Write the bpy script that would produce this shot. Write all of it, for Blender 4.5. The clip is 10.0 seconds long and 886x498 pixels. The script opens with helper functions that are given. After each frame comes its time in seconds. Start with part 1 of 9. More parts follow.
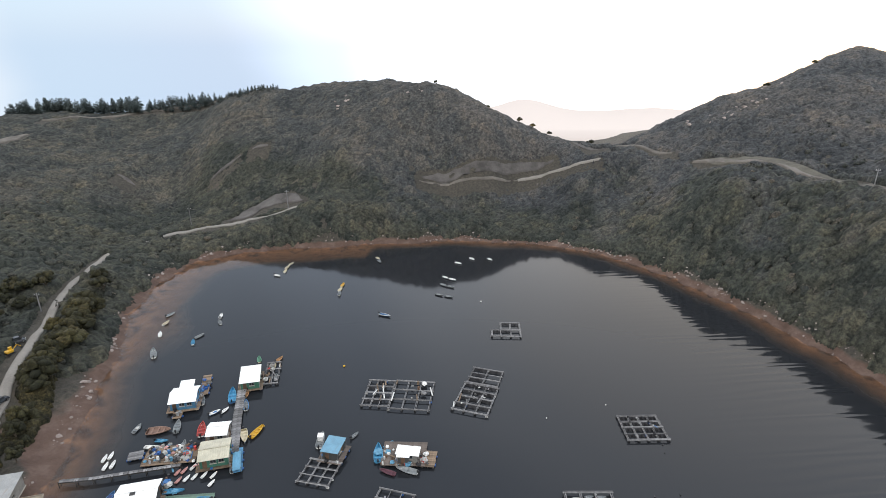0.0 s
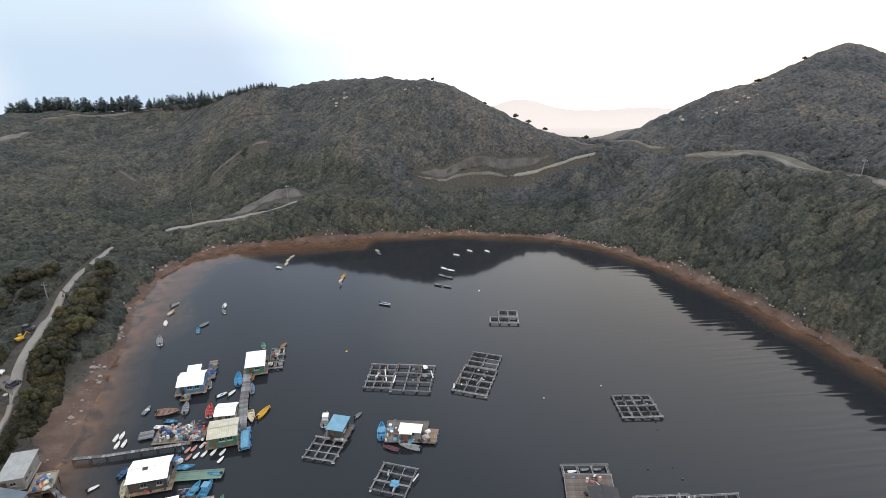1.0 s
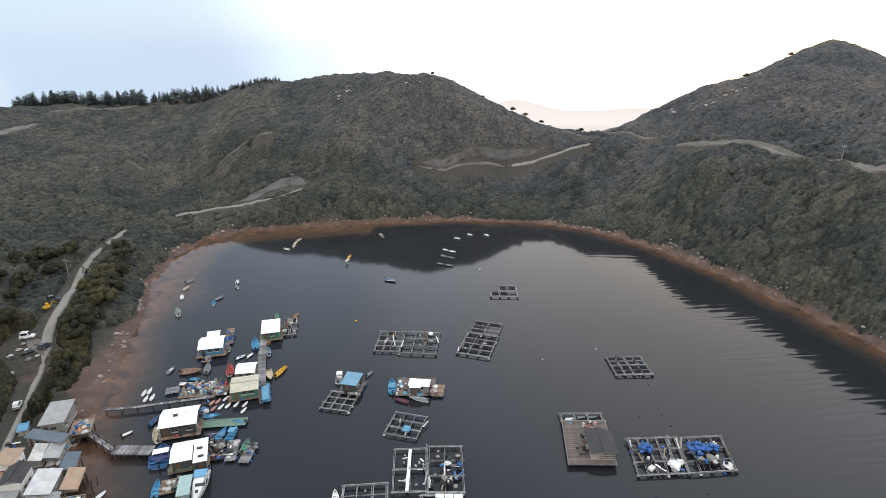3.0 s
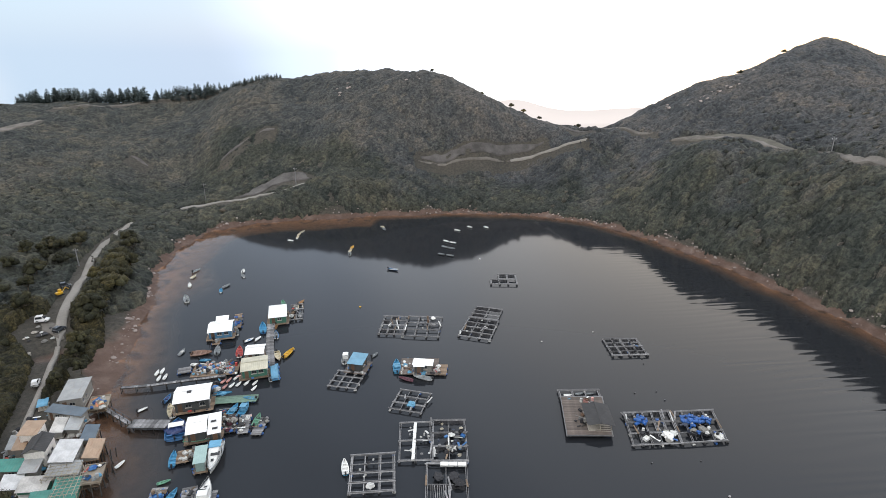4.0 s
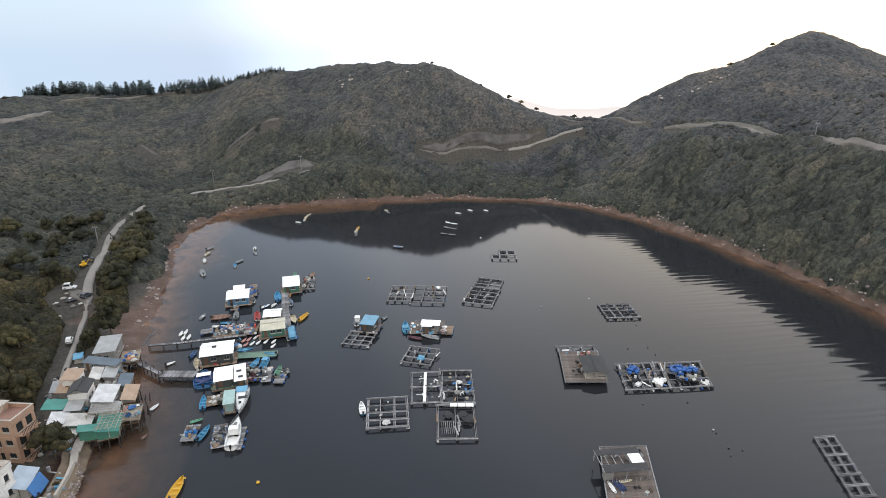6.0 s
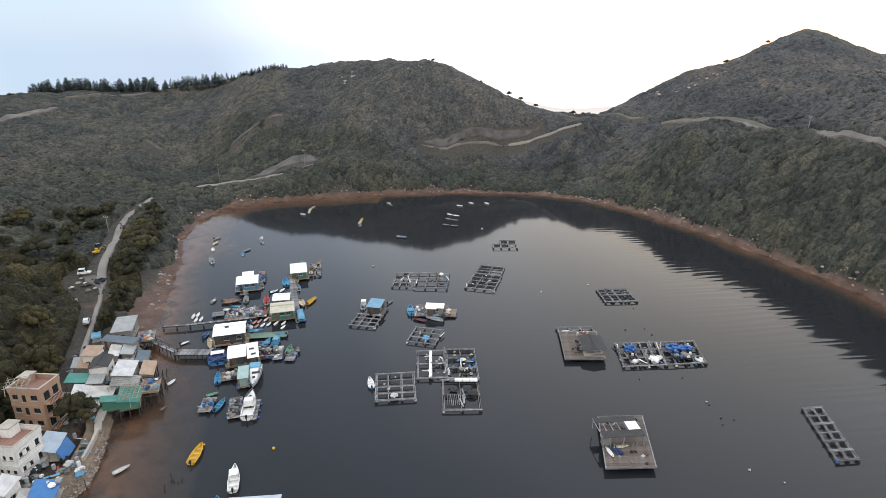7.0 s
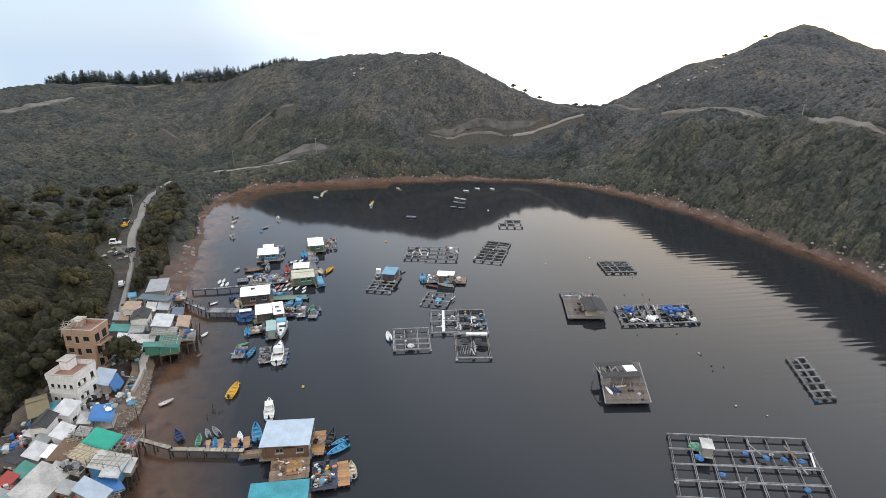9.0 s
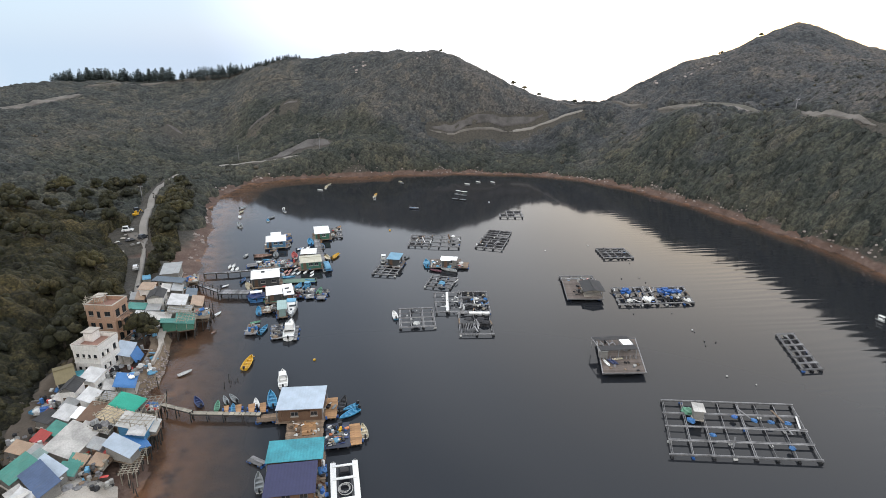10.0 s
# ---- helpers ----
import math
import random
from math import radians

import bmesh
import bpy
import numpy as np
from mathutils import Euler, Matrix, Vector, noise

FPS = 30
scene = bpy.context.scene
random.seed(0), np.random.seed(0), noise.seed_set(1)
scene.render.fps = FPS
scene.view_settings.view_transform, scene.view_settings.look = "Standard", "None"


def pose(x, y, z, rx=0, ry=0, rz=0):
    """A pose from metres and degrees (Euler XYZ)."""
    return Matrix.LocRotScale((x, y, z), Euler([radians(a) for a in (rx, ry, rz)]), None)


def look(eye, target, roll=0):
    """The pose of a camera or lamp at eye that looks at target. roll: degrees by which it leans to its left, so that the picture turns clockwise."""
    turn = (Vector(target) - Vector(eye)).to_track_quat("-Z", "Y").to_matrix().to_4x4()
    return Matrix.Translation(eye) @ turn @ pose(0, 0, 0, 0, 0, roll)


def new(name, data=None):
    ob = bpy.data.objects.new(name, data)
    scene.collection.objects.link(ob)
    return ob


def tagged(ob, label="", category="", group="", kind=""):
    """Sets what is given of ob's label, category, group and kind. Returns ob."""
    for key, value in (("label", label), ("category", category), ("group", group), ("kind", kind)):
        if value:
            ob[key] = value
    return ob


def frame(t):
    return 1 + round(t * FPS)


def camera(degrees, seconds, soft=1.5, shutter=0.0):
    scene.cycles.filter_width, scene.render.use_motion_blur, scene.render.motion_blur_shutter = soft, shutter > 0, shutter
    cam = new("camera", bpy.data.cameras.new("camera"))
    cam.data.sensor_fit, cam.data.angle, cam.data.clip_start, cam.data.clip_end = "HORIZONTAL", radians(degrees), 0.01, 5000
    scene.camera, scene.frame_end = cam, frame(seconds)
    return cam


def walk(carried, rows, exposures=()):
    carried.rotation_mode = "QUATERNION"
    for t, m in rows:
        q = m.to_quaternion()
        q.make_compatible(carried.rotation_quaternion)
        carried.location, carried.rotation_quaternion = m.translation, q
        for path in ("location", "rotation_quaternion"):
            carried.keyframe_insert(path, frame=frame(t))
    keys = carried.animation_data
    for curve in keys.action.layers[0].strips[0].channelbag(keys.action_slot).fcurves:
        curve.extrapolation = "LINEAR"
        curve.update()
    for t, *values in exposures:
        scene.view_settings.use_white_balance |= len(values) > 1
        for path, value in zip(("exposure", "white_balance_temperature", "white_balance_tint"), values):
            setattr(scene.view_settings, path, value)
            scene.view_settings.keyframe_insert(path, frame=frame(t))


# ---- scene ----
# ---- camera: seconds, place in metres, yaw, pitch and roll in degrees ----
cam = camera(77.06, 10.0, 0.35)
ROWS = [
    (0.0, 0.00, -0.00, 80.22, -0.00, -19.97, 0.19),
    (0.5, -0.42, -2.53, 79.25, -0.17, -19.99, 0.27),
    (1.0, -0.83, -5.18, 78.21, -0.44, -19.83, 0.33),
    (1.5, -1.45, -8.01, 76.98, -0.62, -19.77, 0.38),
    (2.0, -2.12, -10.91, 75.89, -0.73, -19.77, 0.35),
    (2.5, -2.90, -13.72, 74.85, -0.82, -19.66, 0.20),
    (4.0, -4.99, -22.39, 71.63, -1.20, -19.43, 0.10),
    (4.5, -5.53, -25.23, 70.56, -1.33, -19.42, 0.11),
    (5.0, -6.17, -28.01, 69.32, -1.49, -19.53, 0.11),
    (5.5, -6.97, -30.91, 67.94, -1.56, -19.41, 0.09),
    (7.0, -9.37, -39.82, 64.61, -1.77, -19.22, 0.00),
    (7.5, -9.96, -42.73, 63.34, -1.74, -19.19, -0.00),
    (8.0, -10.79, -45.61, 62.20, -1.67, -19.08, -0.07),
    (8.5, -11.53, -48.57, 61.01, -1.53, -19.14, -0.17),
    (9.0, -12.28, -51.53, 59.80, -1.53, -19.09, -0.23),
    (9.5, -12.95, -54.63, 58.52, -1.64, -18.98, -0.26),
    (10.0, -13.60, -57.80, 57.28, -1.62, -18.95, -0.25),
]
walk(cam, [(t, pose(x, y, z, 90 + pitch, roll, yaw)) for t, x, y, z, yaw, pitch, roll in ROWS])

# ---- world, sun ----
SUN_AZ, SUN_EL = 30.0, 7.0          # degrees east of +y, degrees above the horizon
world = bpy.data.worlds.new("world")
scene.world = world
world.use_nodes = True
wn, wl = world.node_tree.nodes, world.node_tree.links
wn.clear()
sky = wn.new("ShaderNodeTexSky")
sky.sky_type, sky.sun_disc = "NISHITA", False
sky.sun_elevation, sky.sun_rotation = radians(SUN_EL), radians(SUN_AZ)
sky.air_density, sky.dust_density, sky.ozone_density = 1.0, 3.0, 2.0
sky_bg = wn.new("ShaderNodeBackground")
sky_bg.inputs[1].default_value = 0.05
wl.new(sky.outputs[0], sky_bg.inputs[0])
# thin high cloud: a pale veil, brightest round the hidden sun
where = wn.new("ShaderNodeTexCoord")
toward = wn.new("ShaderNodeVectorMath")
toward.operation = "DOT_PRODUCT"
toward.inputs[1].default_value = (math.sin(radians(SUN_AZ)) * 0.985, math.cos(radians(SUN_AZ)) * 0.985, 0.17)
wl.new(where.outputs["Generated"], toward.inputs[0])
cloud = wn.new("ShaderNodeTexNoise")
cloud.inputs["Scale"].default_value, cloud.inputs["Detail"].default_value = 2.2, 3.0
stretch = wn.new("ShaderNodeVectorMath")
stretch.operation = "MULTIPLY"
stretch.inputs[1].default_value = (1.0, 1.0, 4.0)
wl.new(where.outputs["Generated"], stretch.inputs[0])
wl.new(stretch.outputs[0], cloud.inputs["Vector"])
jig = wn.new("ShaderNodeMath")
jig.operation = "MULTIPLY_ADD"
jig.inputs[1].default_value, jig.inputs[2].default_value = 0.07, -0.035
wl.new(cloud.outputs[0], jig.inputs[0])
both = wn.new("ShaderNodeMath")
both.operation = "ADD"
wl.new(toward.outputs["Value"], both.inputs[0])
wl.new(jig.outputs[0], both.inputs[1])
veil = wn.new("ShaderNodeValToRGB")
veil.color_ramp.interpolation = "EASE"
stops = veil.color_ramp.elements
stops[0].position, stops[0].color = 0.0, (1.08, 1.06, 1.04, 1)
stops[1].position, stops[1].color = 1.0, (0.90, 0.82, 0.74, 1)
for at, col in ((0.25, (0.78, 0.79, 0.80, 1)), (0.42, (0.43, 0.54, 0.67, 1)), (0.62, (0.42, 0.52, 0.66, 1)), (0.74, (0.60, 0.72, 0.90, 1)), (0.84, (1.00, 1.09, 1.22, 1)), (0.92, (1.14, 1.16, 1.20, 1)), (0.97, (1.04, 1.02, 1.01, 1))):
    stops.new(at).color = col
wl.new(both.outputs[0], veil.inputs[0])
veil_bg = wn.new("ShaderNodeBackground")
veil_bg.inputs[1].default_value = 1.0
wl.new(veil.outputs[0], veil_bg.inputs[0])
plus = wn.new("ShaderNodeAddShader")
out = wn.new("ShaderNodeOutputWorld")
wl.new(sky_bg.outputs[0], plus.inputs[0])
wl.new(veil_bg.outputs[0], plus.inputs[1])
wl.new(plus.outputs[0], out.inputs[0])

sun_dir = Vector((math.sin(radians(SUN_AZ)) * math.cos(radians(SUN_EL)), math.cos(radians(SUN_AZ)) * math.cos(radians(SUN_EL)), math.sin(radians(SUN_EL))))
sun = new("sun", bpy.data.lights.new("sun", "SUN"))
sun.data.energy, sun.data.angle, sun.data.color = 0.62, radians(170), (1.0, 0.93, 0.88)
sun.matrix_world = look(sun_dir * 900, (0, 0, 0))
scene.view_settings.exposure = 0.47

# ---- materials ----
def material(name):
    m = bpy.data.materials.new(name)
    m.use_nodes = True
    nt = m.node_tree
    b = nt.nodes["Principled BSDF"]
    return m, nt, b


def node(nt, kind, **sockets):
    n = nt.nodes.new(kind)
    for key, value in sockets.items():
        n.inputs[key.replace("_", " ")].default_value = value
    return n


def ramp(nt, source, colours):
    r = nt.nodes.new("ShaderNodeValToRGB")
    e = r.color_ramp.elements
    e[0].position, e[0].color = colours[0][0], (*colours[0][1], 1)
    e[1].position, e[1].color = colours[-1][0], (*colours[-1][1], 1)
    for p, c in colours[1:-1]:
        e.new(p).color = (*c, 1)
    nt.links.new(source, r.inputs[0])
    return r.outputs[0]


def mixed(nt, fac, a, b, how="MIX"):
    m = nt.nodes.new("ShaderNodeMix")
    m.data_type, m.blend_type = "RGBA", how
    for sock, v in ((m.inputs[0], fac), (m.inputs[6], a), (m.inputs[7], b)):
        if isinstance(v, (int, float)):
            sock.default_value = v
        elif isinstance(v, tuple):
            sock.default_value = (*v, 1)
        else:
            nt.links.new(v, sock)
    return m.outputs[2]


def coords(nt, kind="Object", scale=(1, 1, 1)):
    tc = nt.nodes.new("ShaderNodeTexCoord")
    mp = nt.nodes.new("ShaderNodeMapping")
    mp.inputs["Scale"].default_value = scale
    nt.links.new(tc.outputs[kind], mp.inputs[0])
    return mp.outputs[0]


def noise_tex(nt, vec, scale, detail=4, rough=0.6):
    n = node(nt, "ShaderNodeTexNoise", Scale=scale, Detail=detail, Roughness=rough)
    nt.links.new(vec, n.inputs["Vector"])
    return n.outputs[0]


def bump(nt, b, height, strength=0.4, distance=0.05):
    n = node(nt, "ShaderNodeBump", Strength=strength, Distance=distance)
    nt.links.new(height, n.inputs["Height"])
    nt.links.new(n.outputs[0], b.inputs["Normal"])


def position(nt):
    return nt.nodes.new("ShaderNodeNewGeometry").outputs["Position"]


def worn(name, colour, dark=0.6, rough=0.7, metal=0.0, grain=3.0, stain=0.5, streak=(1, 1, 1), relief=0.25, vary=0.25, speckle=0.8):
    """Weathered plain surface: one colour with stains at two scales and a tone of its own for each object."""
    m, nt, b = material(name)
    v = coords(nt, "Object", streak)
    big = noise_tex(nt, v, grain * 0.25, 5)
    fine = noise_tex(nt, v, grain * 3, 6, 0.7)
    stained = ramp(nt, big, [(0.35, tuple(c * dark for c in colour)), (0.62, colour)])
    col = mixed(nt, stain, colour, stained)
    speck = ramp(nt, fine, [(0.3, (0.72, 0.72, 0.72)), (0.7, (1.12, 1.12, 1.12))])
    col = mixed(nt, speckle, col, speck, "MULTIPLY")
    info = nt.nodes.new("ShaderNodeObjectInfo")
    tone = ramp(nt, info.outputs["Random"], [(0, (1 - vary,) * 3), (1, (1 + vary,) * 3)])
    col = mixed(nt, 1.0, col, tone, "MULTIPLY")
    nt.links.new(col, b.inputs["Base Color"])
    b.inputs["Roughness"].default_value, b.inputs["Metallic"].default_value = rough, metal
    bump(nt, b, fine, relief, 0.02)
    return m


def corrugated(name, colour, rust=(0.22, 0.10, 0.05), amount=0.4, rough=0.5, stain=0.6, speckle=0.6):
    m = worn(name, colour, 0.6, rough, 0.0, 2.0, stain, vary=0.08, speckle=speckle)
    nt, b = m.node_tree, m.node_tree.nodes["Principled BSDF"]
    src = b.inputs["Base Color"].links[0].from_socket
    spots = ramp(nt, noise_tex(nt, coords(nt, "Object", (1, 0.25, 1)), 1.4, 8, 0.7), [(0.55, (0, 0, 0)), (0.72, (amount,) * 3)])
    nt.links.new(mixed(nt, spots, src, rust), b.inputs["Base Color"])
    return m


def foliage(name, dark, light, dry=(0.09, 0.075, 0.035)):
    m, nt, b = material(name)
    g = nt.nodes.new("ShaderNodeNewGeometry")
    island = ramp(nt, g.outputs["Random Per Island"], [(0, dark), (0.55, light), (0.88, tuple(0.7 * a + 0.3 * c for a, c in zip(light, dry))), (1, dry)])
    patch = ramp(nt, noise_tex(nt, g.outputs["Position"], 0.028, 6, 0.62), [(0.30, (0.52, 0.55, 0.55)), (0.47, (0.88, 0.90, 0.90)), (0.60, (1.14, 1.08, 1.0)), (0.72, (1.62, 1.38, 1.16))])
    leaf = ramp(nt, noise_tex(nt, g.outputs["Position"], 1.8, 7, 0.8), [(0.39, (0.36, 0.37, 0.36)), (0.5, (0.95, 0.95, 0.95)), (0.61, (1.8, 1.75, 1.6))])
    col = mixed(nt, 1.0, mixed(nt, 1.0, island, patch, "MULTIPLY"), leaf, "MULTIPLY")
    nt.links.new(col, b.inputs["Base Color"])
    b.inputs["Roughness"].default_value = 0.75
    b.inputs["Specular IOR Level"].default_value = 0.25
    bump(nt, b, noise_tex(nt, g.outputs["Position"], 2.2, 5, 0.7), 0.5, 0.3)
    return m


M_LEAF = foliage("scrub_leaves", (0.030, 0.034, 0.032), (0.056, 0.059, 0.053), (0.095, 0.082, 0.068))
M_LEAF_DARK = foliage("tree_leaves", (0.014, 0.0155, 0.008), (0.031, 0.031, 0.015), (0.056, 0.047, 0.022))
M_LEAF_OLIVE = foliage("olive_tree_leaves", (0.026, 0.027, 0.012), (0.052, 0.049, 0.022), (0.085, 0.066, 0.03))
# needles lightened and blued: haze over the ridge put into their colour
M_PINE = foliage("hazed_pine_needles", (0.05, 0.072, 0.08), (0.085, 0.11, 0.115), (0.07, 0.085, 0.08))


def canopy_material(name, shore_tones, wood=0.0):
    """Dense scrub: each crown a tone of its own, greener by the shore, heathland above paled and blued as painted haze,
    mottled with leaves and dry grass.
    """
    m, nt, b = material(name)
    p = position(nt)

    def field(name):
        n = nt.nodes.new("ShaderNodeAttribute")
        n.attribute_name = name
        return n.outputs["Fac"]

    tone = field("tone")
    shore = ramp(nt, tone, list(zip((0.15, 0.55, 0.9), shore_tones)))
    # upland tones: distance haze put into the leaf colour, paler and bluer
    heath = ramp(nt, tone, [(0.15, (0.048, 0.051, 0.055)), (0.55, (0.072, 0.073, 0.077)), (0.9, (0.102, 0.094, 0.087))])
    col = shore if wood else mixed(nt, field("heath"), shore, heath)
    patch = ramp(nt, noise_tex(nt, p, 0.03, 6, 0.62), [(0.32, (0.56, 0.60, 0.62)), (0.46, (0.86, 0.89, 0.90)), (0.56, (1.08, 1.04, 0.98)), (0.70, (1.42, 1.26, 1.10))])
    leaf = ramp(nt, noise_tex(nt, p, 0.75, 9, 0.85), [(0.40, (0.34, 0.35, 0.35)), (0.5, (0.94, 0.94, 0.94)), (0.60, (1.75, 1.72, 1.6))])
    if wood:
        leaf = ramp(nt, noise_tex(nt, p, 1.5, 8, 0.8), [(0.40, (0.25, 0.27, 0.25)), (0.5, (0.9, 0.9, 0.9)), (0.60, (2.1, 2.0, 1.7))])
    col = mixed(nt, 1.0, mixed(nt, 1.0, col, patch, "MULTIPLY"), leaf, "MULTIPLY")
    nt.links.new(col, b.inputs["Base Color"])
    b.inputs["Roughness"].default_value = 0.8
    b.inputs["Specular IOR Level"].default_value = 0.2
    bump(nt, b, noise_tex(nt, p, 1.6, 7, 0.8), 0.5, 0.4)
    return m


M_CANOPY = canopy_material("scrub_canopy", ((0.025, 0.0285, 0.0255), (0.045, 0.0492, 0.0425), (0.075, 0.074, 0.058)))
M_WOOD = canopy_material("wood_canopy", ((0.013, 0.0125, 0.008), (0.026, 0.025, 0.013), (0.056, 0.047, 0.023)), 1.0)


def ground_material():
    m, nt, b = material("hillside_soil")
    p = position(nt)
    sep = nt.nodes.new("ShaderNodeSeparateXYZ")
    nt.links.new(p, sep.inputs[0])
    soil = ramp(nt, noise_tex(nt, p, 0.06, 6, 0.7), [(0.3, (0.048, 0.044, 0.038)), (0.6, (0.072, 0.064, 0.054)), (0.78, (0.11, 0.090, 0.072))])
    tuft = ramp(nt, noise_tex(nt, p, 0.9, 6, 0.8), [(0.34, (0.45, 0.45, 0.45)), (0.66, (1.35, 1.35, 1.25))])
    soil = mixed(nt, 1.0, soil, tuft, "MULTIPLY")
    mud = ramp(nt, noise_tex(nt, p, 0.22, 8, 0.7), [(0.3, (0.078, 0.046, 0.035)), (0.5, (0.116, 0.072, 0.055)), (0.62, (0.150, 0.102, 0.082)), (0.75, (0.215, 0.163, 0.138))])
    # bed darkens with depth: light lost in the water, put into its colour
    deep = (0.022, 0.026, 0.028)
    edge = nt.nodes.new("ShaderNodeMath")
    edge.operation = "MULTIPLY_ADD"
    edge.inputs[1].default_value = 1.4
    nt.links.new(noise_tex(nt, p, 0.25, 5), edge.inputs[0])
    nt.links.new(sep.outputs["Z"], edge.inputs[2])
    land = ramp(nt, edge.outputs[0], [(0.0, (0, 0, 0)), (1.0, (1, 1, 1))])
    high = node(nt, "ShaderNodeMapRange", From_Min=2.3, From_Max=3.0)
    nt.links.new(edge.outputs[0], high.inputs[0])
    low = node(nt, "ShaderNodeMapRange", From_Min=-0.4, From_Max=0.55)
    nt.links.new(edge.outputs[0], low.inputs[0])
    dry = node(nt, "ShaderNodeMapRange", From_Min=0.35, From_Max=0.75)
    nt.links.new(edge.outputs[0], dry.inputs[0])
    silted = ramp(nt, noise_tex(nt, p, 0.12, 7, 0.7), [(0.3, (0.31, 0.155, 0.082)), (0.7, (0.52, 0.27, 0.145))])
    shallow = mixed(nt, low.outputs[0], deep, mixed(nt, dry.outputs[0], silted, mud))
    nt.links.new(mixed(nt, high.outputs[0], shallow, soil), b.inputs["Base Color"])
    b.inputs["Roughness"].default_value = 0.85
    bump(nt, b, noise_tex(nt, p, 0.9, 7, 0.75), 0.9, 0.6)
    return m


M_GROUND = ground_material()


def water_material():
    m, nt, b = material("bay_water")
    nt.nodes.remove(b)
    p = position(nt)
    fres = node(nt, "ShaderNodeFresnel", IOR=1.33)
    gloss = node(nt, "ShaderNodeBsdfGlossy", Roughness=0.06)
    clear = node(nt, "ShaderNodeBsdfTransparent", Color=(0.94, 0.92, 0.89, 1))
    silt = node(nt, "ShaderNodeBsdfDiffuse", Color=(0.088, 0.092, 0.101, 1))
    body = node(nt, "ShaderNodeMixShader", Fac=0.34)
    deep = nt.nodes.new("ShaderNodeAttribute")
    deep.attribute_name = "depth"
    murk = node(nt, "ShaderNodeMapRange", From_Min=0.08, From_Max=0.72, To_Min=0.03, To_Max=1.0)
    nt.links.new(deep.outputs["Fac"], murk.inputs[0])
    nt.links.new(murk.outputs[0], body.inputs[0])
    tint = node(nt, "ShaderNodeMapRange", From_Min=0.15, From_Max=0.9)
    nt.links.new(deep.outputs["Fac"], tint.inputs[0])
    nt.links.new(mixed(nt, tint.outputs[0], (0.076, 0.060, 0.050), (0.0185, 0.0203, 0.0238)), silt.inputs[0])
    nt.links.new(clear.outputs[0], body.inputs[1])
    nt.links.new(silt.outputs[0], body.inputs[2])
    mix = nt.nodes.new("ShaderNodeMixShader")
    # long ripples bending along the eastern shore
    mp = nt.nodes.new("ShaderNodeMapping")
    mp.inputs["Rotation"].default_value = (0, 0, radians(-38))
    mp.inputs["Scale"].default_value = (0.03, 0.22, 1)
    nt.links.new(p, mp.inputs[0])
    train = node(nt, "ShaderNodeTexWave", Scale=0.62, Distortion=7.5, Detail=1.0, Detail_Scale=1.2)
    train.bands_direction = "Y"
    nt.links.new(mp.outputs[0], train.inputs["Vector"])
    swell = train.outputs["Fac"]
    sep = nt.nodes.new("ShaderNodeSeparateXYZ")
    nt.links.new(p, sep.inputs[0])
    east = node(nt, "ShaderNodeMapRange", From_Min=48.0, From_Max=108.0)
    nt.links.new(sep.outputs["X"], east.inputs[0])
    amount = nt.nodes.new("ShaderNodeMath")
    amount.operation = "MULTIPLY"
    nt.links.new(swell, amount.inputs[0])
    nt.links.new(east.outputs[0], amount.inputs[1])
    bp1 = node(nt, "ShaderNodeBump", Strength=0.40, Distance=0.065)
    nt.links.new(amount.outputs[0], bp1.inputs["Height"])
    for n in (fres, gloss):
        nt.links.new(bp1.outputs[0], n.inputs["Normal"])
    nt.links.new(fres.outputs[0], mix.inputs[0])
    nt.links.new(body.outputs[0], mix.inputs[1])
    nt.links.new(gloss.outputs[0], mix.inputs[2])
    nt.links.new(mix.outputs[0], nt.nodes["Material Output"].inputs[0])
    return m


M_WATER = water_material()

M_TIMBER = worn("weathered_timber", (0.265, 0.262, 0.268), 0.4, 0.85, grain=4, stain=0.8, vary=0.5)
M_PLANK = worn("brown_deck_boards", (0.25, 0.18, 0.125), 0.45, 0.85, grain=4, stain=0.8, vary=0.45)
M_ORANGE_PLY = worn("orange_plywood", (0.42, 0.235, 0.11), 0.6, 0.75, grain=3, stain=0.6)
M_TAR = worn("tarred_timber", (0.06, 0.055, 0.05), 0.6, 0.85)
M_ROOF_WHITE = corrugated("white_sheet_roof", (0.93, 0.93, 0.92), (0.5, 0.45, 0.38), 0.15, stain=0.25, speckle=0.25)
M_ROOF_DULL = corrugated("dull_white_sheet_roof", (0.62, 0.62, 0.62), (0.40, 0.34, 0.28), 0.4, stain=0.8, speckle=0.5)
M_ROOF_CREAM = corrugated("stained_cream_roof", (0.58, 0.55, 0.43), (0.30, 0.22, 0.13), 0.55)
M_ROOF_PALE = corrugated("pale_blue_sheet_roof", (0.43, 0.51, 0.60), (0.36, 0.34, 0.33), 0.25, stain=0.5, speckle=0.3)
M_ROOF_GREY = corrugated("grey_sheet_roof", (0.36, 0.37, 0.37), (0.24, 0.15, 0.09), 0.5)
M_ROOF_SLATE = corrugated("slate_blue_roof", (0.10, 0.135, 0.17), (0.16, 0.12, 0.1), 0.35)
M_ROOF_BLUE = corrugated("dark_blue_sheet_roof", (0.06, 0.105, 0.21), (0.12, 0.12, 0.14), 0.3)
M_ROOF_BLACK = corrugated("dark_felt_roof", (0.05, 0.05, 0.052), (0.12, 0.1, 0.09), 0.4, 0.85)
M_ROOF_RUST = corrugated("rusty_sheet_roof", (0.40, 0.28, 0.19), (0.24, 0.11, 0.05), 0.8)
M_ROOF_TEAL = worn("teal_tarpaulin", (0.05, 0.34, 0.41), 0.5, 0.55, grain=1.4, stain=0.8, vary=0.05)
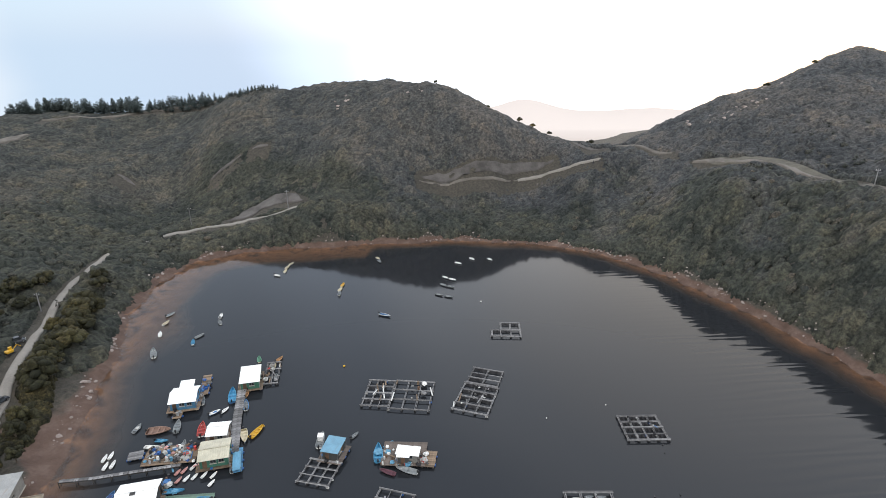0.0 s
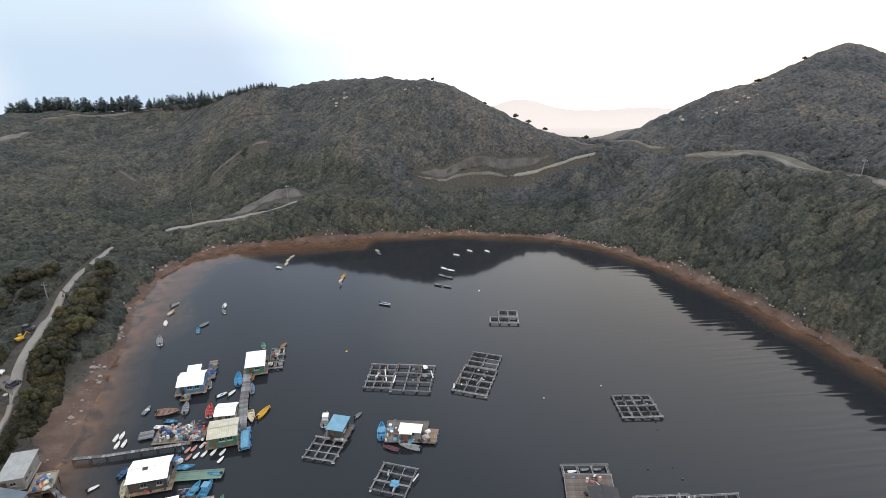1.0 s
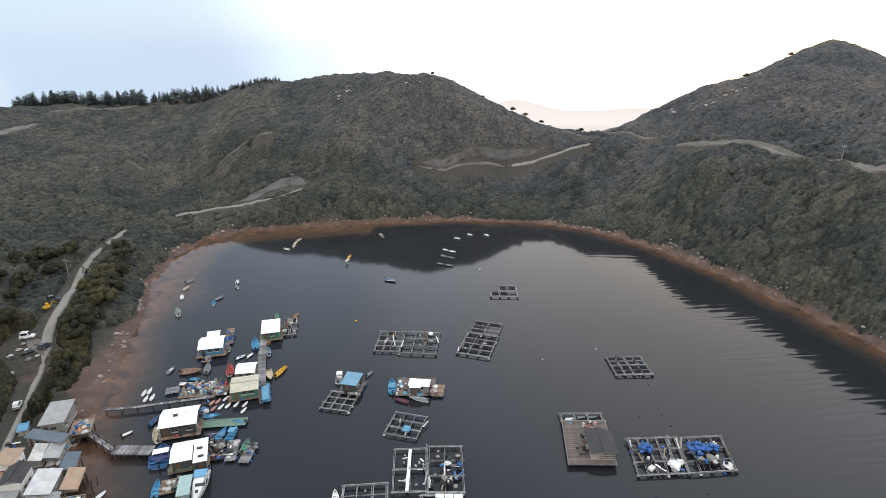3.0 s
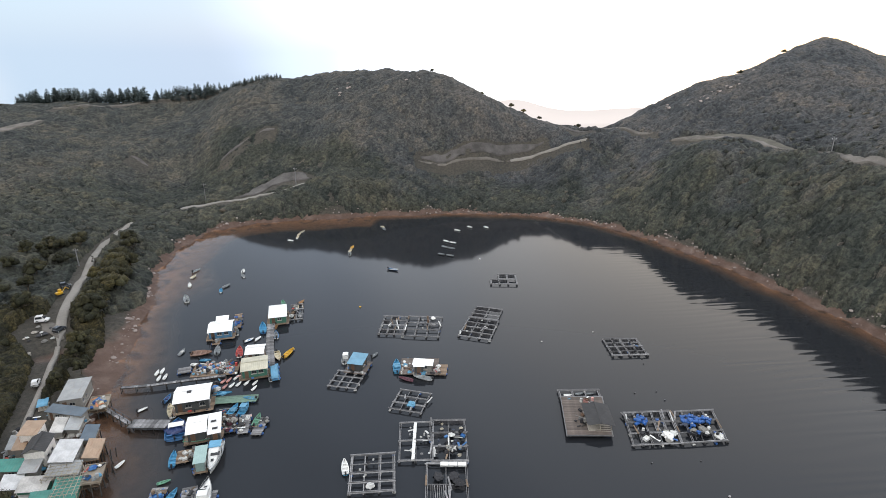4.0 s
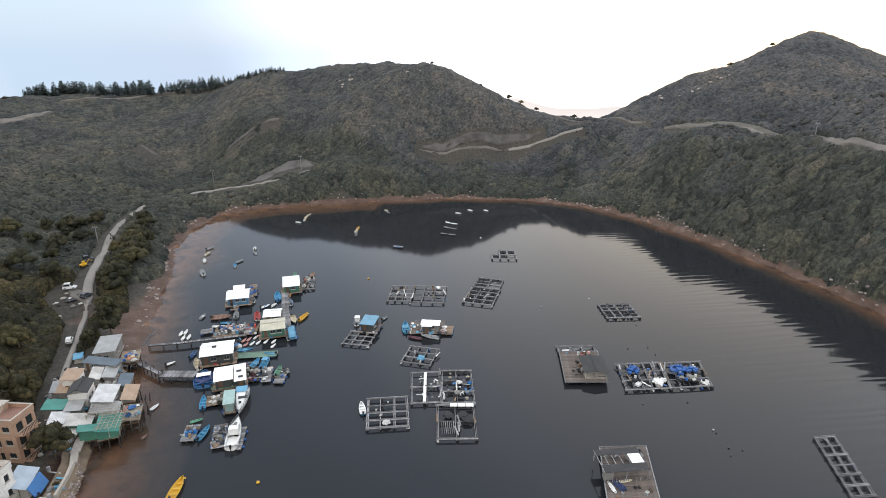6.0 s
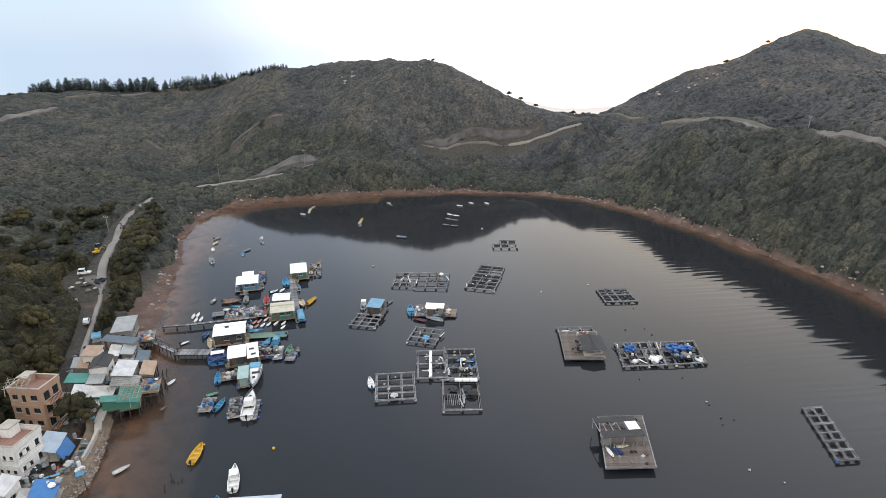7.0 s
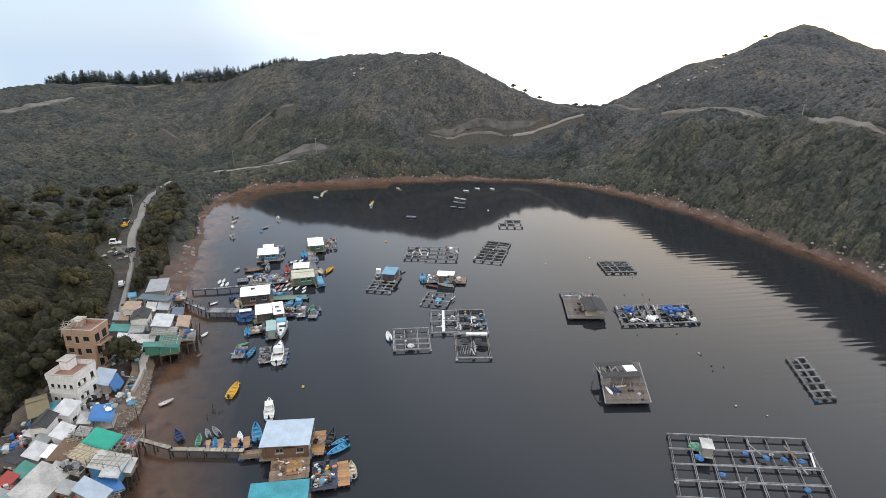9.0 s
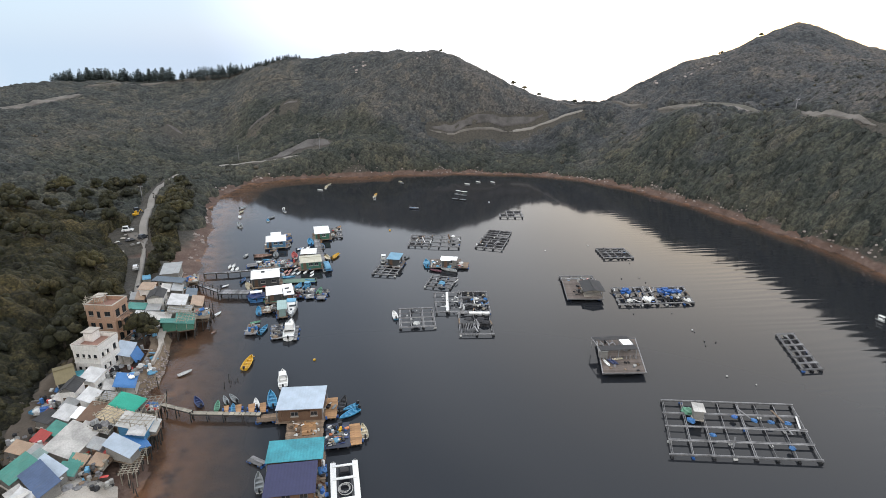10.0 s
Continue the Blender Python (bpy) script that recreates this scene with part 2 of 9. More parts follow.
M_ROOF_NAVY = worn("dark_blue_tarpaulin", (0.034, 0.036, 0.10), 0.7, 0.6, grain=2, stain=0.5, vary=0.05)
M_GREEN_TARP = worn("green_tarpaulin", (0.015, 0.36, 0.25), 0.8, 0.5, grain=2, stain=0.3, vary=0.05)
M_GREEN_ROOF = corrugated("faded_green_roof", (0.055, 0.245, 0.20), (0.2, 0.2, 0.16), 0.4)
M_BLUE_TARP = worn("blue_tarpaulin", (0.04, 0.155, 0.38), 0.7, 0.5, grain=3, stain=0.4)
M_SKY_TARP = worn("light_blue_tarpaulin", (0.12, 0.33, 0.50), 0.7, 0.5, grain=3, stain=0.4)
M_PLASTER = worn("white_plaster", (0.84, 0.81, 0.77), 0.8, 0.8, grain=1.6, stain=0.35, streak=(1, 1, 0.3), vary=0.06)
M_BEIGE = worn("beige_wall_tiles", (0.46, 0.295, 0.205), 0.75, 0.7, grain=1.6, stain=0.5, streak=(1, 1, 0.3), vary=0.05)
M_GREEN_WALL = worn("green_painted_boards", (0.07, 0.22, 0.16), 0.6, 0.7)
M_BLUE_WALL = worn("blue_painted_boards", (0.09, 0.26, 0.44), 0.6, 0.65)
M_BROWN_WALL = worn("brown_board_wall", (0.16, 0.095, 0.06), 0.6, 0.75)
M_GREY_WALL = worn("grey_board_wall", (0.28, 0.27, 0.25), 0.55, 0.8)
M_DARK_WALL = worn("dark_board_wall", (0.07, 0.075, 0.075), 0.6, 0.8)
M_CONCRETE = worn("pale_concrete", (0.46, 0.42, 0.37), 0.7, 0.9, grain=1.5, stain=0.6, vary=0.08)
M_ROAD = worn("concrete_lane", (0.29, 0.27, 0.245), 0.72, 0.9, grain=0.8, stain=0.6, vary=0.03)
M_STONE = worn("shore_stone", (0.35, 0.295, 0.27), 0.6, 0.9, grain=2, stain=0.6, vary=0.3)
M_CUT = worn("bare_rock_cutting", (0.132, 0.122, 0.116), 0.35, 0.95, grain=0.7, stain=0.8, relief=0.6, vary=0.03)
M_EARTH = worn("bare_earth_bank", (0.185, 0.168, 0.150), 0.5, 0.95, grain=0.5, stain=0.8, relief=0.6, vary=0.05)
M_DRYGRASS = worn("dry_grass_bank", (0.15, 0.14, 0.115), 0.55, 0.95, grain=0.9, stain=0.8, relief=0.6, vary=0.05)
M_BANK = worn("bare_brown_earth", (0.135, 0.108, 0.084), 0.5, 0.95, grain=0.6, stain=0.8, relief=0.6, vary=0.05)
M_WHITE_GEL = worn("white_gelcoat", (0.85, 0.85, 0.83), 0.85, 0.3, grain=2, stain=0.3, relief=0.03, vary=0.06)
M_CREAM_GEL = worn("cream_paint", (0.62, 0.55, 0.40), 0.75, 0.5, grain=3, stain=0.5, relief=0.05)
M_BLUE_HULL = worn("blue_boat_paint", (0.04, 0.15, 0.34), 0.7, 0.45, grain=3, stain=0.5, relief=0.05)
M_SKY_HULL = worn("bright_blue_boat_paint", (0.06, 0.27, 0.46), 0.7, 0.45, grain=3, stain=0.5, relief=0.05)
M_NAVY_HULL = worn("navy_boat_paint", (0.018, 0.035, 0.12), 0.7, 0.4, grain=3, stain=0.4, relief=0.05)
M_GREEN_HULL = worn("green_boat_paint", (0.12, 0.30, 0.20), 0.65, 0.55, grain=3, stain=0.6, relief=0.05)
M_MAROON_HULL = worn("maroon_boat_paint", (0.13, 0.045, 0.065), 0.7, 0.5, grain=3, stain=0.5, relief=0.05)
M_GREY_HULL = worn("grey_boat_paint", (0.26, 0.28, 0.29), 0.65, 0.55, grain=3, stain=0.6, relief=0.05)
M_YELLOW = worn("yellow_paint", (0.66, 0.38, 0.025), 0.8, 0.4, grain=3, stain=0.4, relief=0.03, vary=0.05)
M_ORANGE = worn("orange_plastic", (0.65, 0.24, 0.10), 0.8, 0.45, grain=3, stain=0.3, vary=0.1)
M_RED = worn("red_plastic", (0.48, 0.06, 0.05), 0.8, 0.45, grain=3, stain=0.3)
M_PINK = worn("pink_plastic", (0.62, 0.33, 0.30), 0.8, 0.5, grain=3, stain=0.3)
M_DRUM = worn("blue_plastic_drum", (0.025, 0.11, 0.36), 0.75, 0.4, grain=4, stain=0.3, vary=0.2)
M_FOAM = worn("dirty_white_foam", (0.62, 0.62, 0.60), 0.6, 0.8, grain=3, stain=0.6)
M_BLACK = worn("black_plastic", (0.025, 0.025, 0.028), 0.8, 0.5)
M_NET = worn("black_netting", (0.03, 0.03, 0.034), 0.6, 0.9, grain=6)
M_STEEL = worn("galvanised_steel", (0.45, 0.46, 0.47), 0.7, 0.45, 0.6, grain=4, stain=0.4)
M_BAMBOO = worn("grey_bamboo", (0.38, 0.345, 0.28), 0.6, 0.8)
M_BARK = worn("tree_bark", (0.10, 0.08, 0.06), 0.6, 0.95)
M_TYRE = worn("tyre_rubber", (0.03, 0.03, 0.03), 0.8, 0.9)
M_CAR_WHITE = worn("white_car_paint", (0.74, 0.74, 0.74), 0.9, 0.25, grain=1, stain=0.2, relief=0.0, vary=0.03)
M_CAR_DARK = worn("dark_car_paint", (0.05, 0.055, 0.065), 0.8, 0.25, grain=1, stain=0.2, relief=0.0, vary=0.03)


def pane_material():
    m, nt, b = material("window_glass")
    b.inputs["Base Color"].default_value = (0.03, 0.035, 0.04, 1)
    b.inputs["Roughness"].default_value = 0.08
    return m


M_PANE = pane_material()

# ---- helpers for building ----
def part(name, bm, mat, parent=None, label=""):
    """Links a bmesh as one mesh object, under a thing or part if given."""
    me = bpy.data.meshes.new(name)
    bm.to_mesh(me)
    bm.free()
    me.materials.append(mat)
    ob = new(name, me)
    ob.parent = parent
    if label:
        tagged(ob, label)
    return ob


def box(bm, x, y, z, sx, sy, sz, rz=0.0, rx=0.0, ry=0.0):
    """Box with its centre at x, y, z and full sizes sx, sy, sz."""
    m = pose(x, y, z, rx, ry, rz) @ Matrix.Diagonal((sx, sy, sz, 1))
    return bmesh.ops.create_cube(bm, size=1, matrix=m)["verts"]


def rod(bm, a, b, r=0.05, n=6, r2=None):
    a, b = Vector(a), Vector(b)
    m = Matrix.Translation((a + b) / 2) @ (b - a).to_track_quat("Z", "Y").to_matrix().to_4x4()
    return bmesh.ops.create_cone(bm, cap_ends=True, segments=n, radius1=r, radius2=r if r2 is None else r2, depth=(b - a).length, matrix=m)["verts"]


def empty(name, m, label, category, group=""):
    ob = new(name)
    ob.empty_display_size = 0.3
    ob.matrix_world = m
    return tagged(ob, label, category, group)


# ---- the land: one sheet round the bay ----
SHORE = np.array([
    (-47, -140), (-50, -40), (-54, 6), (-59, 18), (-65, 32), (-68.5, 53), (-75, 75), (-79.2, 95), (-87.2, 120), (-92.4, 140),
    (-101, 160), (-104, 186), (-99, 206), (-88, 216), (-61, 223), (-21, 229), (11, 232), (48, 225), (66, 213), (79, 198),
    (90, 180), (98, 160), (105, 140), (111, 122), (116, 95), (122, 60), (130, 0), (140, -140),
], float)
# crest lines of the hills, then their spurs, valleys and back slopes: x, y, height
WEST_CREST = [
    (-312, 389, 28.6), (-270, 393, 36.1), (-210, 386, 38.8), (-174, 380, 45.2), (-144, 372, 49.0), (-122, 364, 53.2), (-101, 356, 56.2), (-68, 349, 59.5),
    (-35, 344, 61.7), (-16, 333, 59.9), (3, 324, 58.7), (22, 317, 50.1), (38, 314, 41.5), (58, 308, 34.4),
]
EAST_CREST = [
    (77, 303, 30.6), (98, 300, 31.2), (116, 302, 40.4), (134, 301, 49.1), (149, 300, 55.0), (170, 304, 59.9), (188, 309, 67.8), (206, 314, 72.9),
    (229, 318, 78.4), (250, 325, 74.6), (276, 331, 67.3),
]
WEST_SLOPE = [
    (-119, 293, 27.2), (-163, 280, 16.5), (-95, 291, 30.9), (-239, 322, 33.7), (-38, 269, 24.5), (-37, 253, 13.5), (-45, 228, 5.0), (-138, 269, 6.0),
    (-167, 258, 14.0), (-139, 207, 7.0), (-153, 197, 8.5), (-160, 170, 11.0), (-126, 108, 8.0), (-70, 314, 43.0), (-19, 296, 43.0), (-169, 351, 31.8),
    (-220, 150, 21.0), (-180, 100, 21.0), (-150, 50, 16.5), (-120, 10, 16.0), (-250, 220, 24.0), (-320, 280, 36.0), (-330, 120, 40.0), (-230, 20, 36.0),
    (-86, 243, 6.9), (-65, 251, 10.5), (-130, 195, 5.0), (-117, 152, 4.8), (-115, 225, 4.8), (-98, 239, 5.5), (-121, 170, 5.2),
]
EAST_SLOPE = [
    (3, 276, 16.0), (32, 279, 17.6), (53, 284, 19.5), (75, 263, 27.2), (79, 256, 20.4), (86, 230, 14.4), (102, 208, 26.2), (105, 199, 23.7),
    (130, 228, 35.1), (152, 200, 34.7), (25, 243, 5.0), (78, 211, 5.7), (124, 189, 29.5), (108, 188, 18.9), (124, 156, 23.5), (121, 120, 11.8),
    (145, 270, 49.9), (55, 291, 29.0), (102, 269, 32.3), (18, 288, 38.3), (179, 174, 47.0), (199, 226, 54.0), (147, 115, 39.0), (139, 158, 36.0),
    (239, 250, 54.0), (263, 154, 64.0), (150, 63, 40.0), (207, 26, 60.0), (244, 294, 62.5), (264, 308, 61.0), (222, 290, 69.0),
]
BACK_SLOPE = [
    (-419, 519, 0.2), (-233, 519, 4.9), (-56, 482, 9.5), (65, 444, 4.9), (139, 463, 9.5), (279, 491, 23.5), (437, 482, 23.5), (418, 305, 51.4),
    (450, 120, 70.0), (-428, 351, 32.8), (-430, 180, 44.0), (-420, -60, 40.0), (-200, -120, 34.0), (250, -120, 55.0),
]
NODES = np.array(WEST_CREST + EAST_CREST + WEST_SLOPE + EAST_SLOPE + BACK_SLOPE + [(x, y + 26, z - 9) for x, y, z in WEST_CREST + EAST_CREST], float)


def inland(x, y):
    """Metres from the waterline: positive on land, negative over the bay."""
    x, y = np.asarray(x, float), np.asarray(y, float)
    d, inside = np.full(x.shape, 1e9), np.zeros(x.shape, bool)
    for a, b in zip(SHORE, np.roll(SHORE, -1, axis=0)):
        e = b - a
        t = np.clip(((x - a[0]) * e[0] + (y - a[1]) * e[1]) / (e @ e), 0, 1)
        d = np.minimum(d, np.hypot(x - a[0] - t * e[0], y - a[1] - t * e[1]))
        if e[1]:
            inside ^= ((a[1] > y) != (b[1] > y)) & (x < a[0] + (y - a[1]) / e[1] * e[0])
    return np.where(inside, -d, d)


def lumps(x, y):
    """Gentle unevenness in metres, at several scales."""
    return (np.sin(x * 0.11 + 1.3 * np.sin(y * 0.07)) * np.cos(y * 0.09 + np.sin(x * 0.05)) + 0.5 * np.sin(x * 0.31 + y * 0.17) * np.cos(y * 0.27 - x * 0.12)
            + 0.3 * np.sin(x * 0.83 - y * 0.4) * np.sin(y * 0.71 + x * 0.2))


def spline(x, y, px, py):
    """Thin-plate weights between plan points."""
    q = ((np.asarray(x)[..., None] - px) ** 2 + (np.asarray(y)[..., None] - py) ** 2) / 1e4
    return q * np.log(q + 1e-9)


def coast(d):
    """The beach's own rise, and how far the hills' shape has taken over, by metres from the waterline."""
    up = np.maximum(d, 0)
    return 1.6 * (1 - np.exp(-up / 8)), 1 - np.exp(-up / 25)


_px, _py = NODES[:, 0], NODES[:, 1]
_foot, _share = coast(inland(_px, _py))
_side = np.stack([np.ones(len(NODES)), _px / 100, _py / 100], 1)
_left = np.block([[spline(_px, _py, _px, _py) + 0.004 * np.eye(len(NODES)), _side], [_side.T, np.zeros((3, 3))]])
BEND = np.linalg.solve(_left, np.concatenate([(NODES[:, 2] - _foot) / _share, np.zeros(3)]))


def height(x, y):
    x, y = np.asarray(x, float), np.asarray(y, float)
    d = inland(x, y) + 1.2 * lumps(x * 1.7, y * 1.7)
    up = np.maximum(d, 0)
    foot, w = coast(d)
    hill = spline(x, y, _px, _py) @ BEND[:-3] + BEND[-3] + BEND[-2] * x / 100 + BEND[-1] * y / 100
    flats = 1 - (1 - np.clip((d - 17) / 16, 0, 1)) * np.clip((112 - y) / 14, 0, 1) * (x < 0)
    land = foot + w * flats * (np.maximum(hill, 0) + 1.1 * lumps(x, y) * np.clip((400 - y) / 60, 0.3, 1))
    # gullies running down the western hill
    gully = np.abs(np.sin(x * 0.062 + 0.8 * np.sin(y * 0.035) + 0.4 * np.sin(x * 0.021))) - 0.64
    land = land + 3.0 * gully * np.clip((d - 34) / 22, 0, 1) * np.clip((375 - y) / 28, 0, 1) * np.clip((-28 - x) / 15, 0, 1) * np.clip((y - 262) / 20, 0, 1)
    land = np.maximum(land, foot + flats * (0.05 * np.minimum(up, 60) + 0.25 * w * lumps(x, y)))
    bench = np.clip((d - 1.0 - 6 * np.clip((y - 86) / 8, 0, 1)) / 4, 0, 1) * np.clip((108 - y) / 14, 0, 1) * (x < 0)
    land = np.maximum(land, 2.45 * bench)
    flat = np.where(x < np.where(y > 140, -30, 0), np.interp(y, [65, 85, 130, 150], [0.042, 0.075, 0.075, 0.028]), 0.085)
    bed = np.maximum(np.maximum(d, -16) * flat + np.minimum(d + 16, 0) * 0.12, -3.2) - 0.03
    z = np.where(d > 0, land, bed)
    rim = np.clip(np.minimum.reduce([(x + 560) / 80, (560 - x) / 80, (600 - y) / 90, (y + 200) / 40]), 0, 1)
    return z * rim - 3.4 * (1 - rim)


def sheet(name, xs, ys, zf, mat):
    X, Y = np.meshgrid(xs, ys)
    Z = zf(X, Y)
    nx, ny = len(xs), len(ys)
    i = np.arange((nx - 1) * (ny - 1))
    k = i // (nx - 1) * nx + i % (nx - 1)
    me = bpy.data.meshes.new(name)
    me.from_pydata(np.stack([X, Y, Z], -1).reshape(-1, 3).tolist(), [], np.stack([k, k + 1, k + nx + 1, k + nx], 1).tolist())
    me.polygons.foreach_set("use_smooth", np.ones(len(me.polygons), bool))
    me.materials.append(mat)
    return new(name, me)


xs = np.unique(np.concatenate([np.arange(-560, 561, 5.0), np.arange(-150, 130, 2.5), np.arange(-112, -52, 1.25)]))
ys = np.unique(np.concatenate([np.arange(-200, 601, 5.0), np.arange(-60, 260, 2.5), np.arange(0, 210, 1.25)]))
ground = tagged(sheet("ground", xs, ys, height, M_GROUND), "scrub-covered hillsides and brown muddy foreshore round the bay", "ground", kind="structure")
wx = np.unique(np.concatenate([np.linspace(-900, 900, 19), np.arange(-132, 150, 4.0)]))
wy = np.unique(np.concatenate([np.linspace(-1600, 470, 14), np.arange(-60, 252, 4.0)]))
water = tagged(sheet("water", wx, wy, lambda x, y: x * 0, M_WATER),
               "calm dark grey bay water with faint ripples", "water", kind="structure")
depth = water.data.attributes.new("depth", "FLOAT", "POINT")
WX, WY = np.meshgrid(wx, wy)
depth.data.foreach_set("value", np.maximum(-height(WX, WY), 0).ravel().astype(np.float32))


# ---- lanes, cuttings and bare patches lying on the land ----
LANE_VILLAGE = [(-83, 66), (-86, 72), (-87, 75), (-89, 80), (-91, 85), (-93.5, 91), (-96.4, 97), (-98.3, 102)]
LANE_SOUTH = [(-98.3, 102), (-100, 105.5), (-101.3, 109), (-103.3, 113), (-106, 119.5), (-109, 128), (-113, 138), (-118, 150), (-121.5, 160), (-124, 169), (-125.5, 179), (-127.5, 189), (-130, 200)]
LANE_NORTH = [(-117, 226), (-109, 233), (-98, 239), (-86, 243), (-72, 247), (-65, 251)]
LANE = LANE_SOUTH + [(-125, 211)] + LANE_NORTH + [(-58, 257)]
HIGH_LANE = [(-12, 272), (3, 274), (22, 275), (38, 279), (46, 281), (54, 281), (61, 277), (67, 272), (76, 268)]
EAST_TRACK = [(111, 246), (116, 238), (122, 233), (130, 229), (134, 222), (135, 213), (138, 205), (143, 198), (143, 184), (141, 166), (142, 150), (142, 134)]
VERGE = [(113, 244), (119, 236), (127, 233), (134, 230), (137, 220), (139, 210), (144, 203), (147, 194)]
SADDLE_SCAR = [(69, 300), (71, 292), (73, 284), (82, 281)]
SADDLE_PATH = [(90, 292), (95, 285), (99, 273), (107, 260)]
WEST_TRACK = [(-260, 272), (-255, 282), (-249, 299), (-242, 309), (-238, 322)]
RIDGE_PATH = [(-249, 352), (-230, 361), (-209, 372), (-185, 374), (-164, 372), (-144, 364)]
CUT_LOW = [(-98, 243), (-90, 252), (-83, 260), (-75, 263), (-67, 256)]
CUT_HIGH = [(-11, 274.5), (6, 277), (22, 279), (40, 284.5), (50, 286.5), (57, 286)]
SCAR_WEST, SCAR_MID, SCAR_TOP = [(-167, 281), (-162, 280), (-157, 278)], [(-118, 278), (-111, 283), (-105, 288)], [(-100, 291), (-96, 294), (-92, 293)]
YARD = [(-66, -2), (-61, 2.5), (-56, 4.5)]
BANK = [(-73, 8), (-76, 15), (-78.5, 22), (-80, 30), (-81.5, 38)]
APRON = [(-98.5, 104.5), (-103, 108), (-107.5, 110.5)]
BARE = [(LANE_VILLAGE, 1.8), (LANE_SOUTH, 2.8), (LANE_NORTH, 2.6), (HIGH_LANE, 1.6), (EAST_TRACK, 3), (VERGE, 6), (SADDLE_SCAR, 3), (SADDLE_PATH, 2), (RIDGE_PATH, 2), (WEST_TRACK, 6), (CUT_LOW, 6), (CUT_HIGH, 5), (SCAR_WEST, 3), (SCAR_MID, 1), (SCAR_TOP, 3), (YARD, 12), (APRON, 6)]


def off_line(x, y, line):
    x, y = np.asarray(x, float), np.asarray(y, float)
    d = np.full(x.shape, 1e9)
    for (ax, ay), (bx, by) in zip(line, line[1:]):
        ex, ey = bx - ax, by - ay
        t = np.clip(((x - ax) * ex + (y - ay) * ey) / (ex * ex + ey * ey), 0, 1)
        d = np.minimum(d, np.hypot(x - ax - t * ex, y - ay - t * ey))
    return d


def bare(x, y, pad=0.0):
    hit = np.zeros(np.shape(x), bool)
    for line, w in BARE:
        hit |= off_line(x, y, line) < w / 2 + pad
        for ahead in (3.0, 6.0):
            hit |= off_line(x, np.asarray(y) + ahead, line) < w / 2 + pad
    return hit


def draped(name, line, width, lift, mat, label, category, ragged=0.0, across=2, thick=0.3):
    """A strip laid over the land along a line, with a real edge."""
    pts = []
    for (ax, ay), (bx, by) in zip(line, line[1:]):
        n = max(2, int(math.hypot(bx - ax, by - ay) / 2.5))
        pts += [(ax + (bx - ax) * i / n, ay + (by - ay) * i / n) for i in range(n)]
    pts.append(line[-1])
    for _ in range(3):
        pts = [pts[0]] + [((a[0] + 2 * b[0] + c[0]) / 4, (a[1] + 2 * b[1] + c[1]) / 4) for a, b, c in zip(pts, pts[1:], pts[2:])] + [pts[-1]]
    bm = bmesh.new()
    rows = []
    for i, (px, py) in enumerate(pts):
        a, b = pts[max(i - 1, 0)], pts[min(i + 1, len(pts) - 1)]
        d = Vector((b[0] - a[0], b[1] - a[1], 0)).normalized()
        taper = 1.0 if not ragged else max(0.15, min(1, min(i, len(pts) - 1 - i) / 3))
        row = []
        for k in range(across + 1):
            s = (k / across - 0.5) * width * taper * (1 + ragged * noise.noise(Vector((px * 0.2, py * 0.2, k))))
            qx, qy = px - d.y * s, py + d.x * s
            row.append((qx, qy, float(height(qx, qy)) + lift + ragged * 0.8 * noise.noise(Vector((qx * 0.5, qy * 0.5, 3)))))
        rows.append(row)
    top = [[bm.verts.new(p) for p in r] for r in rows]
    low = [[bm.verts.new((p[0], p[1], p[2] - thick - lift)) for p in (r[0], r[-1])] for r in rows]
    for i in range(len(rows) - 1):
        for k in range(across):
            bm.faces.new((top[i][k], top[i][k + 1], top[i + 1][k + 1], top[i + 1][k]))
        bm.faces.new((top[i][0], top[i + 1][0], low[i + 1][0], low[i][0]))
        bm.faces.new((top[i][-1], low[i][1], low[i + 1][1], top[i + 1][-1]))
    bmesh.ops.recalc_face_normals(bm, faces=bm.faces)
    for f in bm.faces:
        f.smooth = True
    return tagged(part(name, bm, mat), label, category, kind="structure")


draped("road", LANE, 2.3, 0.4, M_ROAD, "narrow pale concrete lane along the foot of the hill", "road", 0.12, 4)
draped("road", LANE_VILLAGE, 1.15, 0.4, M_ROAD, "narrow concrete footway leading into the village", "road")
draped("road", HIGH_LANE[3:], 1.0, 0.6, M_ROAD, "pale concrete lane climbing to the saddle", "road")
draped("track", HIGH_LANE[:4], 0.8, 0.5, M_EARTH, "overgrown end of the lane below the cutting", "track", 0.5, 4)
draped("verge", VERGE, 7.0, 0.5, M_DRYGRASS, "cut bank of dry grass above the hill track", "bank", 0.5, 8)
draped("track", EAST_TRACK, 2.6, 0.8, M_EARTH, "bare grey track cut across the eastern hill", "track", 0.7, 6)
draped("track", RIDGE_PATH, 2.6, 0.6, M_EARTH, "pale path below the pines on the ridge", "track", 0.4, 6)
draped("track", SADDLE_PATH, 2.0, 0.6, M_EARTH, "pale path beyond the saddle", "track", 0.4, 6)
draped("track", WEST_TRACK, 6.0, 0.6, M_EARTH, "bare earth track on the western hill", "track", 0.4, 6)
draped("cutting", CUT_LOW, 6, 0.5, M_CUT, "bare grey rock cutting above the lane", "rock slope", 0.5, 10)
draped("cutting", CUT_HIGH, 3.2, 0.6, M_CUT, "bare grey rock cutting above the upper lane", "rock slope", 0.5, 10)
for line in (SCAR_WEST, SCAR_MID, SCAR_TOP, SADDLE_SCAR):
    draped("bare_patch", line, 2.6, 0.4, M_CUT, "bare eroded patch of pale earth on the hill", "bare earth", 0.6, 6)
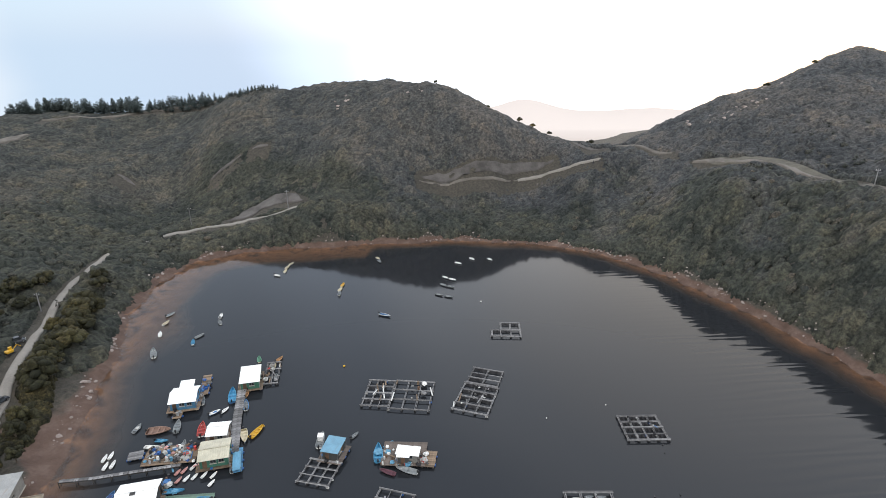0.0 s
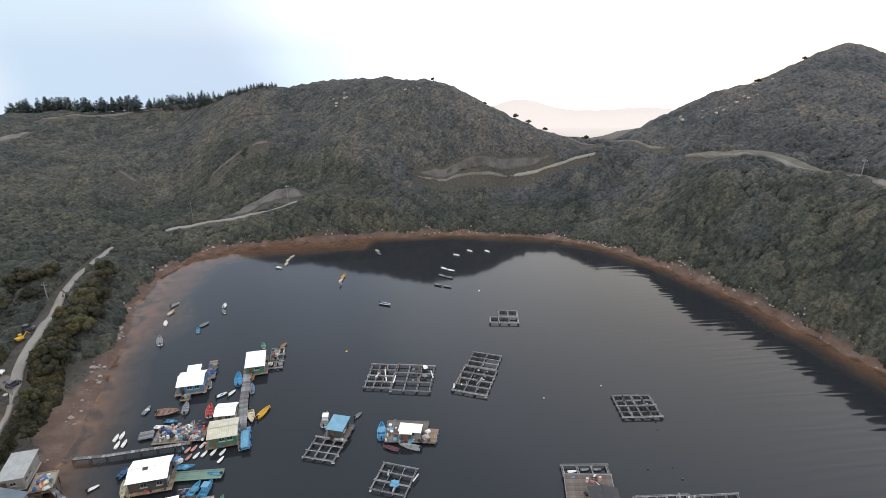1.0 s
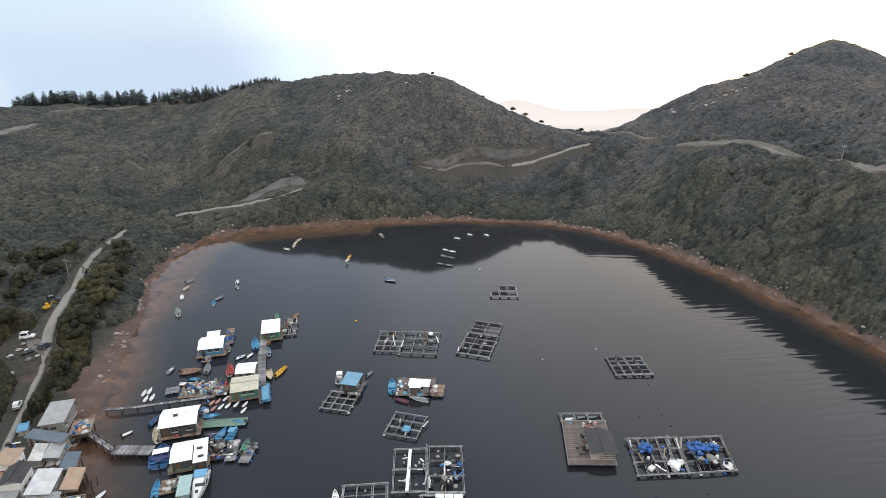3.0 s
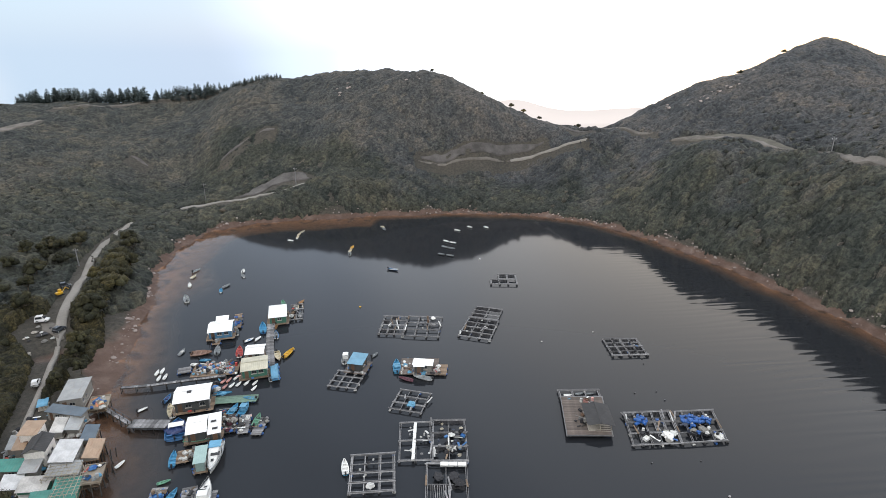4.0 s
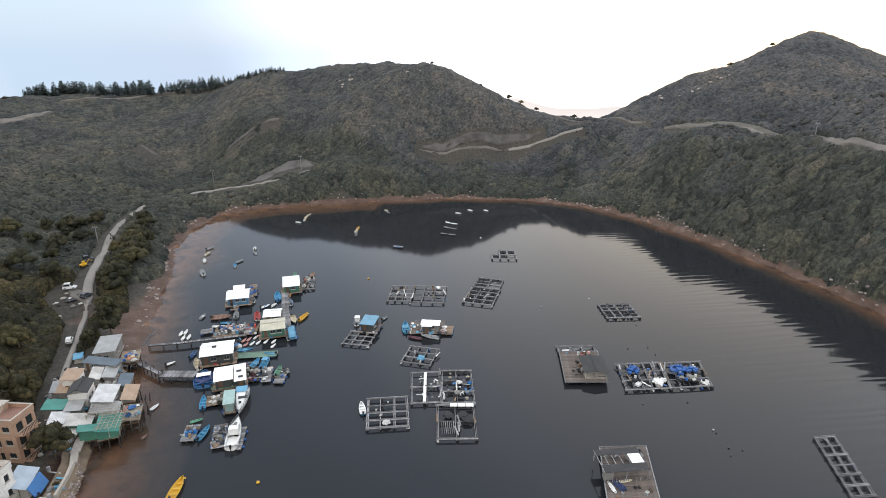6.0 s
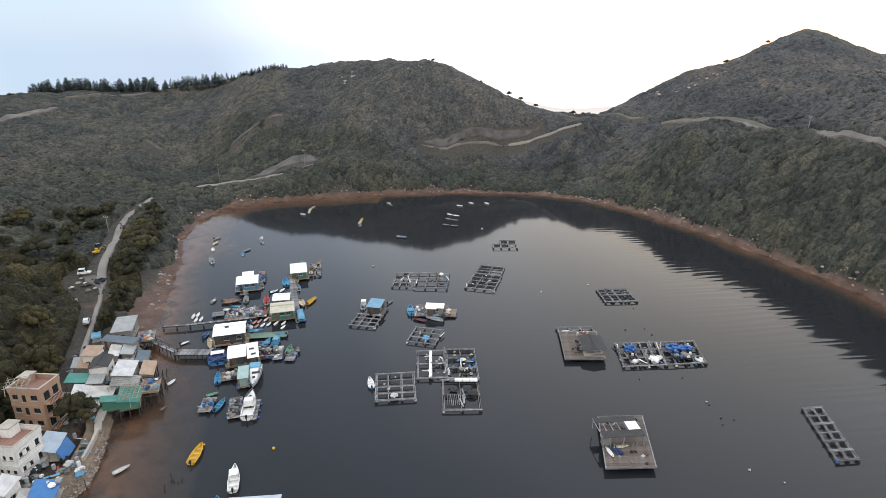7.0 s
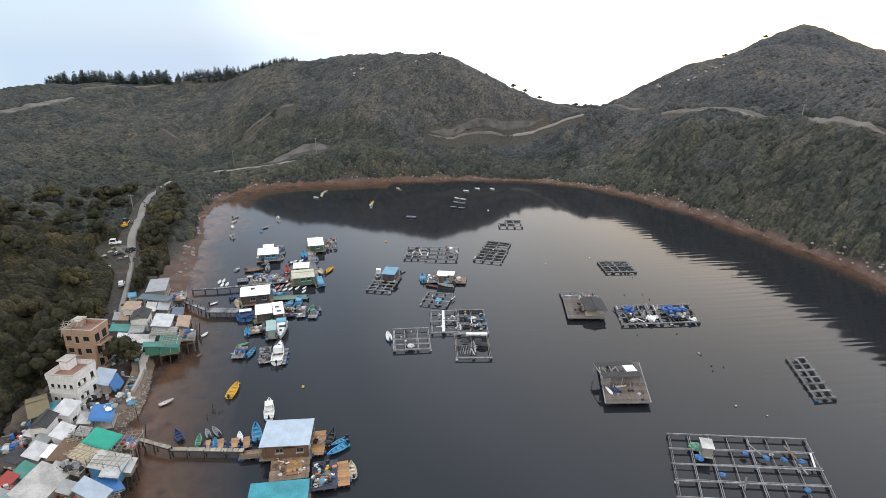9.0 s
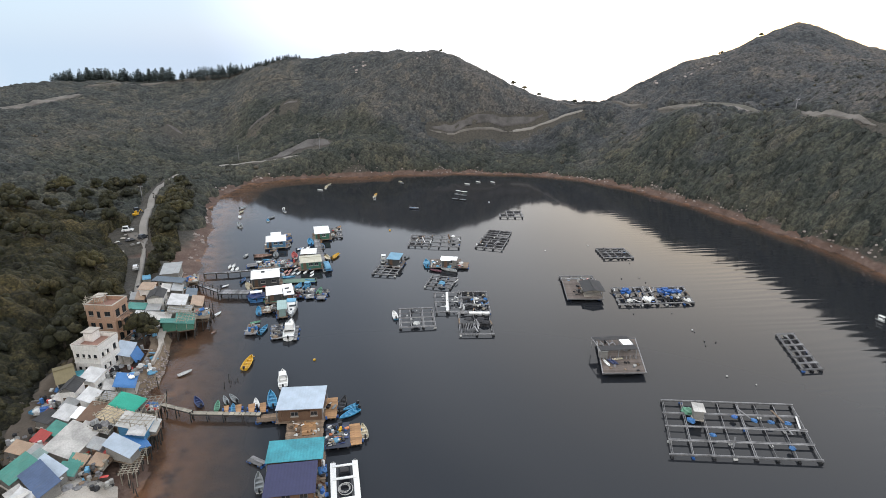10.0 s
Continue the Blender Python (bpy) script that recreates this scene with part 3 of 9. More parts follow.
draped("bank", BANK, 4.6, 0.4, M_BANK, "bare brown earth bank cut behind the houses", "earth bank", 0.6, 8)
draped("yard", YARD, 11, 0.45, M_CONCRETE, "stained pale concrete yard by the shore", "yard", 0.15, 6)
draped("apron", APRON, 6, 0.3, M_EARTH, "rubble-strewn widening of the lane where a van stands", "yard", 0.35, 8)


# ---- scrub and trees as uncounted cover ----
def clump_shapes(sub, count, seed, leaves=0, size=0.3, open_below=False):
    """Uneven bushes: a lumpy core with loose leaf sprays standing off it."""
    rng = np.random.RandomState(seed)
    shapes = []
    for _ in range(count):
        bm = bmesh.new()
        bmesh.ops.create_icosphere(bm, subdivisions=sub, radius=1)
        off = Vector(rng.uniform(-50, 50, 3))
        for v in bm.verts:
            n = noise.noise(v.co * 1.3 + off) * 0.6 + noise.noise(v.co * 3.3 + off) * 0.35
            v.co *= 1 + n
            v.co.z = v.co.z * 0.8 if v.co.z > 0 else v.co.z * 0.35
        core = [v.co.copy() for v in bm.verts]
        if open_below:
            bmesh.ops.delete(bm, geom=[f for f in bm.faces if f.calc_center_median().z < 0.12], context="FACES")
        for _k in range(leaves):
            p = core[rng.randint(len(core))] * rng.uniform(0.9, 1.14) + Vector(rng.uniform(-0.18, 0.18, 3))
            if p.z < -0.1:
                continue
            a, b = Vector(rng.normal(size=3)) * size, Vector(rng.normal(size=3)) * size * 0.7
            bm.faces.new([bm.verts.new(q) for q in (p, p + a, p + b)])
        bmesh.ops.triangulate(bm, faces=bm.faces)
        bm.verts.index_update()
        shapes.append((np.array([v.co[:] for v in bm.verts]), np.array([[v.index for v in f.verts] for f in bm.faces])))
        bm.free()
    return shapes


def cover(name, places, shapes, mat, label, category, seed=1, smooth=True, lean=1.3):
    """One object of many clumps that follow the slope of the land. places: rows of x, y, z, radius, height factor."""
    rng = np.random.RandomState(seed)
    vs, fs, base = [], [], 0
    px, py = places[:, 0], places[:, 1]
    run, rise = (height(px + 1.5, py) - height(px - 1.5, py)) / 3, (height(px, py + 1.5) - height(px, py - 1.5)) / 3
    for (x, y, z, r, tall), gx, gy in zip(places, np.clip(run, -lean, lean), np.clip(rise, -lean, lean)):
        v, f = shapes[rng.randint(len(shapes))]
        a = rng.uniform(0, 6.283)
        c, s = math.cos(a) * r, math.sin(a) * r
        u, w = v[:, 0] * c - v[:, 1] * s, v[:, 0] * s + v[:, 1] * c
        vs.append(np.stack([u + x, w + y, v[:, 2] * r * tall + z + gx * u + gy * w], 1))
        fs.append(f + base)
        base += len(v)
    V, Fc = np.concatenate(vs), np.concatenate(fs)
    me = bpy.data.meshes.new(name)
    me.vertices.add(len(V))
    me.vertices.foreach_set("co", V.ravel())
    me.loops.add(Fc.size)
    me.loops.foreach_set("vertex_index", Fc.ravel().astype(np.int32))
    me.polygons.add(len(Fc))
    me.polygons.foreach_set("loop_start", np.arange(0, Fc.size, 3, dtype=np.int32))
    me.polygons.foreach_set("use_smooth", np.full(len(Fc), smooth))
    me.update(calc_edges=True)
    me.materials.append(mat)
    return tagged(new(name, me), label, category, kind="stuff")


def scatter(x0, x1, y0, y1, step, seed):
    rng = np.random.RandomState(seed)
    X, Y = np.meshgrid(np.arange(x0, x1, step), np.arange(y0, y1, step))
    X = X.ravel() + rng.uniform(-0.5, 0.5, X.size) * step
    Y = Y.ravel() + rng.uniform(-0.5, 0.5, Y.size) * step
    return X, Y, rng


def in_view(X, Y, pad=25):
    """The part of the land in front of the flight, between two lines of the plan."""
    return (X > -0.86 * (Y + 75) - pad) & (X < 0.86 * (Y + 75) + pad)


mid_shapes = clump_shapes(1, 10, 9, 46, 0.3)
near_shapes = clump_shapes(2, 8, 3, 240, 0.12)


def bush_sizes(rng, n, small, large):
    """Mostly low bushes with a few tall ones."""
    return small + (large - small) * rng.rand(n) ** 1.8


def shore_line(x, y):
    """How far inland the darker, greener belt above the shore reaches, with a ragged upper edge."""
    return np.interp(x, [-130, -60, -30, 55, 90, 130], [84, 60, 30, 30, 36, 42]) + 14 * lumps(x * 0.6, y * 0.6) + 6 * lumps(x * 2, y * 2)


def stand(x, y):
    """How tall the scrub grows: woodland in some places, thin heathland in others."""
    s = np.sin(x * 0.043 + 1.7 * np.sin(y * 0.031)) * np.cos(y * 0.052 + 1.1 * np.sin(x * 0.027)) + 0.6 * np.sin(x * 0.12 + y * 0.09) * np.cos(y * 0.14 - x * 0.05)
    return np.clip(0.5 + 0.45 * s, 0, 1)


CREST = np.array(WEST_CREST + EAST_CREST + [(460, 420, 60)], float)


def before_crest(x, y):
    """The slopes that face the bay, and a strip of the back slope."""
    return y < np.interp(x, CREST[:, 0], CREST[:, 1]) + 16


def crowns(x, y, cell, share, seed):
    """Rounded crowns scattered over the plan, one at most in each cell: their height, 0 to 1, and a tone for each crown."""
    i, j = np.floor(x / cell).astype(np.int64), np.floor(y / cell).astype(np.int64)
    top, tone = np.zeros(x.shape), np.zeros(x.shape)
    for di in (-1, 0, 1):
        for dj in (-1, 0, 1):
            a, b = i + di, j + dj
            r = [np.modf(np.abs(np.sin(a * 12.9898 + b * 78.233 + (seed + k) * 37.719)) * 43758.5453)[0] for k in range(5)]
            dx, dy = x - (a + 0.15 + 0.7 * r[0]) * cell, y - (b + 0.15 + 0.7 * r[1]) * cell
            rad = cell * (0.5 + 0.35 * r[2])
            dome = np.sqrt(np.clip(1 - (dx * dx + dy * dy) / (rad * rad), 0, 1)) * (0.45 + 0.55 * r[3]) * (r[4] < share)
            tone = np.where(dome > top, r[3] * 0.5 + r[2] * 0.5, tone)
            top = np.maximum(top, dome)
    return top, tone


def canopy(name, x0, x1, y0, y1, step, seed, label, skip=None, mat=M_CANOPY, grow=1.0):
    """The closed leafy top of dense scrub: crowns of three sizes grown into one another over the land."""
    rng = np.random.RandomState(seed)
    gx, gy = np.arange(x0, x1, step), np.arange(y0, y1, step)
    X, Y = np.meshgrid(gx, gy)
    nx = len(gx)
    X, Y = X + rng.uniform(-0.38, 0.38, X.shape) * step, Y + rng.uniform(-0.38, 0.38, Y.shape) * step
    ok = in_view(X, Y) & before_crest(X, Y)
    D, Z = np.full(X.shape, -50.0), np.zeros(X.shape)
    D[ok], Z[ok] = inland(X[ok], Y[ok]), height(X[ok], Y[ok])
    ok &= (D > np.where(Y > 190, 1.3, 2.0) + 5 * np.clip((128 - Y) / 10, 0, 1) * (X < 0) + 1.3 * lumps(X * 2.3, Y * 2.3)) & (Z > 0.4) & (D < 320)
    ok[ok] &= ~bare(X[ok], Y[ok], 0.5)
    if skip is not None:
        ok &= ~skip(X, Y, D)
    big, t1 = crowns(X, Y, 4.4, 0.42, 3)
    mid, t2 = crowns(X, Y, 2.4, 0.8, 14)
    low, t3 = crowns(X, Y, 1.05, 0.9, 26)
    s = 0.55 + 0.75 * stand(X, Y)
    s = s * np.where(before_crest(X, Y + 25), 1.0, 0.6)
    up = np.maximum(2.9 * big, 1.8 * mid) * s * grow + 0.55 * low + rng.uniform(-0.12, 0.12, X.shape) - 0.1
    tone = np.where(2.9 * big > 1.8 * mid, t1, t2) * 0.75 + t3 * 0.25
    Zc = np.where(ok, Z + up, Z - 0.6)
    k = np.arange(X.size).reshape(X.shape)
    use = ok[:-1, :-1] | ok[1:, :-1] | ok[:-1, 1:] | ok[1:, 1:]
    quads = np.stack([k[:-1, :-1][use], k[:-1, 1:][use], k[1:, 1:][use], k[1:, :-1][use]], 1)
    keep, quads = np.unique(quads, return_inverse=True)
    quads = quads.reshape(-1, 4)
    me = bpy.data.meshes.new(name)
    V = np.stack([X, Y, Zc], -1).reshape(-1, 3)[keep]
    me.vertices.add(len(V))
    me.vertices.foreach_set("co", V.ravel())
    me.loops.add(quads.size)
    me.loops.foreach_set("vertex_index", quads.ravel().astype(np.int32))
    me.polygons.add(len(quads))
    me.polygons.foreach_set("loop_start", np.arange(0, quads.size, 4, dtype=np.int32))
    me.polygons.foreach_set("use_smooth", np.ones(len(quads), bool))
    me.update(calc_edges=True)
    # share of painted haze: grows inland and towards the east
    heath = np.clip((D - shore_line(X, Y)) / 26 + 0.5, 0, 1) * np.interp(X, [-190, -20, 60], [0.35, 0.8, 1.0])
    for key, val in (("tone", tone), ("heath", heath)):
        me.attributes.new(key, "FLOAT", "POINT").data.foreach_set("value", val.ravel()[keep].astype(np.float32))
    me.materials.append(mat)
    return tagged(new(name, me), label, "scrub", kind="stuff")


def close_by(x, y, d):
    """The bank and the wood behind the village, which have their own plants."""
    return (x < -58) & (((y < 118) & (x < 0)) | (y < -28))


def village_side(x, y, d):
    """All but the wood that begins behind the houses and, further north, above the mud."""
    return ~close_by(x, y, d) | (d < np.interp(y, [8, 20, 40, 60, 92, 98, 118], [19, 18.5, 15, 12, 10.5, 7.5, 7]) + 1.5 * lumps(x * 3, y * 3))


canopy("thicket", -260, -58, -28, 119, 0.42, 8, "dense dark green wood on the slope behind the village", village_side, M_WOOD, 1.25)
X, Y, rng = scatter(-200, -60, -28, 119, 2.4, 5)
D, Z = inland(X, Y), height(X, Y)
keep = in_view(X, Y) & ~bare(X, Y, 1.0) & ~village_side(X, Y, D - 1)
cover("undergrowth", np.stack([X, Y, Z + 0.6, bush_sizes(rng, X.size, 0.6, 1.5), rng.uniform(0.8, 1.3, X.size)], 1)[keep], near_shapes, M_LEAF_DARK, "dark leafy bushes standing out of the wood", "bushes", 5)
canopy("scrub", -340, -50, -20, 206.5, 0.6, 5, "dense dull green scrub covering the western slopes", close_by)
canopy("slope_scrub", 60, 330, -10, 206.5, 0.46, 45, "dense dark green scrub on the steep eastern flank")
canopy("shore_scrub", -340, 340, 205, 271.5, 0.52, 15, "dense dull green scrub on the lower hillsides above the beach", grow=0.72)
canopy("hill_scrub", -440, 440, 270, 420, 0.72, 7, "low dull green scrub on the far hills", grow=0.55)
# single bushes and small trees standing out of the scrub
X, Y, rng = scatter(-360, 330, -10, 395, 4.2, 61)
D, Z = inland(X, Y), height(X, Y)
keep = (D > 5) & in_view(X, Y) & (Z > 0.8) & ~bare(X, Y, 1.2) & (Y < 245) & ~close_by(X, Y, D) & (rng.rand(X.size) < 0.35 + 0.6 * stand(X, Y))
R = bush_sizes(rng, X.size, 0.8, 2.2) * np.interp(Y, [190, 240], [1.0, 0.65])
cover("bushes", np.stack([X, Y, Z + 0.5, R, rng.uniform(0.8, 1.3, X.size)], 1)[keep], mid_shapes, M_LEAF, "dark leafy bushes standing out of the scrub", "bushes", 62)

# low brown undergrowth and dead leaves on the bank behind the huts
M_BRACKEN = foliage("brown_bracken", (0.035, 0.030, 0.020), (0.075, 0.062, 0.040), (0.12, 0.085, 0.055))
X, Y, rng = scatter(-92, -60, -16, 44, 0.95, 31)
D, Z = inland(X, Y), height(X, Y)
keep = (D > 14) & (D < 23) & (off_line(X, Y, YARD) > 5.5) & (rng.rand(X.size) < 0.5)
cover("undergrowth", np.stack([X, Y, Z, 0.25 + 0.6 * rng.rand(X.size) ** 2, rng.uniform(0.4, 0.9, X.size)], 1)[keep], mid_shapes, M_BRACKEN, "brown bracken and dead leaves on the earth bank", "undergrowth", 32)

# ---- kinds of things ----
MESHES = {}


def shared(name, key, maker, mat, parent, m=None, label=""):
    """A part whose mesh is built once for each key and material. m: its pose within the parent."""
    k = (key, mat.name)
    if k not in MESHES:
        bm = bmesh.new()
        maker(bm)
        me = bpy.data.meshes.new(name)
        bm.to_mesh(me)
        bm.free()
        me.materials.append(mat)
        MESHES[k] = me
    ob = new(name, MESHES[k])
    ob.parent = parent
    if m is not None:
        ob.matrix_basis = m
    if label:
        tagged(ob, label)
    return ob


def beam(name, parent, mat, x, y, z, lx, ly, lz, rz=0.0, rx=0.0, ry=0.0, label=""):
    """A sawn timber with slightly uneven ends and rounded arrises."""
    dims = (round(lx, 1) or lx, round(ly, 2), round(lz, 2))

    def make(bm):
        vs = box(bm, 0, 0, 0, *dims)
        for i, v in enumerate(vs):
            v.co.z += 0.012 * ((i * 7) % 5 - 2)
            v.co.x *= 1 + 0.004 * ((i * 3) % 4 - 1.5)
    return shared(name, ("beam", dims), make, mat, parent, pose(x, y, z, rx, ry, rz), label)


def drum(name, parent, mat, x, y, z, r=0.29, l=0.9, rz=0.0, upright=False):
    """A plastic drum with two hoops and drawn-in ends, one closed mesh."""
    def make(bm):
        prof = ((-0.5, 0.86), (-0.47, 1.0), (-0.2, 1.0), (-0.17, 1.06), (-0.14, 1.0), (0.14, 1.0), (0.17, 1.06), (0.2, 1.0), (0.47, 1.0), (0.5, 0.86))
        n = 10
        rings = [[bm.verts.new((r * q * math.cos(6.2832 * k / n), r * q * math.sin(6.2832 * k / n), l * t)) for k in range(n)] for t, q in prof]
        for a, b in zip(rings, rings[1:]):
            for k in range(n):
                bm.faces.new((a[k], a[(k + 1) % n], b[(k + 1) % n], b[k]))
        bm.faces.new(rings[0][::-1])
        bm.faces.new(rings[-1])
    return shared(name, ("drum", r, l), make, mat, parent, pose(x, y, z, 0, 0, rz) if upright else pose(x, y, z, 0, 0, rz) @ pose(0, 0, 0, 0, 90, 0))


def heap(name, parent, mat, x, y, z, r, tall=0.5, seed=0, label=""):
    """A crumpled pile: tarpaulin, net or sacks."""
    def make(bm):
        bmesh.ops.create_icosphere(bm, subdivisions=3, radius=1)
        off = Vector((seed * 3.7, seed * 1.9, seed))
        for v in bm.verts:
            n = noise.noise(v.co * 1.7 + off) * 0.4 + noise.noise(v.co * 4.5 + off) * 0.22
            v.co = v.co * (1 + n)
            v.co.z = max(v.co.z, 0) * tall
            v.co *= r
    return shared(name, ("heap", round(r, 1), round(tall, 1), seed % 5), make, mat, parent, pose(x, y, z, 0, 0, seed * 37 % 360), label)


CLUTTER = [M_BLUE_TARP, M_FOAM, M_FOAM, M_GREY_WALL, M_DRUM, M_PLANK, M_WHITE_GEL, M_BLACK, M_ROOF_GREY, M_NET, M_SKY_TARP, M_TIMBER, M_GREY_HULL, M_BROWN_WALL, M_RED]


def crate(name, parent, mat, x, y, z, lx, ly, lz, rz):
    def make(bm):
        box(bm, 0, 0, lz / 2, lx, ly, lz)
        top = max(bm.faces, key=lambda f: f.calc_center_median().z)
        bmesh.ops.inset_region(bm, faces=[top], thickness=0.06, depth=0)
        bmesh.ops.translate(bm, verts=top.verts, vec=(0, 0, -lz * 0.55))
    return shared(name, ("crate", round(lx, 1), round(ly, 1), round(lz, 1)), make, mat, parent, pose(x, y, z, 0, 0, rz))


def litter(x, y, z, rz, w, l, count, seed, palette=None, big=1.0):
    """Loose gear lying on a deck: crates, drums, heaps, boards; every piece a thing of its own."""
    rng = random.Random(seed)
    m0 = pose(x, y, z, 0, 0, rz)
    for i in range(count):
        p = m0 @ Vector((rng.uniform(-0.5, 0.5) * w, rng.uniform(-0.5, 0.5) * l, 0))
        mat, kind, a = rng.choice(palette or CLUTTER), rng.random(), rng.uniform(0, 180)
        s = rng.uniform(0.6, 1.15) * big
        tone = mat.name.replace("_", " ")
        if kind < 0.2:
            tagged(crate("crate", None, mat, p.x, p.y, z, s, s * 0.7, 0.4 * s, a), "open fish crate of %s lying on the deck" % tone, "crate", "gear on the decks")
        elif kind < 0.38:
            tagged(drum("barrel", None, mat, p.x, p.y, z + 0.42 * min(1, big), 0.29 * min(1, big), 0.9 * min(1, big), upright=True), "barrel of %s standing on the deck" % tone, "barrel", "gear on the decks")
        elif kind < 0.5:
            tagged(beam("foam_block", None, mat, p.x, p.y, z + 0.16 * s, 0.8 * s, 0.5 * s, 0.3 * s, a), "rough block of %s lying on the deck" % tone, "block", "gear on the decks")
        elif kind < 0.61:
            tagged(heap("sack", None, mat, p.x, p.y, z, s * 0.45, 1.2, i), "full sack of %s standing on the deck" % tone, "sack", "gear on the decks")
        elif kind < 0.79:
            tagged(heap("tarpaulin", None, mat, p.x, p.y, z, s * 0.75, 0.6, i), "crumpled sheet of %s thrown down on the deck" % tone, "tarpaulin", "gear on the decks")
        else:
            tagged(beam("loose_board", None, mat, p.x, p.y, z + 0.06 + 0.03 * (i % 4), 2.0 * s, 0.2 + 0.1 * (i % 3), 0.06, a), "loose board of %s lying on the deck" % tone, "board", "gear on the decks")



def skewed(e, k):
    """Racks a frame out of square: what lies further along leans k times as far sideways."""
    for c in e.children if k else ():
        m = c.matrix_basis.copy()
        at = m.to_translation()
        m.translation = (0, 0, 0)
        box_y = max(v.co.y for v in c.data.vertices) * 2
        turn = pose(0, 0, 0, 0, 0, -math.degrees(math.atan(k)) if box_y > 3 else 0)
        c.matrix_basis = pose(at.x + k * at.y, at.y, at.z) @ turn @ m
    return e


def raft(x, y, rz, w, l, cols, rows, label, mat=None, nets=0.0, floats=True, seed=1, wide=0.17, boards=0, xs=None, ys=None, skew=0.0):
    """A fish raft: double timbers on a grid, drums below the crossings, dark nets hung in the cells."""
    mat = mat or M_TIMBER
    wide *= 0.88
    rng = random.Random(seed)
    e = empty("fish_raft", pose(x, y, 0, 0, 0, rz), label, "fish raft", "fish rafts in the bay")
    gx = [-w / 2 + w * i / cols for i in range(cols + 1)] if xs is None else [w * a for a in xs]
    gy = [-l / 2 + l * i / rows for i in range(rows + 1)] if ys is None else [l * a for a in ys]
    for i, px in enumerate(gx):
        for s in (-1, 1):
            if s > 0 and rng.random() < 0.25 and 0 < i < len(gx) - 1:
                continue
            beam("timber", e, mat, px + s * wide * 0.75, rng.uniform(-0.1, 0.1), 0.46 + 0.02 * s, wide * 0.85, l + 0.5 + rng.uniform(-0.2, 0.3), 0.14, rng.uniform(-0.5, 0.5))
    for j, py in enumerate(gy):
        for s in (-1, 1):
            if s > 0 and rng.random() < 0.25 and 0 < j < len(gy) - 1:
                continue
            beam("timber", e, mat, rng.uniform(-0.1, 0.1), py + s * wide * 0.75, 0.60 + 0.02 * s, w + 0.5 + rng.uniform(-0.2, 0.3), wide * 0.85, 0.14, rng.uniform(-0.5, 0.5))
    if floats:
        for px in gx:
            for py in gy:
                drum("float", e, M_DRUM if rng.random() < 0.06 else M_FOAM if rng.random() < 0.15 else M_BLACK, px, py, 0.16, 0.22, 0.6, rng.choice((0, 90)))
    if nets:
        for i in range(len(gx) - 1):
            for j in range(len(gy) - 1):
                if rng.random() > nets:
                    continue
                cx, cy = (gx[i] + gx[i + 1]) / 2, gy[j + 1] - wide * 2.2
                cw = gx[i + 1] - gx[i] - 4 * wide

                def make(bm, cw=cw, k=i * 7 + j):
                    n = 6
                    top = [Vector((cw * (a / n - 0.5), 0, 0.55 + 0.12 * math.sin(a * 2.1 + k))) for a in range(n + 1)]
                    low = [Vector((cw * (a / n - 0.5) * 0.97, -0.35 - 0.25 * math.sin(a * 1.3 + k), 0.02)) for a in range(n + 1)]
                    tv, lv = [bm.verts.new(v) for v in top], [bm.verts.new(v) for v in low]
                    bv = [bm.verts.new(v + Vector((0, 0.06, 0))) for v in top]
                    for a in range(n):
                        bm.faces.new((tv[a], tv[a + 1], lv[a + 1], lv[a]))
                        bm.faces.new((bv[a], bv[a + 1], tv[a + 1], tv[a]))
                shared("net", ("net", round(cw, 1), (i * 7 + j) % 9), make, M_NET, e, pose(cx, cy, 0, 0, 0, 0), "black netting hung inside the cell")
    for k in range(boards):
        beam("walk_board", e, rng.choice((M_TIMBER, M_PLANK, M_FOAM)), rng.choice(gx) + rng.uniform(-0.6, 0.6), rng.uniform(-0.45, 0.45) * l, 0.74, 0.35, rng.uniform(1.5, 3.5), 0.06, rng.uniform(-20, 20))
    return skewed(e, skew)


def decked(x, y, rz, w, l, z, label, mat=None, name="floating_deck", category="raft", step=0.6, parent=None, floats=True, rim=None, skew=0.0):
    """A floating deck: cross boards on bearers over drums."""
    mat = mat or M_PLANK
    e = parent or empty(name, pose(x, y, 0, 0, 0, rz), label, category, "floating decks")
    ox, oy, orz = (x, y, rz) if parent else (0, 0, 0)
    m = pose(ox, oy, 0, 0, 0, orz)
    n = max(2, round(l / step))
    for i in range(n):
        p = m @ Vector((0, -l / 2 + (i + 0.5) * l / n, 0))
        beam("deck_board", e, mat, p.x, p.y, z, w + 0.08 * ((i * 5) % 4), round(l / n - 0.05, 2), 0.08, orz)
    if rim:
        for s in (-0.5, 0.5):
            p, q = m @ Vector((s * w, 0, 0)), m @ Vector((0, s * l, 0))
            beam("edge_beam", e, rim, p.x, p.y, z + 0.03, 0.22, l + 0.3, 0.2, orz)
            beam("edge_beam", e, rim, q.x, q.y, z + 0.06, w + 0.3, 0.22, 0.2, orz)
    for s in (-0.42, 0, 0.42):
        p = m @ Vector((s * w, 0, 0))
        beam("bearer", e, M_TAR, p.x, p.y, z - 0.16, 0.2, l, 0.22, orz)
    if floats:
        for s in (-0.42, 0.42):
            for i in range(max(2, round(l / 2.2))):
                p = m @ Vector((s * w, -l / 2 + (i + 0.5) * l / max(2, round(l / 2.2)), 0))
                drum("float", e, M_DRUM, p.x, p.y, z - 0.42, 0.29, 0.9, orz)
    return skewed(e, skew) if skew else e


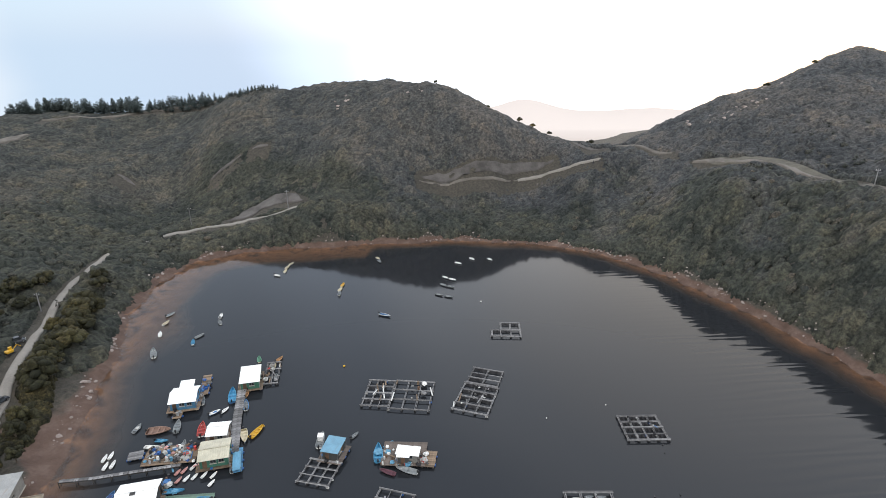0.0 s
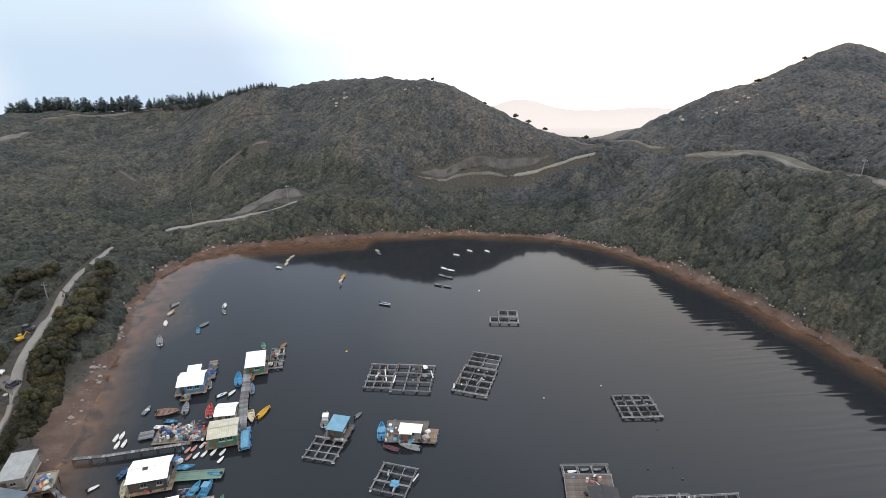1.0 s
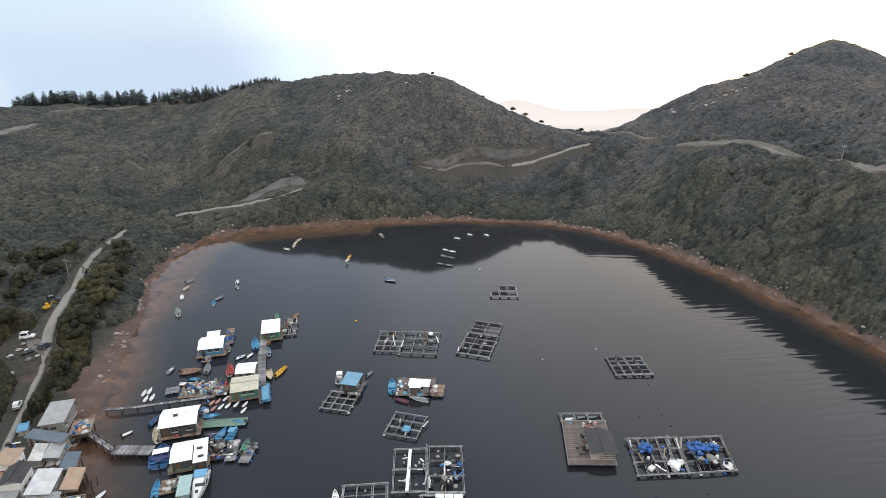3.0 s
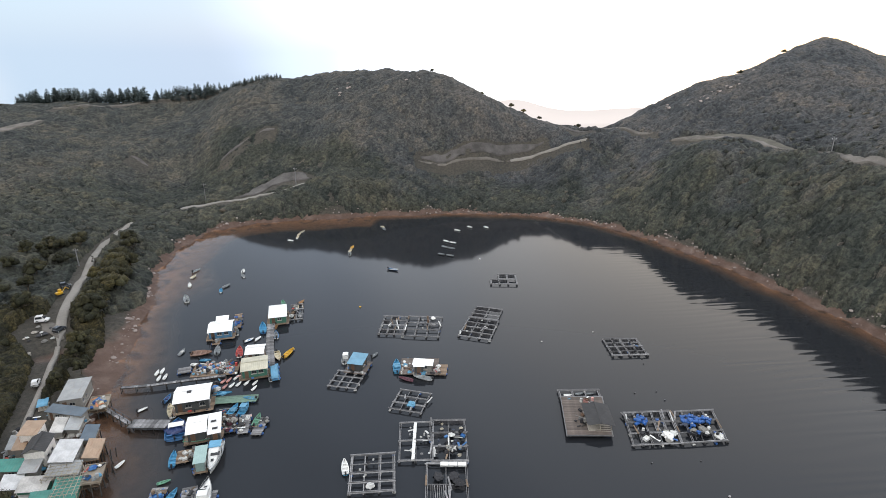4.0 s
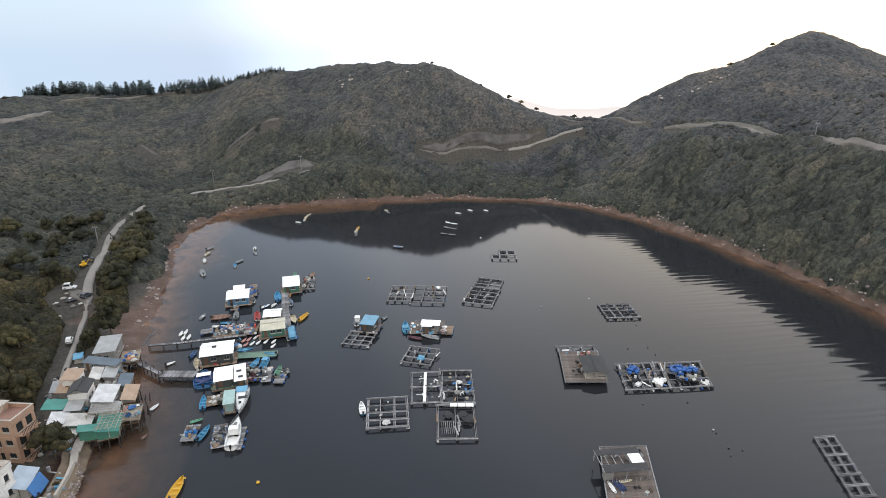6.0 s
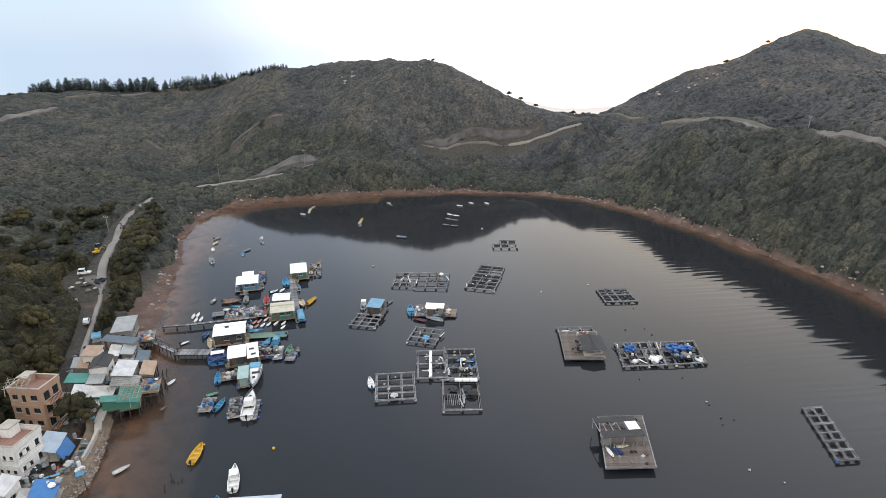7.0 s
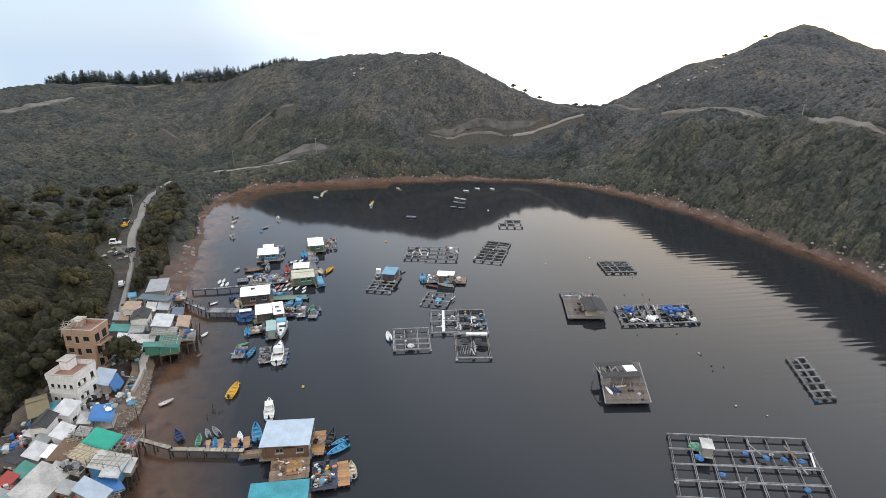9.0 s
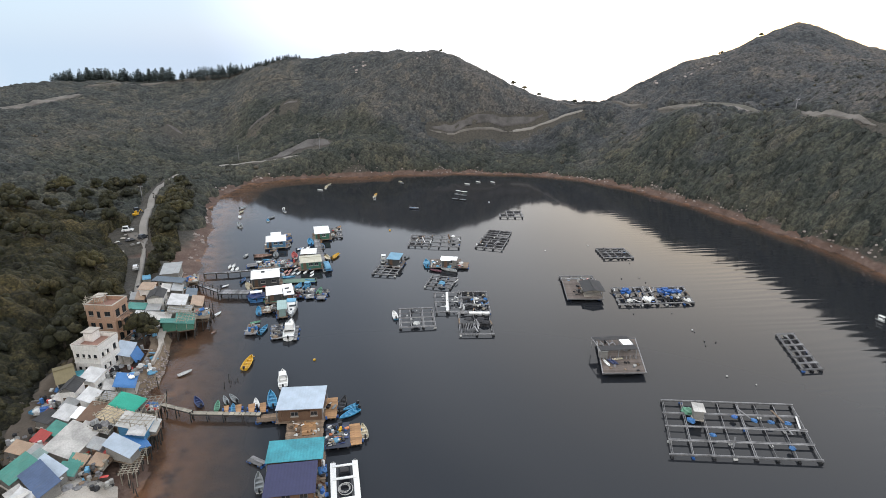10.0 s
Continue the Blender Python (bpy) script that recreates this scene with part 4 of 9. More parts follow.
def sheet_roof(name, parent, mat, m, w, l, label="", sag=0.0, pitch=0.45):
    """Corrugated sheeting, w across the waves and l along them, with a thin edge."""
    def make(bm):
        n = max(8, int(w / pitch) * 4)
        rows = 5
        g = {}
        for side in (0, 1):
            for i in range(n + 1):
                for j in range(rows + 1):
                    px, py = w * (i / n - 0.5), l * (j / rows - 0.5)
                    lap = 0.02 * ((j * 3 + i // 8) % 2)
                    z = 0.007 * math.cos(px / pitch * 2 * math.pi) + lap * 0.6 - sag * (1 - (2 * px / w) ** 2) * (1 - (2 * py / l) ** 2) - 0.05 * side
                    g[side, i, j] = bm.verts.new((px, py, z))
        for i in range(n):
            for j in range(rows):
                bm.faces.new((g[0, i, j], g[0, i + 1, j], g[0, i + 1, j + 1], g[0, i, j + 1]))
                bm.faces.new((g[1, i, j], g[1, i, j + 1], g[1, i + 1, j + 1], g[1, i + 1, j]))
        for i in range(n):
            for j in (0, rows):
                bm.faces.new((g[0, i, j], g[0, i + 1, j], g[1, i + 1, j], g[1, i, j]))
        for j in range(rows):
            for i in (0, n):
                bm.faces.new((g[0, i, j], g[0, i, j + 1], g[1, i, j + 1], g[1, i, j]))
    return shared(name, ("sheet", round(w, 2), round(l, 2), sag), make, mat, parent, m, label)


def tarp(name, parent, mat, m, w, l, label="", seed=0, drop=0.35):
    """A tarpaulin spread over poles: soft folds, edges hanging down."""
    def make(bm):
        nx, ny = 14, 14
        g = {}
        for side in (0, 1):
            for i in range(nx + 1):
                for j in range(ny + 1):
                    u, v = i / nx * 2 - 1, j / ny * 2 - 1
                    edge = max(abs(u), abs(v))
                    z = 0.10 * noise.noise(Vector((u * 2.2 + seed, v * 2.2, seed))) + 0.05 * noise.noise(Vector((u * 7, v * 7, seed)))
                    z -= drop * max(0, edge - 0.9) * 10 * (0.7 + 0.5 * noise.noise(Vector((u * 4, v * 4, seed + 5))))
                    g[side, i, j] = bm.verts.new((u * w / 2, v * l / 2, z - 0.03 * side))
        for i in range(nx):
            for j in range(ny):
                bm.faces.new((g[0, i, j], g[0, i + 1, j], g[0, i + 1, j + 1], g[0, i, j + 1]))
                bm.faces.new((g[1, i, j], g[1, i, j + 1], g[1, i + 1, j + 1], g[1, i + 1, j]))
        for f in bm.faces:
            f.smooth = True
    return shared(name, ("tarp", round(w, 1), round(l, 1), seed, drop), make, mat, parent, m, label)


def wall_mesh(bm, length, tall, thick, openings):
    """A wall along x from 0, standing on z = 0, with real openings (x0, x1, z0, z1) through it."""
    xs = sorted({0, length, *[a for o in openings for a in o[:2]]})
    zs = sorted({0, tall, *[a for o in openings for a in o[2:]]})
    for x0, x1 in zip(xs, xs[1:]):
        for z0, z1 in zip(zs, zs[1:]):
            cx, cz = (x0 + x1) / 2, (z0 + z1) / 2
            if not any(o[0] < cx < o[1] and o[2] < cz < o[3] for o in openings):
                box(bm, cx, 0, cz, x1 - x0, thick, z1 - z0)
    bmesh.ops.remove_doubles(bm, verts=bm.verts, dist=0.001)
    inner = [f for f in bm.faces if sum(1 for e in f.edges if len(e.link_faces) > 2) >= 4]
    if inner:
        bmesh.ops.delete(bm, geom=inner, context="FACES_ONLY")


def put_window(parent, wall_pose, x0, x1, z0, z1, frame_mat=None, shade=False):
    frame_mat = frame_mat or M_STEEL
    w, t = x1 - x0, z1 - z0
    win = None

    def ring(bm):
        for s in (-1, 1):
            box(bm, s * (w / 2 - 0.03), 0, 0, 0.06, 0.08, t)
            box(bm, 0, 0, s * (t / 2 - 0.03), w, 0.08, 0.06)
        box(bm, 0, 0, 0, 0.05, 0.06, t)
    win = shared("window", ("win", round(w, 2), round(t, 2)), ring, frame_mat, parent, wall_pose @ pose((x0 + x1) / 2, 0, (z0 + z1) / 2))
    shared("pane", ("pane", round(w, 2), round(t, 2)), lambda bm: box(bm, 0, 0.03, 0, w, 0.02, t), M_PANE, win)
    shared("sill", ("sill", round(w, 2)), lambda bm: box(bm, 0, -0.1, -t / 2 - 0.05, w + 0.16, 0.3, 0.08), M_CONCRETE, win)
    if shade:
        shared("awning", ("awn", round(w, 2)), lambda bm: box(bm, 0, -0.35, t / 2 + 0.12, w + 0.3, 0.7, 0.05, rx=12), M_CONCRETE, win)


def walls(parent, mat, w, l, z, tall, plan, thick=0.14, frame_mat=None, door_mat=None):
    """Four walls round w by l on height z. plan: for each side (front -y, right +x, back +y, left -x) rows of openings (x0, x1, z0, z1); z0 = 0 is a doorway."""
    door_mat = door_mat or M_BROWN_WALL
    sides = ((-w / 2, -l / 2, 0, w), (w / 2, -l / 2, 90, l), (w / 2, l / 2, 180, w), (-w / 2, l / 2, 270, l))
    for k, (px, py, a, length) in enumerate(sides):
        m = pose(px, py, z, 0, 0, a)
        ops = [o for o in (plan[k] if k < len(plan) else ()) if o[1] < length - 0.1]
        bm = bmesh.new()
        wall_mesh(bm, length - (thick if k % 2 else 0), tall, thick, ops)
        ob = part("wall", bm, mat, parent)
        ob.matrix_basis = m @ pose(thick / 2 if k % 2 else 0, thick / 2, 0)
        for o in ops:
            if o[2] == 0:
                shared("door", ("door", round(o[1] - o[0], 2), round(o[3], 2)), lambda bm, o=o: (box(bm, 0, 0, o[3] / 2, o[1] - o[0] - 0.04, 0.05, o[3] - 0.03), box(bm, 0.0, -0.03, o[3] * 0.7, (o[1] - o[0]) * 0.6, 0.03, o[3] * 0.3)),
                       door_mat, parent, m @ pose((o[0] + o[1]) / 2, thick * 0.8, 0.01))
            else:
                put_window(parent, m @ pose(0, thick / 2, 0), *o, frame_mat=frame_mat)


def roofed(parent, mat, w, l, z, kind="gable", rise=0.7, over=0.4, seed=0, along="y", mat2=None):
    """Roof over w by l with its eaves at z. gable: ridge along x or y; shed: falls towards -y; flat sheet: almost level."""
    turn = pose(0, 0, 0, 0, 0, 0 if along == "x" else 90)
    W, L = (w, l) if along == "x" else (l, w)
    W, L = W + 2 * over, L + 2 * over
    if kind == "gable":
        slope = math.degrees(math.atan2(rise, L / 2))
        length = math.hypot(rise, L / 2) + 0.02
        for s in (-1, 1):
            sheet_roof("roof", parent, mat if s < 0 or not mat2 else mat2, turn @ pose(0, s * L / 4, z + rise / 2 + 0.06, -s * slope), W, length)
        beam("ridge_cap", parent, mat, *(turn @ Vector((0, 0, z + rise + 0.13))), W, 0.4, 0.06, 0 if along == "x" else 90)
        for s in (-1, 1):
            def tri(bm, L=L - 2 * over):
                for q in (-0.06, 0.06):
                    bm.verts.new((q, -L / 2, 0)), bm.verts.new((q, L / 2, 0)), bm.verts.new((q, 0, rise))
                v = list(bm.verts)
                bm.faces.new(v[:3]), bm.faces.new(v[3:])
                for a, b in ((0, 1), (1, 2), (2, 0)):
                    bm.faces.new((v[a], v[b], v[b + 3], v[a + 3]))
            shared("gable_end", ("tri", round(L, 1), round(rise, 1), over), tri, M_GREY_WALL, parent, turn @ pose(s * (W / 2 - over - 0.07), 0, z))
    else:
        slope = math.degrees(math.atan2(rise, L))
        sheet_roof("roof", parent, mat, turn @ pose(0, 0, z + rise / 2 + 0.08, slope), W, math.hypot(L, rise), sag=0.05)


def house_afloat(x, y, rz, w, l, label, roof_mat, wall_mat, eaves=2.5, kind="gable", rise=0.7, along="x", plan=None, apron=0.8, deck_z=0.55, over=0.35, mat2=None, name="floating_house", category="floating house", deck_mat=None):
    """A hut on a floating deck: deck boards, four walls with openings, posts and a sheet roof."""
    e = empty(name, pose(x, y, 0, 0, 0, rz), label, category, "floating houses")
    decked(0, 0, 0, w + 2 * apron, l + 2 * apron, deck_z, "", deck_mat or M_PLANK, parent=e, step=0.9)
    if plan is None:
        plan = [[(0.5, 1.4, 0, 1.95), (2.0, 3.2, 0.9, 1.7), (w - 1.8, w - 0.7, 0.9, 1.7)], [(0.8, 2.0, 0.9, 1.7), (l - 1.7, l - 0.8, 0, 1.95)], [(1.0, 2.2, 0.9, 1.7)], [(0.9, 2.1, 0.9, 1.7)]]
        plan = [[o for o in side if o[0] > 0.2 and o[1] < length - 0.2] for side, length in zip(plan, (w, l, w, l))]
        plan = [[o for i, o in enumerate(side) if all(o[0] > q[1] + 0.1 or o[1] < q[0] - 0.1 for q in side[:i])] for side in plan]
    walls(e, wall_mat, w, l, deck_z + 0.05, eaves - deck_z, plan)
    for sx in (-1, 1):
        for sy in (-1, 1):
            beam("post", e, M_TIMBER, sx * (w / 2 + over * 0.6), sy * (l / 2 + over * 0.6), (eaves + deck_z) / 2, 0.12, 0.12, eaves - deck_z)
    roofed(e, roof_mat, w, l, eaves + 0.05, kind, rise, over, along=along, mat2=mat2)
    return e


# boats
def hull_lines(L, W, H, n=10, inset=0.0):
    """Half sections from stern to bow: gunwale, chine, keel."""
    rows = []
    for i in range(n + 1):
        s = i / n
        b = (W / 2) * (1 - s ** 3.4) * (0.84 + 0.16 * min(1, s * 3)) - inset * (1 - s ** 6)
        b = max(b, 0.015)
        sheer = H + 0.45 * H * s * s
        chine = 0.12 * H + 0.5 * H * s ** 3
        keel = -0.25 * H + 0.9 * H * s ** 5
        rows.append((L * (s - 0.5) * (1 - 0.01 * inset), b, sheer, b * (0.82 - 0.3 * s * s), chine, keel))
    return rows


def loft(bm, rings, close_ends=True):
    vs = [[bm.verts.new(p) for p in r] for r in rings]
    for a, b in zip(vs, vs[1:]):
        for k in range(len(a) - 1):
            bm.faces.new((a[k], a[k + 1], b[k + 1], b[k]))
    if close_ends:
        bm.faces.new(vs[0])
        bm.faces.new(vs[-1][::-1])
    for f in bm.faces:
        f.smooth = True
    return vs


def hull_outside(L, W, H):
    def make(bm):
        loft(bm, [[(x, -b, s), (x, -c, ch), (x, 0, k), (x, c, ch), (x, b, s)] for x, b, s, c, ch, k in hull_lines(L, W, H)])
    return make


def hull_inside(L, W, H, floor=0.25):
    def make(bm):
        loft(bm, [[(x, -b, s + 0.01), (x, -b * 0.8, H * floor + 0.3 * H * (i / 10) ** 4), (x, b * 0.8, H * floor + 0.3 * H * (i / 10) ** 4), (x, b, s + 0.01)] for i, (x, b, s, c, ch, k) in enumerate(hull_lines(L * 0.96, W, H, inset=0.07))])
        for f in bm.faces:
            f.normal_flip()
    return make


def gunwale(L, W, H):
    def make(bm):
        for side in (-1, 1):
            loft(bm, [[(x, side * (b + 0.05), s - 0.08), (x, side * (b + 0.05), s + 0.03), (x, side * max(b - 0.08, 0), s + 0.03), (x, side * max(b - 0.08, 0), s - 0.05)] for x, b, s, c, ch, k in hull_lines(L, W, H)])
        x, b, s = hull_lines(L, W, H)[0][:3]
        box(bm, x, 0, s - 0.02, 0.1, 2 * b, 0.1)
    return make


def outboard(parent, x, z):
    def make(bm):
        box(bm, -0.1, 0, 0.35, 0.42, 0.3, 0.4, ry=-8)
        box(bm, -0.1, 0, 0.6, 0.3, 0.22, 0.14, ry=-8)
        box(bm, -0.12, 0, -0.15, 0.16, 0.1, 0.7)
        box(bm, 0.18, 0, 0.35, 0.4, 0.05, 0.05)
        for f in bm.faces:
            f.smooth = False
    shared("outboard_motor", "outboard", make, M_BLACK, parent, pose(x, 0, z), "black outboard motor")


def boat(x, y, rz, L, label, hull, inside=None, W=None, H=None, seats=3, motor=True, cover=None, z=0.06, rim=None, wheelhouse=None, seed=0, category="boat", group="moored boats", name="boat", ry=0.0):
    """An open boat, bow towards local +x."""
    W, H = W or 0.33 * L if L < 6 else (W or 0.30 * L), H or (0.08 * L + 0.08)
    L, W, H = round(L * 2) / 2 if L > 3 else round(L, 1), round(W, 1), round(H, 2)
    inside, rim = inside or hull, rim or inside or hull
    e = empty(name, pose(x, y, z, 0, ry, rz), label, category, group)
    k = (L, W, H)
    shared("hull", ("hull", k), hull_outside(L, W, H), hull, e)
    shared("interior", ("inside", k), hull_inside(L, W, H), inside, e)
    shared("gunwale", ("rim", k), gunwale(L, W, H), rim, e)
    for i in range(seats):
        sx = L * (-0.28 + 0.24 * i)
        wd = W * (0.82 if i < seats - 1 else 0.66)
        beam("thwart", e, inside, sx, 0, H * 0.8, 0.3, wd, 0.06)
    if motor:
        outboard(e, -L / 2 - 0.05, H * 0.75)
    if cover:
        heap("cover", e, cover, L * 0.05, 0, H * 0.6, W * 0.5, 0.5, seed, "tarpaulin heaped over the gear")
    if wheelhouse:
        ww, hh = round(W * 0.62, 1), 1.15
        for sx in (-0.55, 0.55):
            for sy in (-0.5, 0.5):
                beam("post", e, wheelhouse, L * 0.02 + sx, sy * ww, H * 0.5 + hh / 2, 0.1, 0.1, hh)
        beam("locker", e, wheelhouse, L * 0.02, 0, H * 0.5 + 0.25, 1.2, ww, 0.5)
        beam("canopy", e, wheelhouse, L * 0.02, 0, H * 0.5 + hh + 0.04, 1.5, ww + 0.25, 0.08)
        shared("windscreen", ("ws", k), lambda bm: box(bm, 0.58, 0, 0.8, 0.03, W * 0.56, 0.5), M_PANE, e, pose(L * 0.02, 0, H * 0.5))
    return e


def cruiser(x, y, rz, L, label, canopy=None, seed=0):
    """A white cabin cruiser, bow towards local +x."""
    W, H = round(L * 0.33, 1), 0.95
    L = round(L, 1)
    e = empty("cabin_cruiser", pose(x, y, 0.1, 0, 0, rz), label, "motor boat", "moored boats")
    k = (L, W, H)
    shared("hull", ("hull", k), hull_outside(L, W, H), M_WHITE_GEL, e)
    shared("gunwale", ("rim", k), gunwale(L, W, H), M_GREY_HULL, e)

    def deck(bm):
        loft(bm, [[(px, -b, s - 0.02), (px, 0, s + 0.10), (px, b, s - 0.02), (px, 0, s - 0.12)] for px, b, s, c, ch, kk in hull_lines(L * 0.97, W, H, inset=0.05)[4:]])
        x0, b0 = -L * 0.47, W * 0.42
        box(bm, (x0 - L * 0.02) / 2 - L * 0.05, 0, H * 0.45, L * 0.42, b0 * 1.9, 0.06)
        for s in (-1, 1):
            box(bm, -L * 0.26, s * b0, H * 0.85, L * 0.42, 0.16, 0.35)
        box(bm, -L * 0.40, 0, H * 0.62, 0.5, b0 * 1.6, 0.35)
    shared("deck", ("deck", k), deck, M_WHITE_GEL, e)

    def cabin(bm):
        prof = [(-L * 0.12, 1.25), (L * 0.02, 1.30), (L * 0.12, 0.85), (L * 0.30, 0.30)]
        loft(bm, [[(px, -W * f, H), (px, -W * f * 0.86, H + t), (px, W * f * 0.86, H + t), (px, W * f, H)] for (px, t), f in zip(prof, (0.36, 0.36, 0.34, 0.2))])
        for f in bm.faces:
            f.smooth = False
    shared("cabin", ("cabin", k), cabin, M_WHITE_GEL, e)

    def glass(bm):
        loft(bm, [[(L * 0.035, -W * 0.29, H + 1.22), (L * 0.035, W * 0.29, H + 1.22)], [(L * 0.115, -W * 0.29, H + 0.92), (L * 0.115, W * 0.29, H + 0.92)]], False)
        for s in (-1, 1):
            box(bm, -L * 0.04, s * W * 0.338, H + 0.85, L * 0.13, 0.04, 0.42, rx=s * 6)
    shared("windscreen", ("glass", k), glass, M_PANE, e)
    shared("roof_hatch", ("hatch", k), lambda bm: box(bm, L * 0.21, 0, H + 0.62, 0.55, 0.5, 0.06, ry=16), M_PANE, e)
    if canopy:
        tarp("canopy", e, canopy, pose(-L * 0.22, 0, H + 1.5), L * 0.24, W * 0.8, "bright blue canopy over the cockpit", 3, 0.2)
        for sx in (-L * 0.32, -L * 0.12):
            for s in (-1, 1):
                shared("canopy_pole", "cpole", lambda bm: rod(bm, (0, 0, 0), (0, 0, 1.6), 0.025), M_STEEL, e, pose(sx, s * W * 0.36, H * 0.9))

    def rail(bm):
        pts = [(px, b * 0.95, s) for px, b, s, c, ch, kk in hull_lines(L * 0.97, W, H)[5:]]
        for sd in (-1, 1):
            for a, b in zip(pts, pts[1:]):
                rod(bm, (a[0], sd * a[1], a[2] + 0.5), (b[0], sd * b[1], b[2] + 0.5), 0.025, 5)
                rod(bm, (a[0], sd * a[1], a[2]), (a[0], sd * a[1], a[2] + 0.5), 0.02, 5)
    shared("bow_rail", ("rail", k), rail, M_STEEL, e)
    for s in (-0.4, 0.4):
        outboard(e, -L / 2 - 0.1, H * 0.6)
        e.children[-1].location.y = s
    return e


def gangway(points, width, label, mat=None, post=True, z=1.0, rail=False, group="jetties", deep=2.5):
    """A plank walkway along points (x, y) at height z, on posts."""
    mat = mat or M_TIMBER
    a0 = points[0]
    e = empty("jetty", pose(a0[0], a0[1], 0), label, "jetty", group)
    for (ax, ay), (bx, by) in zip(points, points[1:]):
        d = Vector((bx - ax, by - ay, 0))
        ang = math.degrees(math.atan2(d.y, d.x))
        n = max(1, round(d.length / 0.9))
        for i in range(n):
            p = Vector((ax - a0[0], ay - a0[1], 0)) + d * ((i + 0.5) / n)
            beam("plank", e, mat, p.x, p.y, z + 0.01 * (i % 3), round(d.length / n - 0.06, 2), width, 0.07, ang)
        side = Vector((-d.y, d.x, 0)).normalized() * width * 0.42
        for s in (-1, 1):
            c = Vector((ax - a0[0], ay - a0[1], 0)) + d / 2 + side * s
            beam("stringer", e, M_TAR, c.x, c.y, z - 0.14, d.length, 0.14, 0.2, ang)
            if rail:
                beam("handrail", e, mat, c.x, c.y, z + 0.95, d.length, 0.07, 0.07, ang)
        if post:
            m = max(1, round(d.length / 3.0))
            for i in range(m + 1):
                for s in (-1, 1):
                    c = Vector((ax - a0[0], ay - a0[1], 0)) + d * (i / m) + side * s
                    top = z + (0.95 if rail else 0.12)
                    shared("post", ("post", round(top, 1), deep), lambda bm, t=top: rod(bm, (0, 0, -deep), (0, 0, t), 0.1, 7, 0.085), M_TAR, e, pose(c.x, c.y, 0, 0, 0, i * 40))
    return e


def buoy(x, y, r, mat, label):
    r *= 0.7
    e = empty("buoy", pose(x, y, 0), label, "buoy", "mooring buoys")

    def ball(bm):
        bmesh.ops.create_uvsphere(bm, u_segments=14, v_segments=9, radius=r)
        for v in bm.verts:
            v.co.z = v.co.z * 0.85 + 0.12
        for f in bm.faces:
            f.smooth = True
    shared("float", ("buoy", round(r, 2)), ball, mat, e)
    shared("ring", ("bring", round(r, 2)), lambda bm: (rod(bm, (0, 0, r * 0.8), (0, 0, r * 1.35), 0.05), rod(bm, (-0.1, 0, r * 1.35), (0.1, 0, r * 1.35), 0.04)), M_STEEL, e)
    return e


def car(x, y, z, rz, label, paint, L=4.0, W=1.6, van=False):
    e = empty("car", pose(x, y, z, 0, 0, rz), label, "car", "parked vehicles")
    top = 1.75 if van else 1.42

    def body(bm):
        prof = [(-0.5, 0.35, 0.8), (-0.47, 0.3, 0.92), (0.2, 0.3, 0.95), (0.47, 0.3, 0.78), (0.5, 0.36, 0.6)]
        loft(bm, [[(px * L, -W / 2, lo), (px * L, -W / 2, hi - 0.1), (px * L, -W / 2 + 0.1, hi), (px * L, W / 2 - 0.1, hi), (px * L, W / 2, hi - 0.1), (px * L, W / 2, lo)] for px, lo, hi in prof])

    def cab(bm):
        prof = [(-0.46, 0.9), (-0.40, top), (0.05, top), (0.24, 0.93)]
        loft(bm, [[(px * L, -W * 0.47, 0.88), (px * L, -W * 0.40, hi), (px * L, W * 0.40, hi), (px * L, W * 0.47, 0.88)] for px, hi in prof])
        for f in bm.faces:
            f.smooth = False
    b = shared("body", ("cbody", L, W), body, paint, e)
    c = shared("cabin", ("ccab", L, W, van), cab, paint, e)

    for s in (-1, 1):
        shared("side_window", ("cside", L, W, van, s), lambda bm, s=s: box(bm, -0.16 * L, s * W * 0.445, (top + 0.95) / 2, 0.46 * L, 0.03, (top - 0.95) * 0.7, rx=s * 9), M_PANE, c)
    shared("windscreen", ("cglass", L, W, van), lambda bm: loft(bm, [[(0.085 * L, -W * 0.37, top - 0.06), (0.085 * L, W * 0.37, top - 0.06)], [(0.245 * L, -W * 0.41, 0.99), (0.245 * L, W * 0.41, 0.99)]], False), M_PANE, c)
    for sx in (-0.31, 0.31):
        for s in (-1, 1):
            wh = shared("wheel", "tyre", lambda bm: rod(bm, (0, -0.1, 0), (0, 0.1, 0), 0.32, 14), M_TYRE, e, pose(sx * L, s * (W / 2 - 0.08), 0.32))
            shared("rim", "rim", lambda bm: rod(bm, (0, -0.11, 0), (0, 0.11, 0), 0.18, 10), M_STEEL, wh)
    for s in (-1, 1):
        shared("headlight", "hlight", lambda bm: box(bm, 0, 0, 0, 0.06, 0.3, 0.14), M_WHITE_GEL, e, pose(0.495 * L, s * W * 0.34, 0.62))
    return e

M_TERRACOTTA = worn("red_tiled_terrace", (0.30, 0.17, 0.13), 0.7, 0.8)
M_OLIVE = worn("faded_olive_canvas", (0.20, 0.165, 0.09), 0.7, 0.8, stain=0.4, vary=0.05)


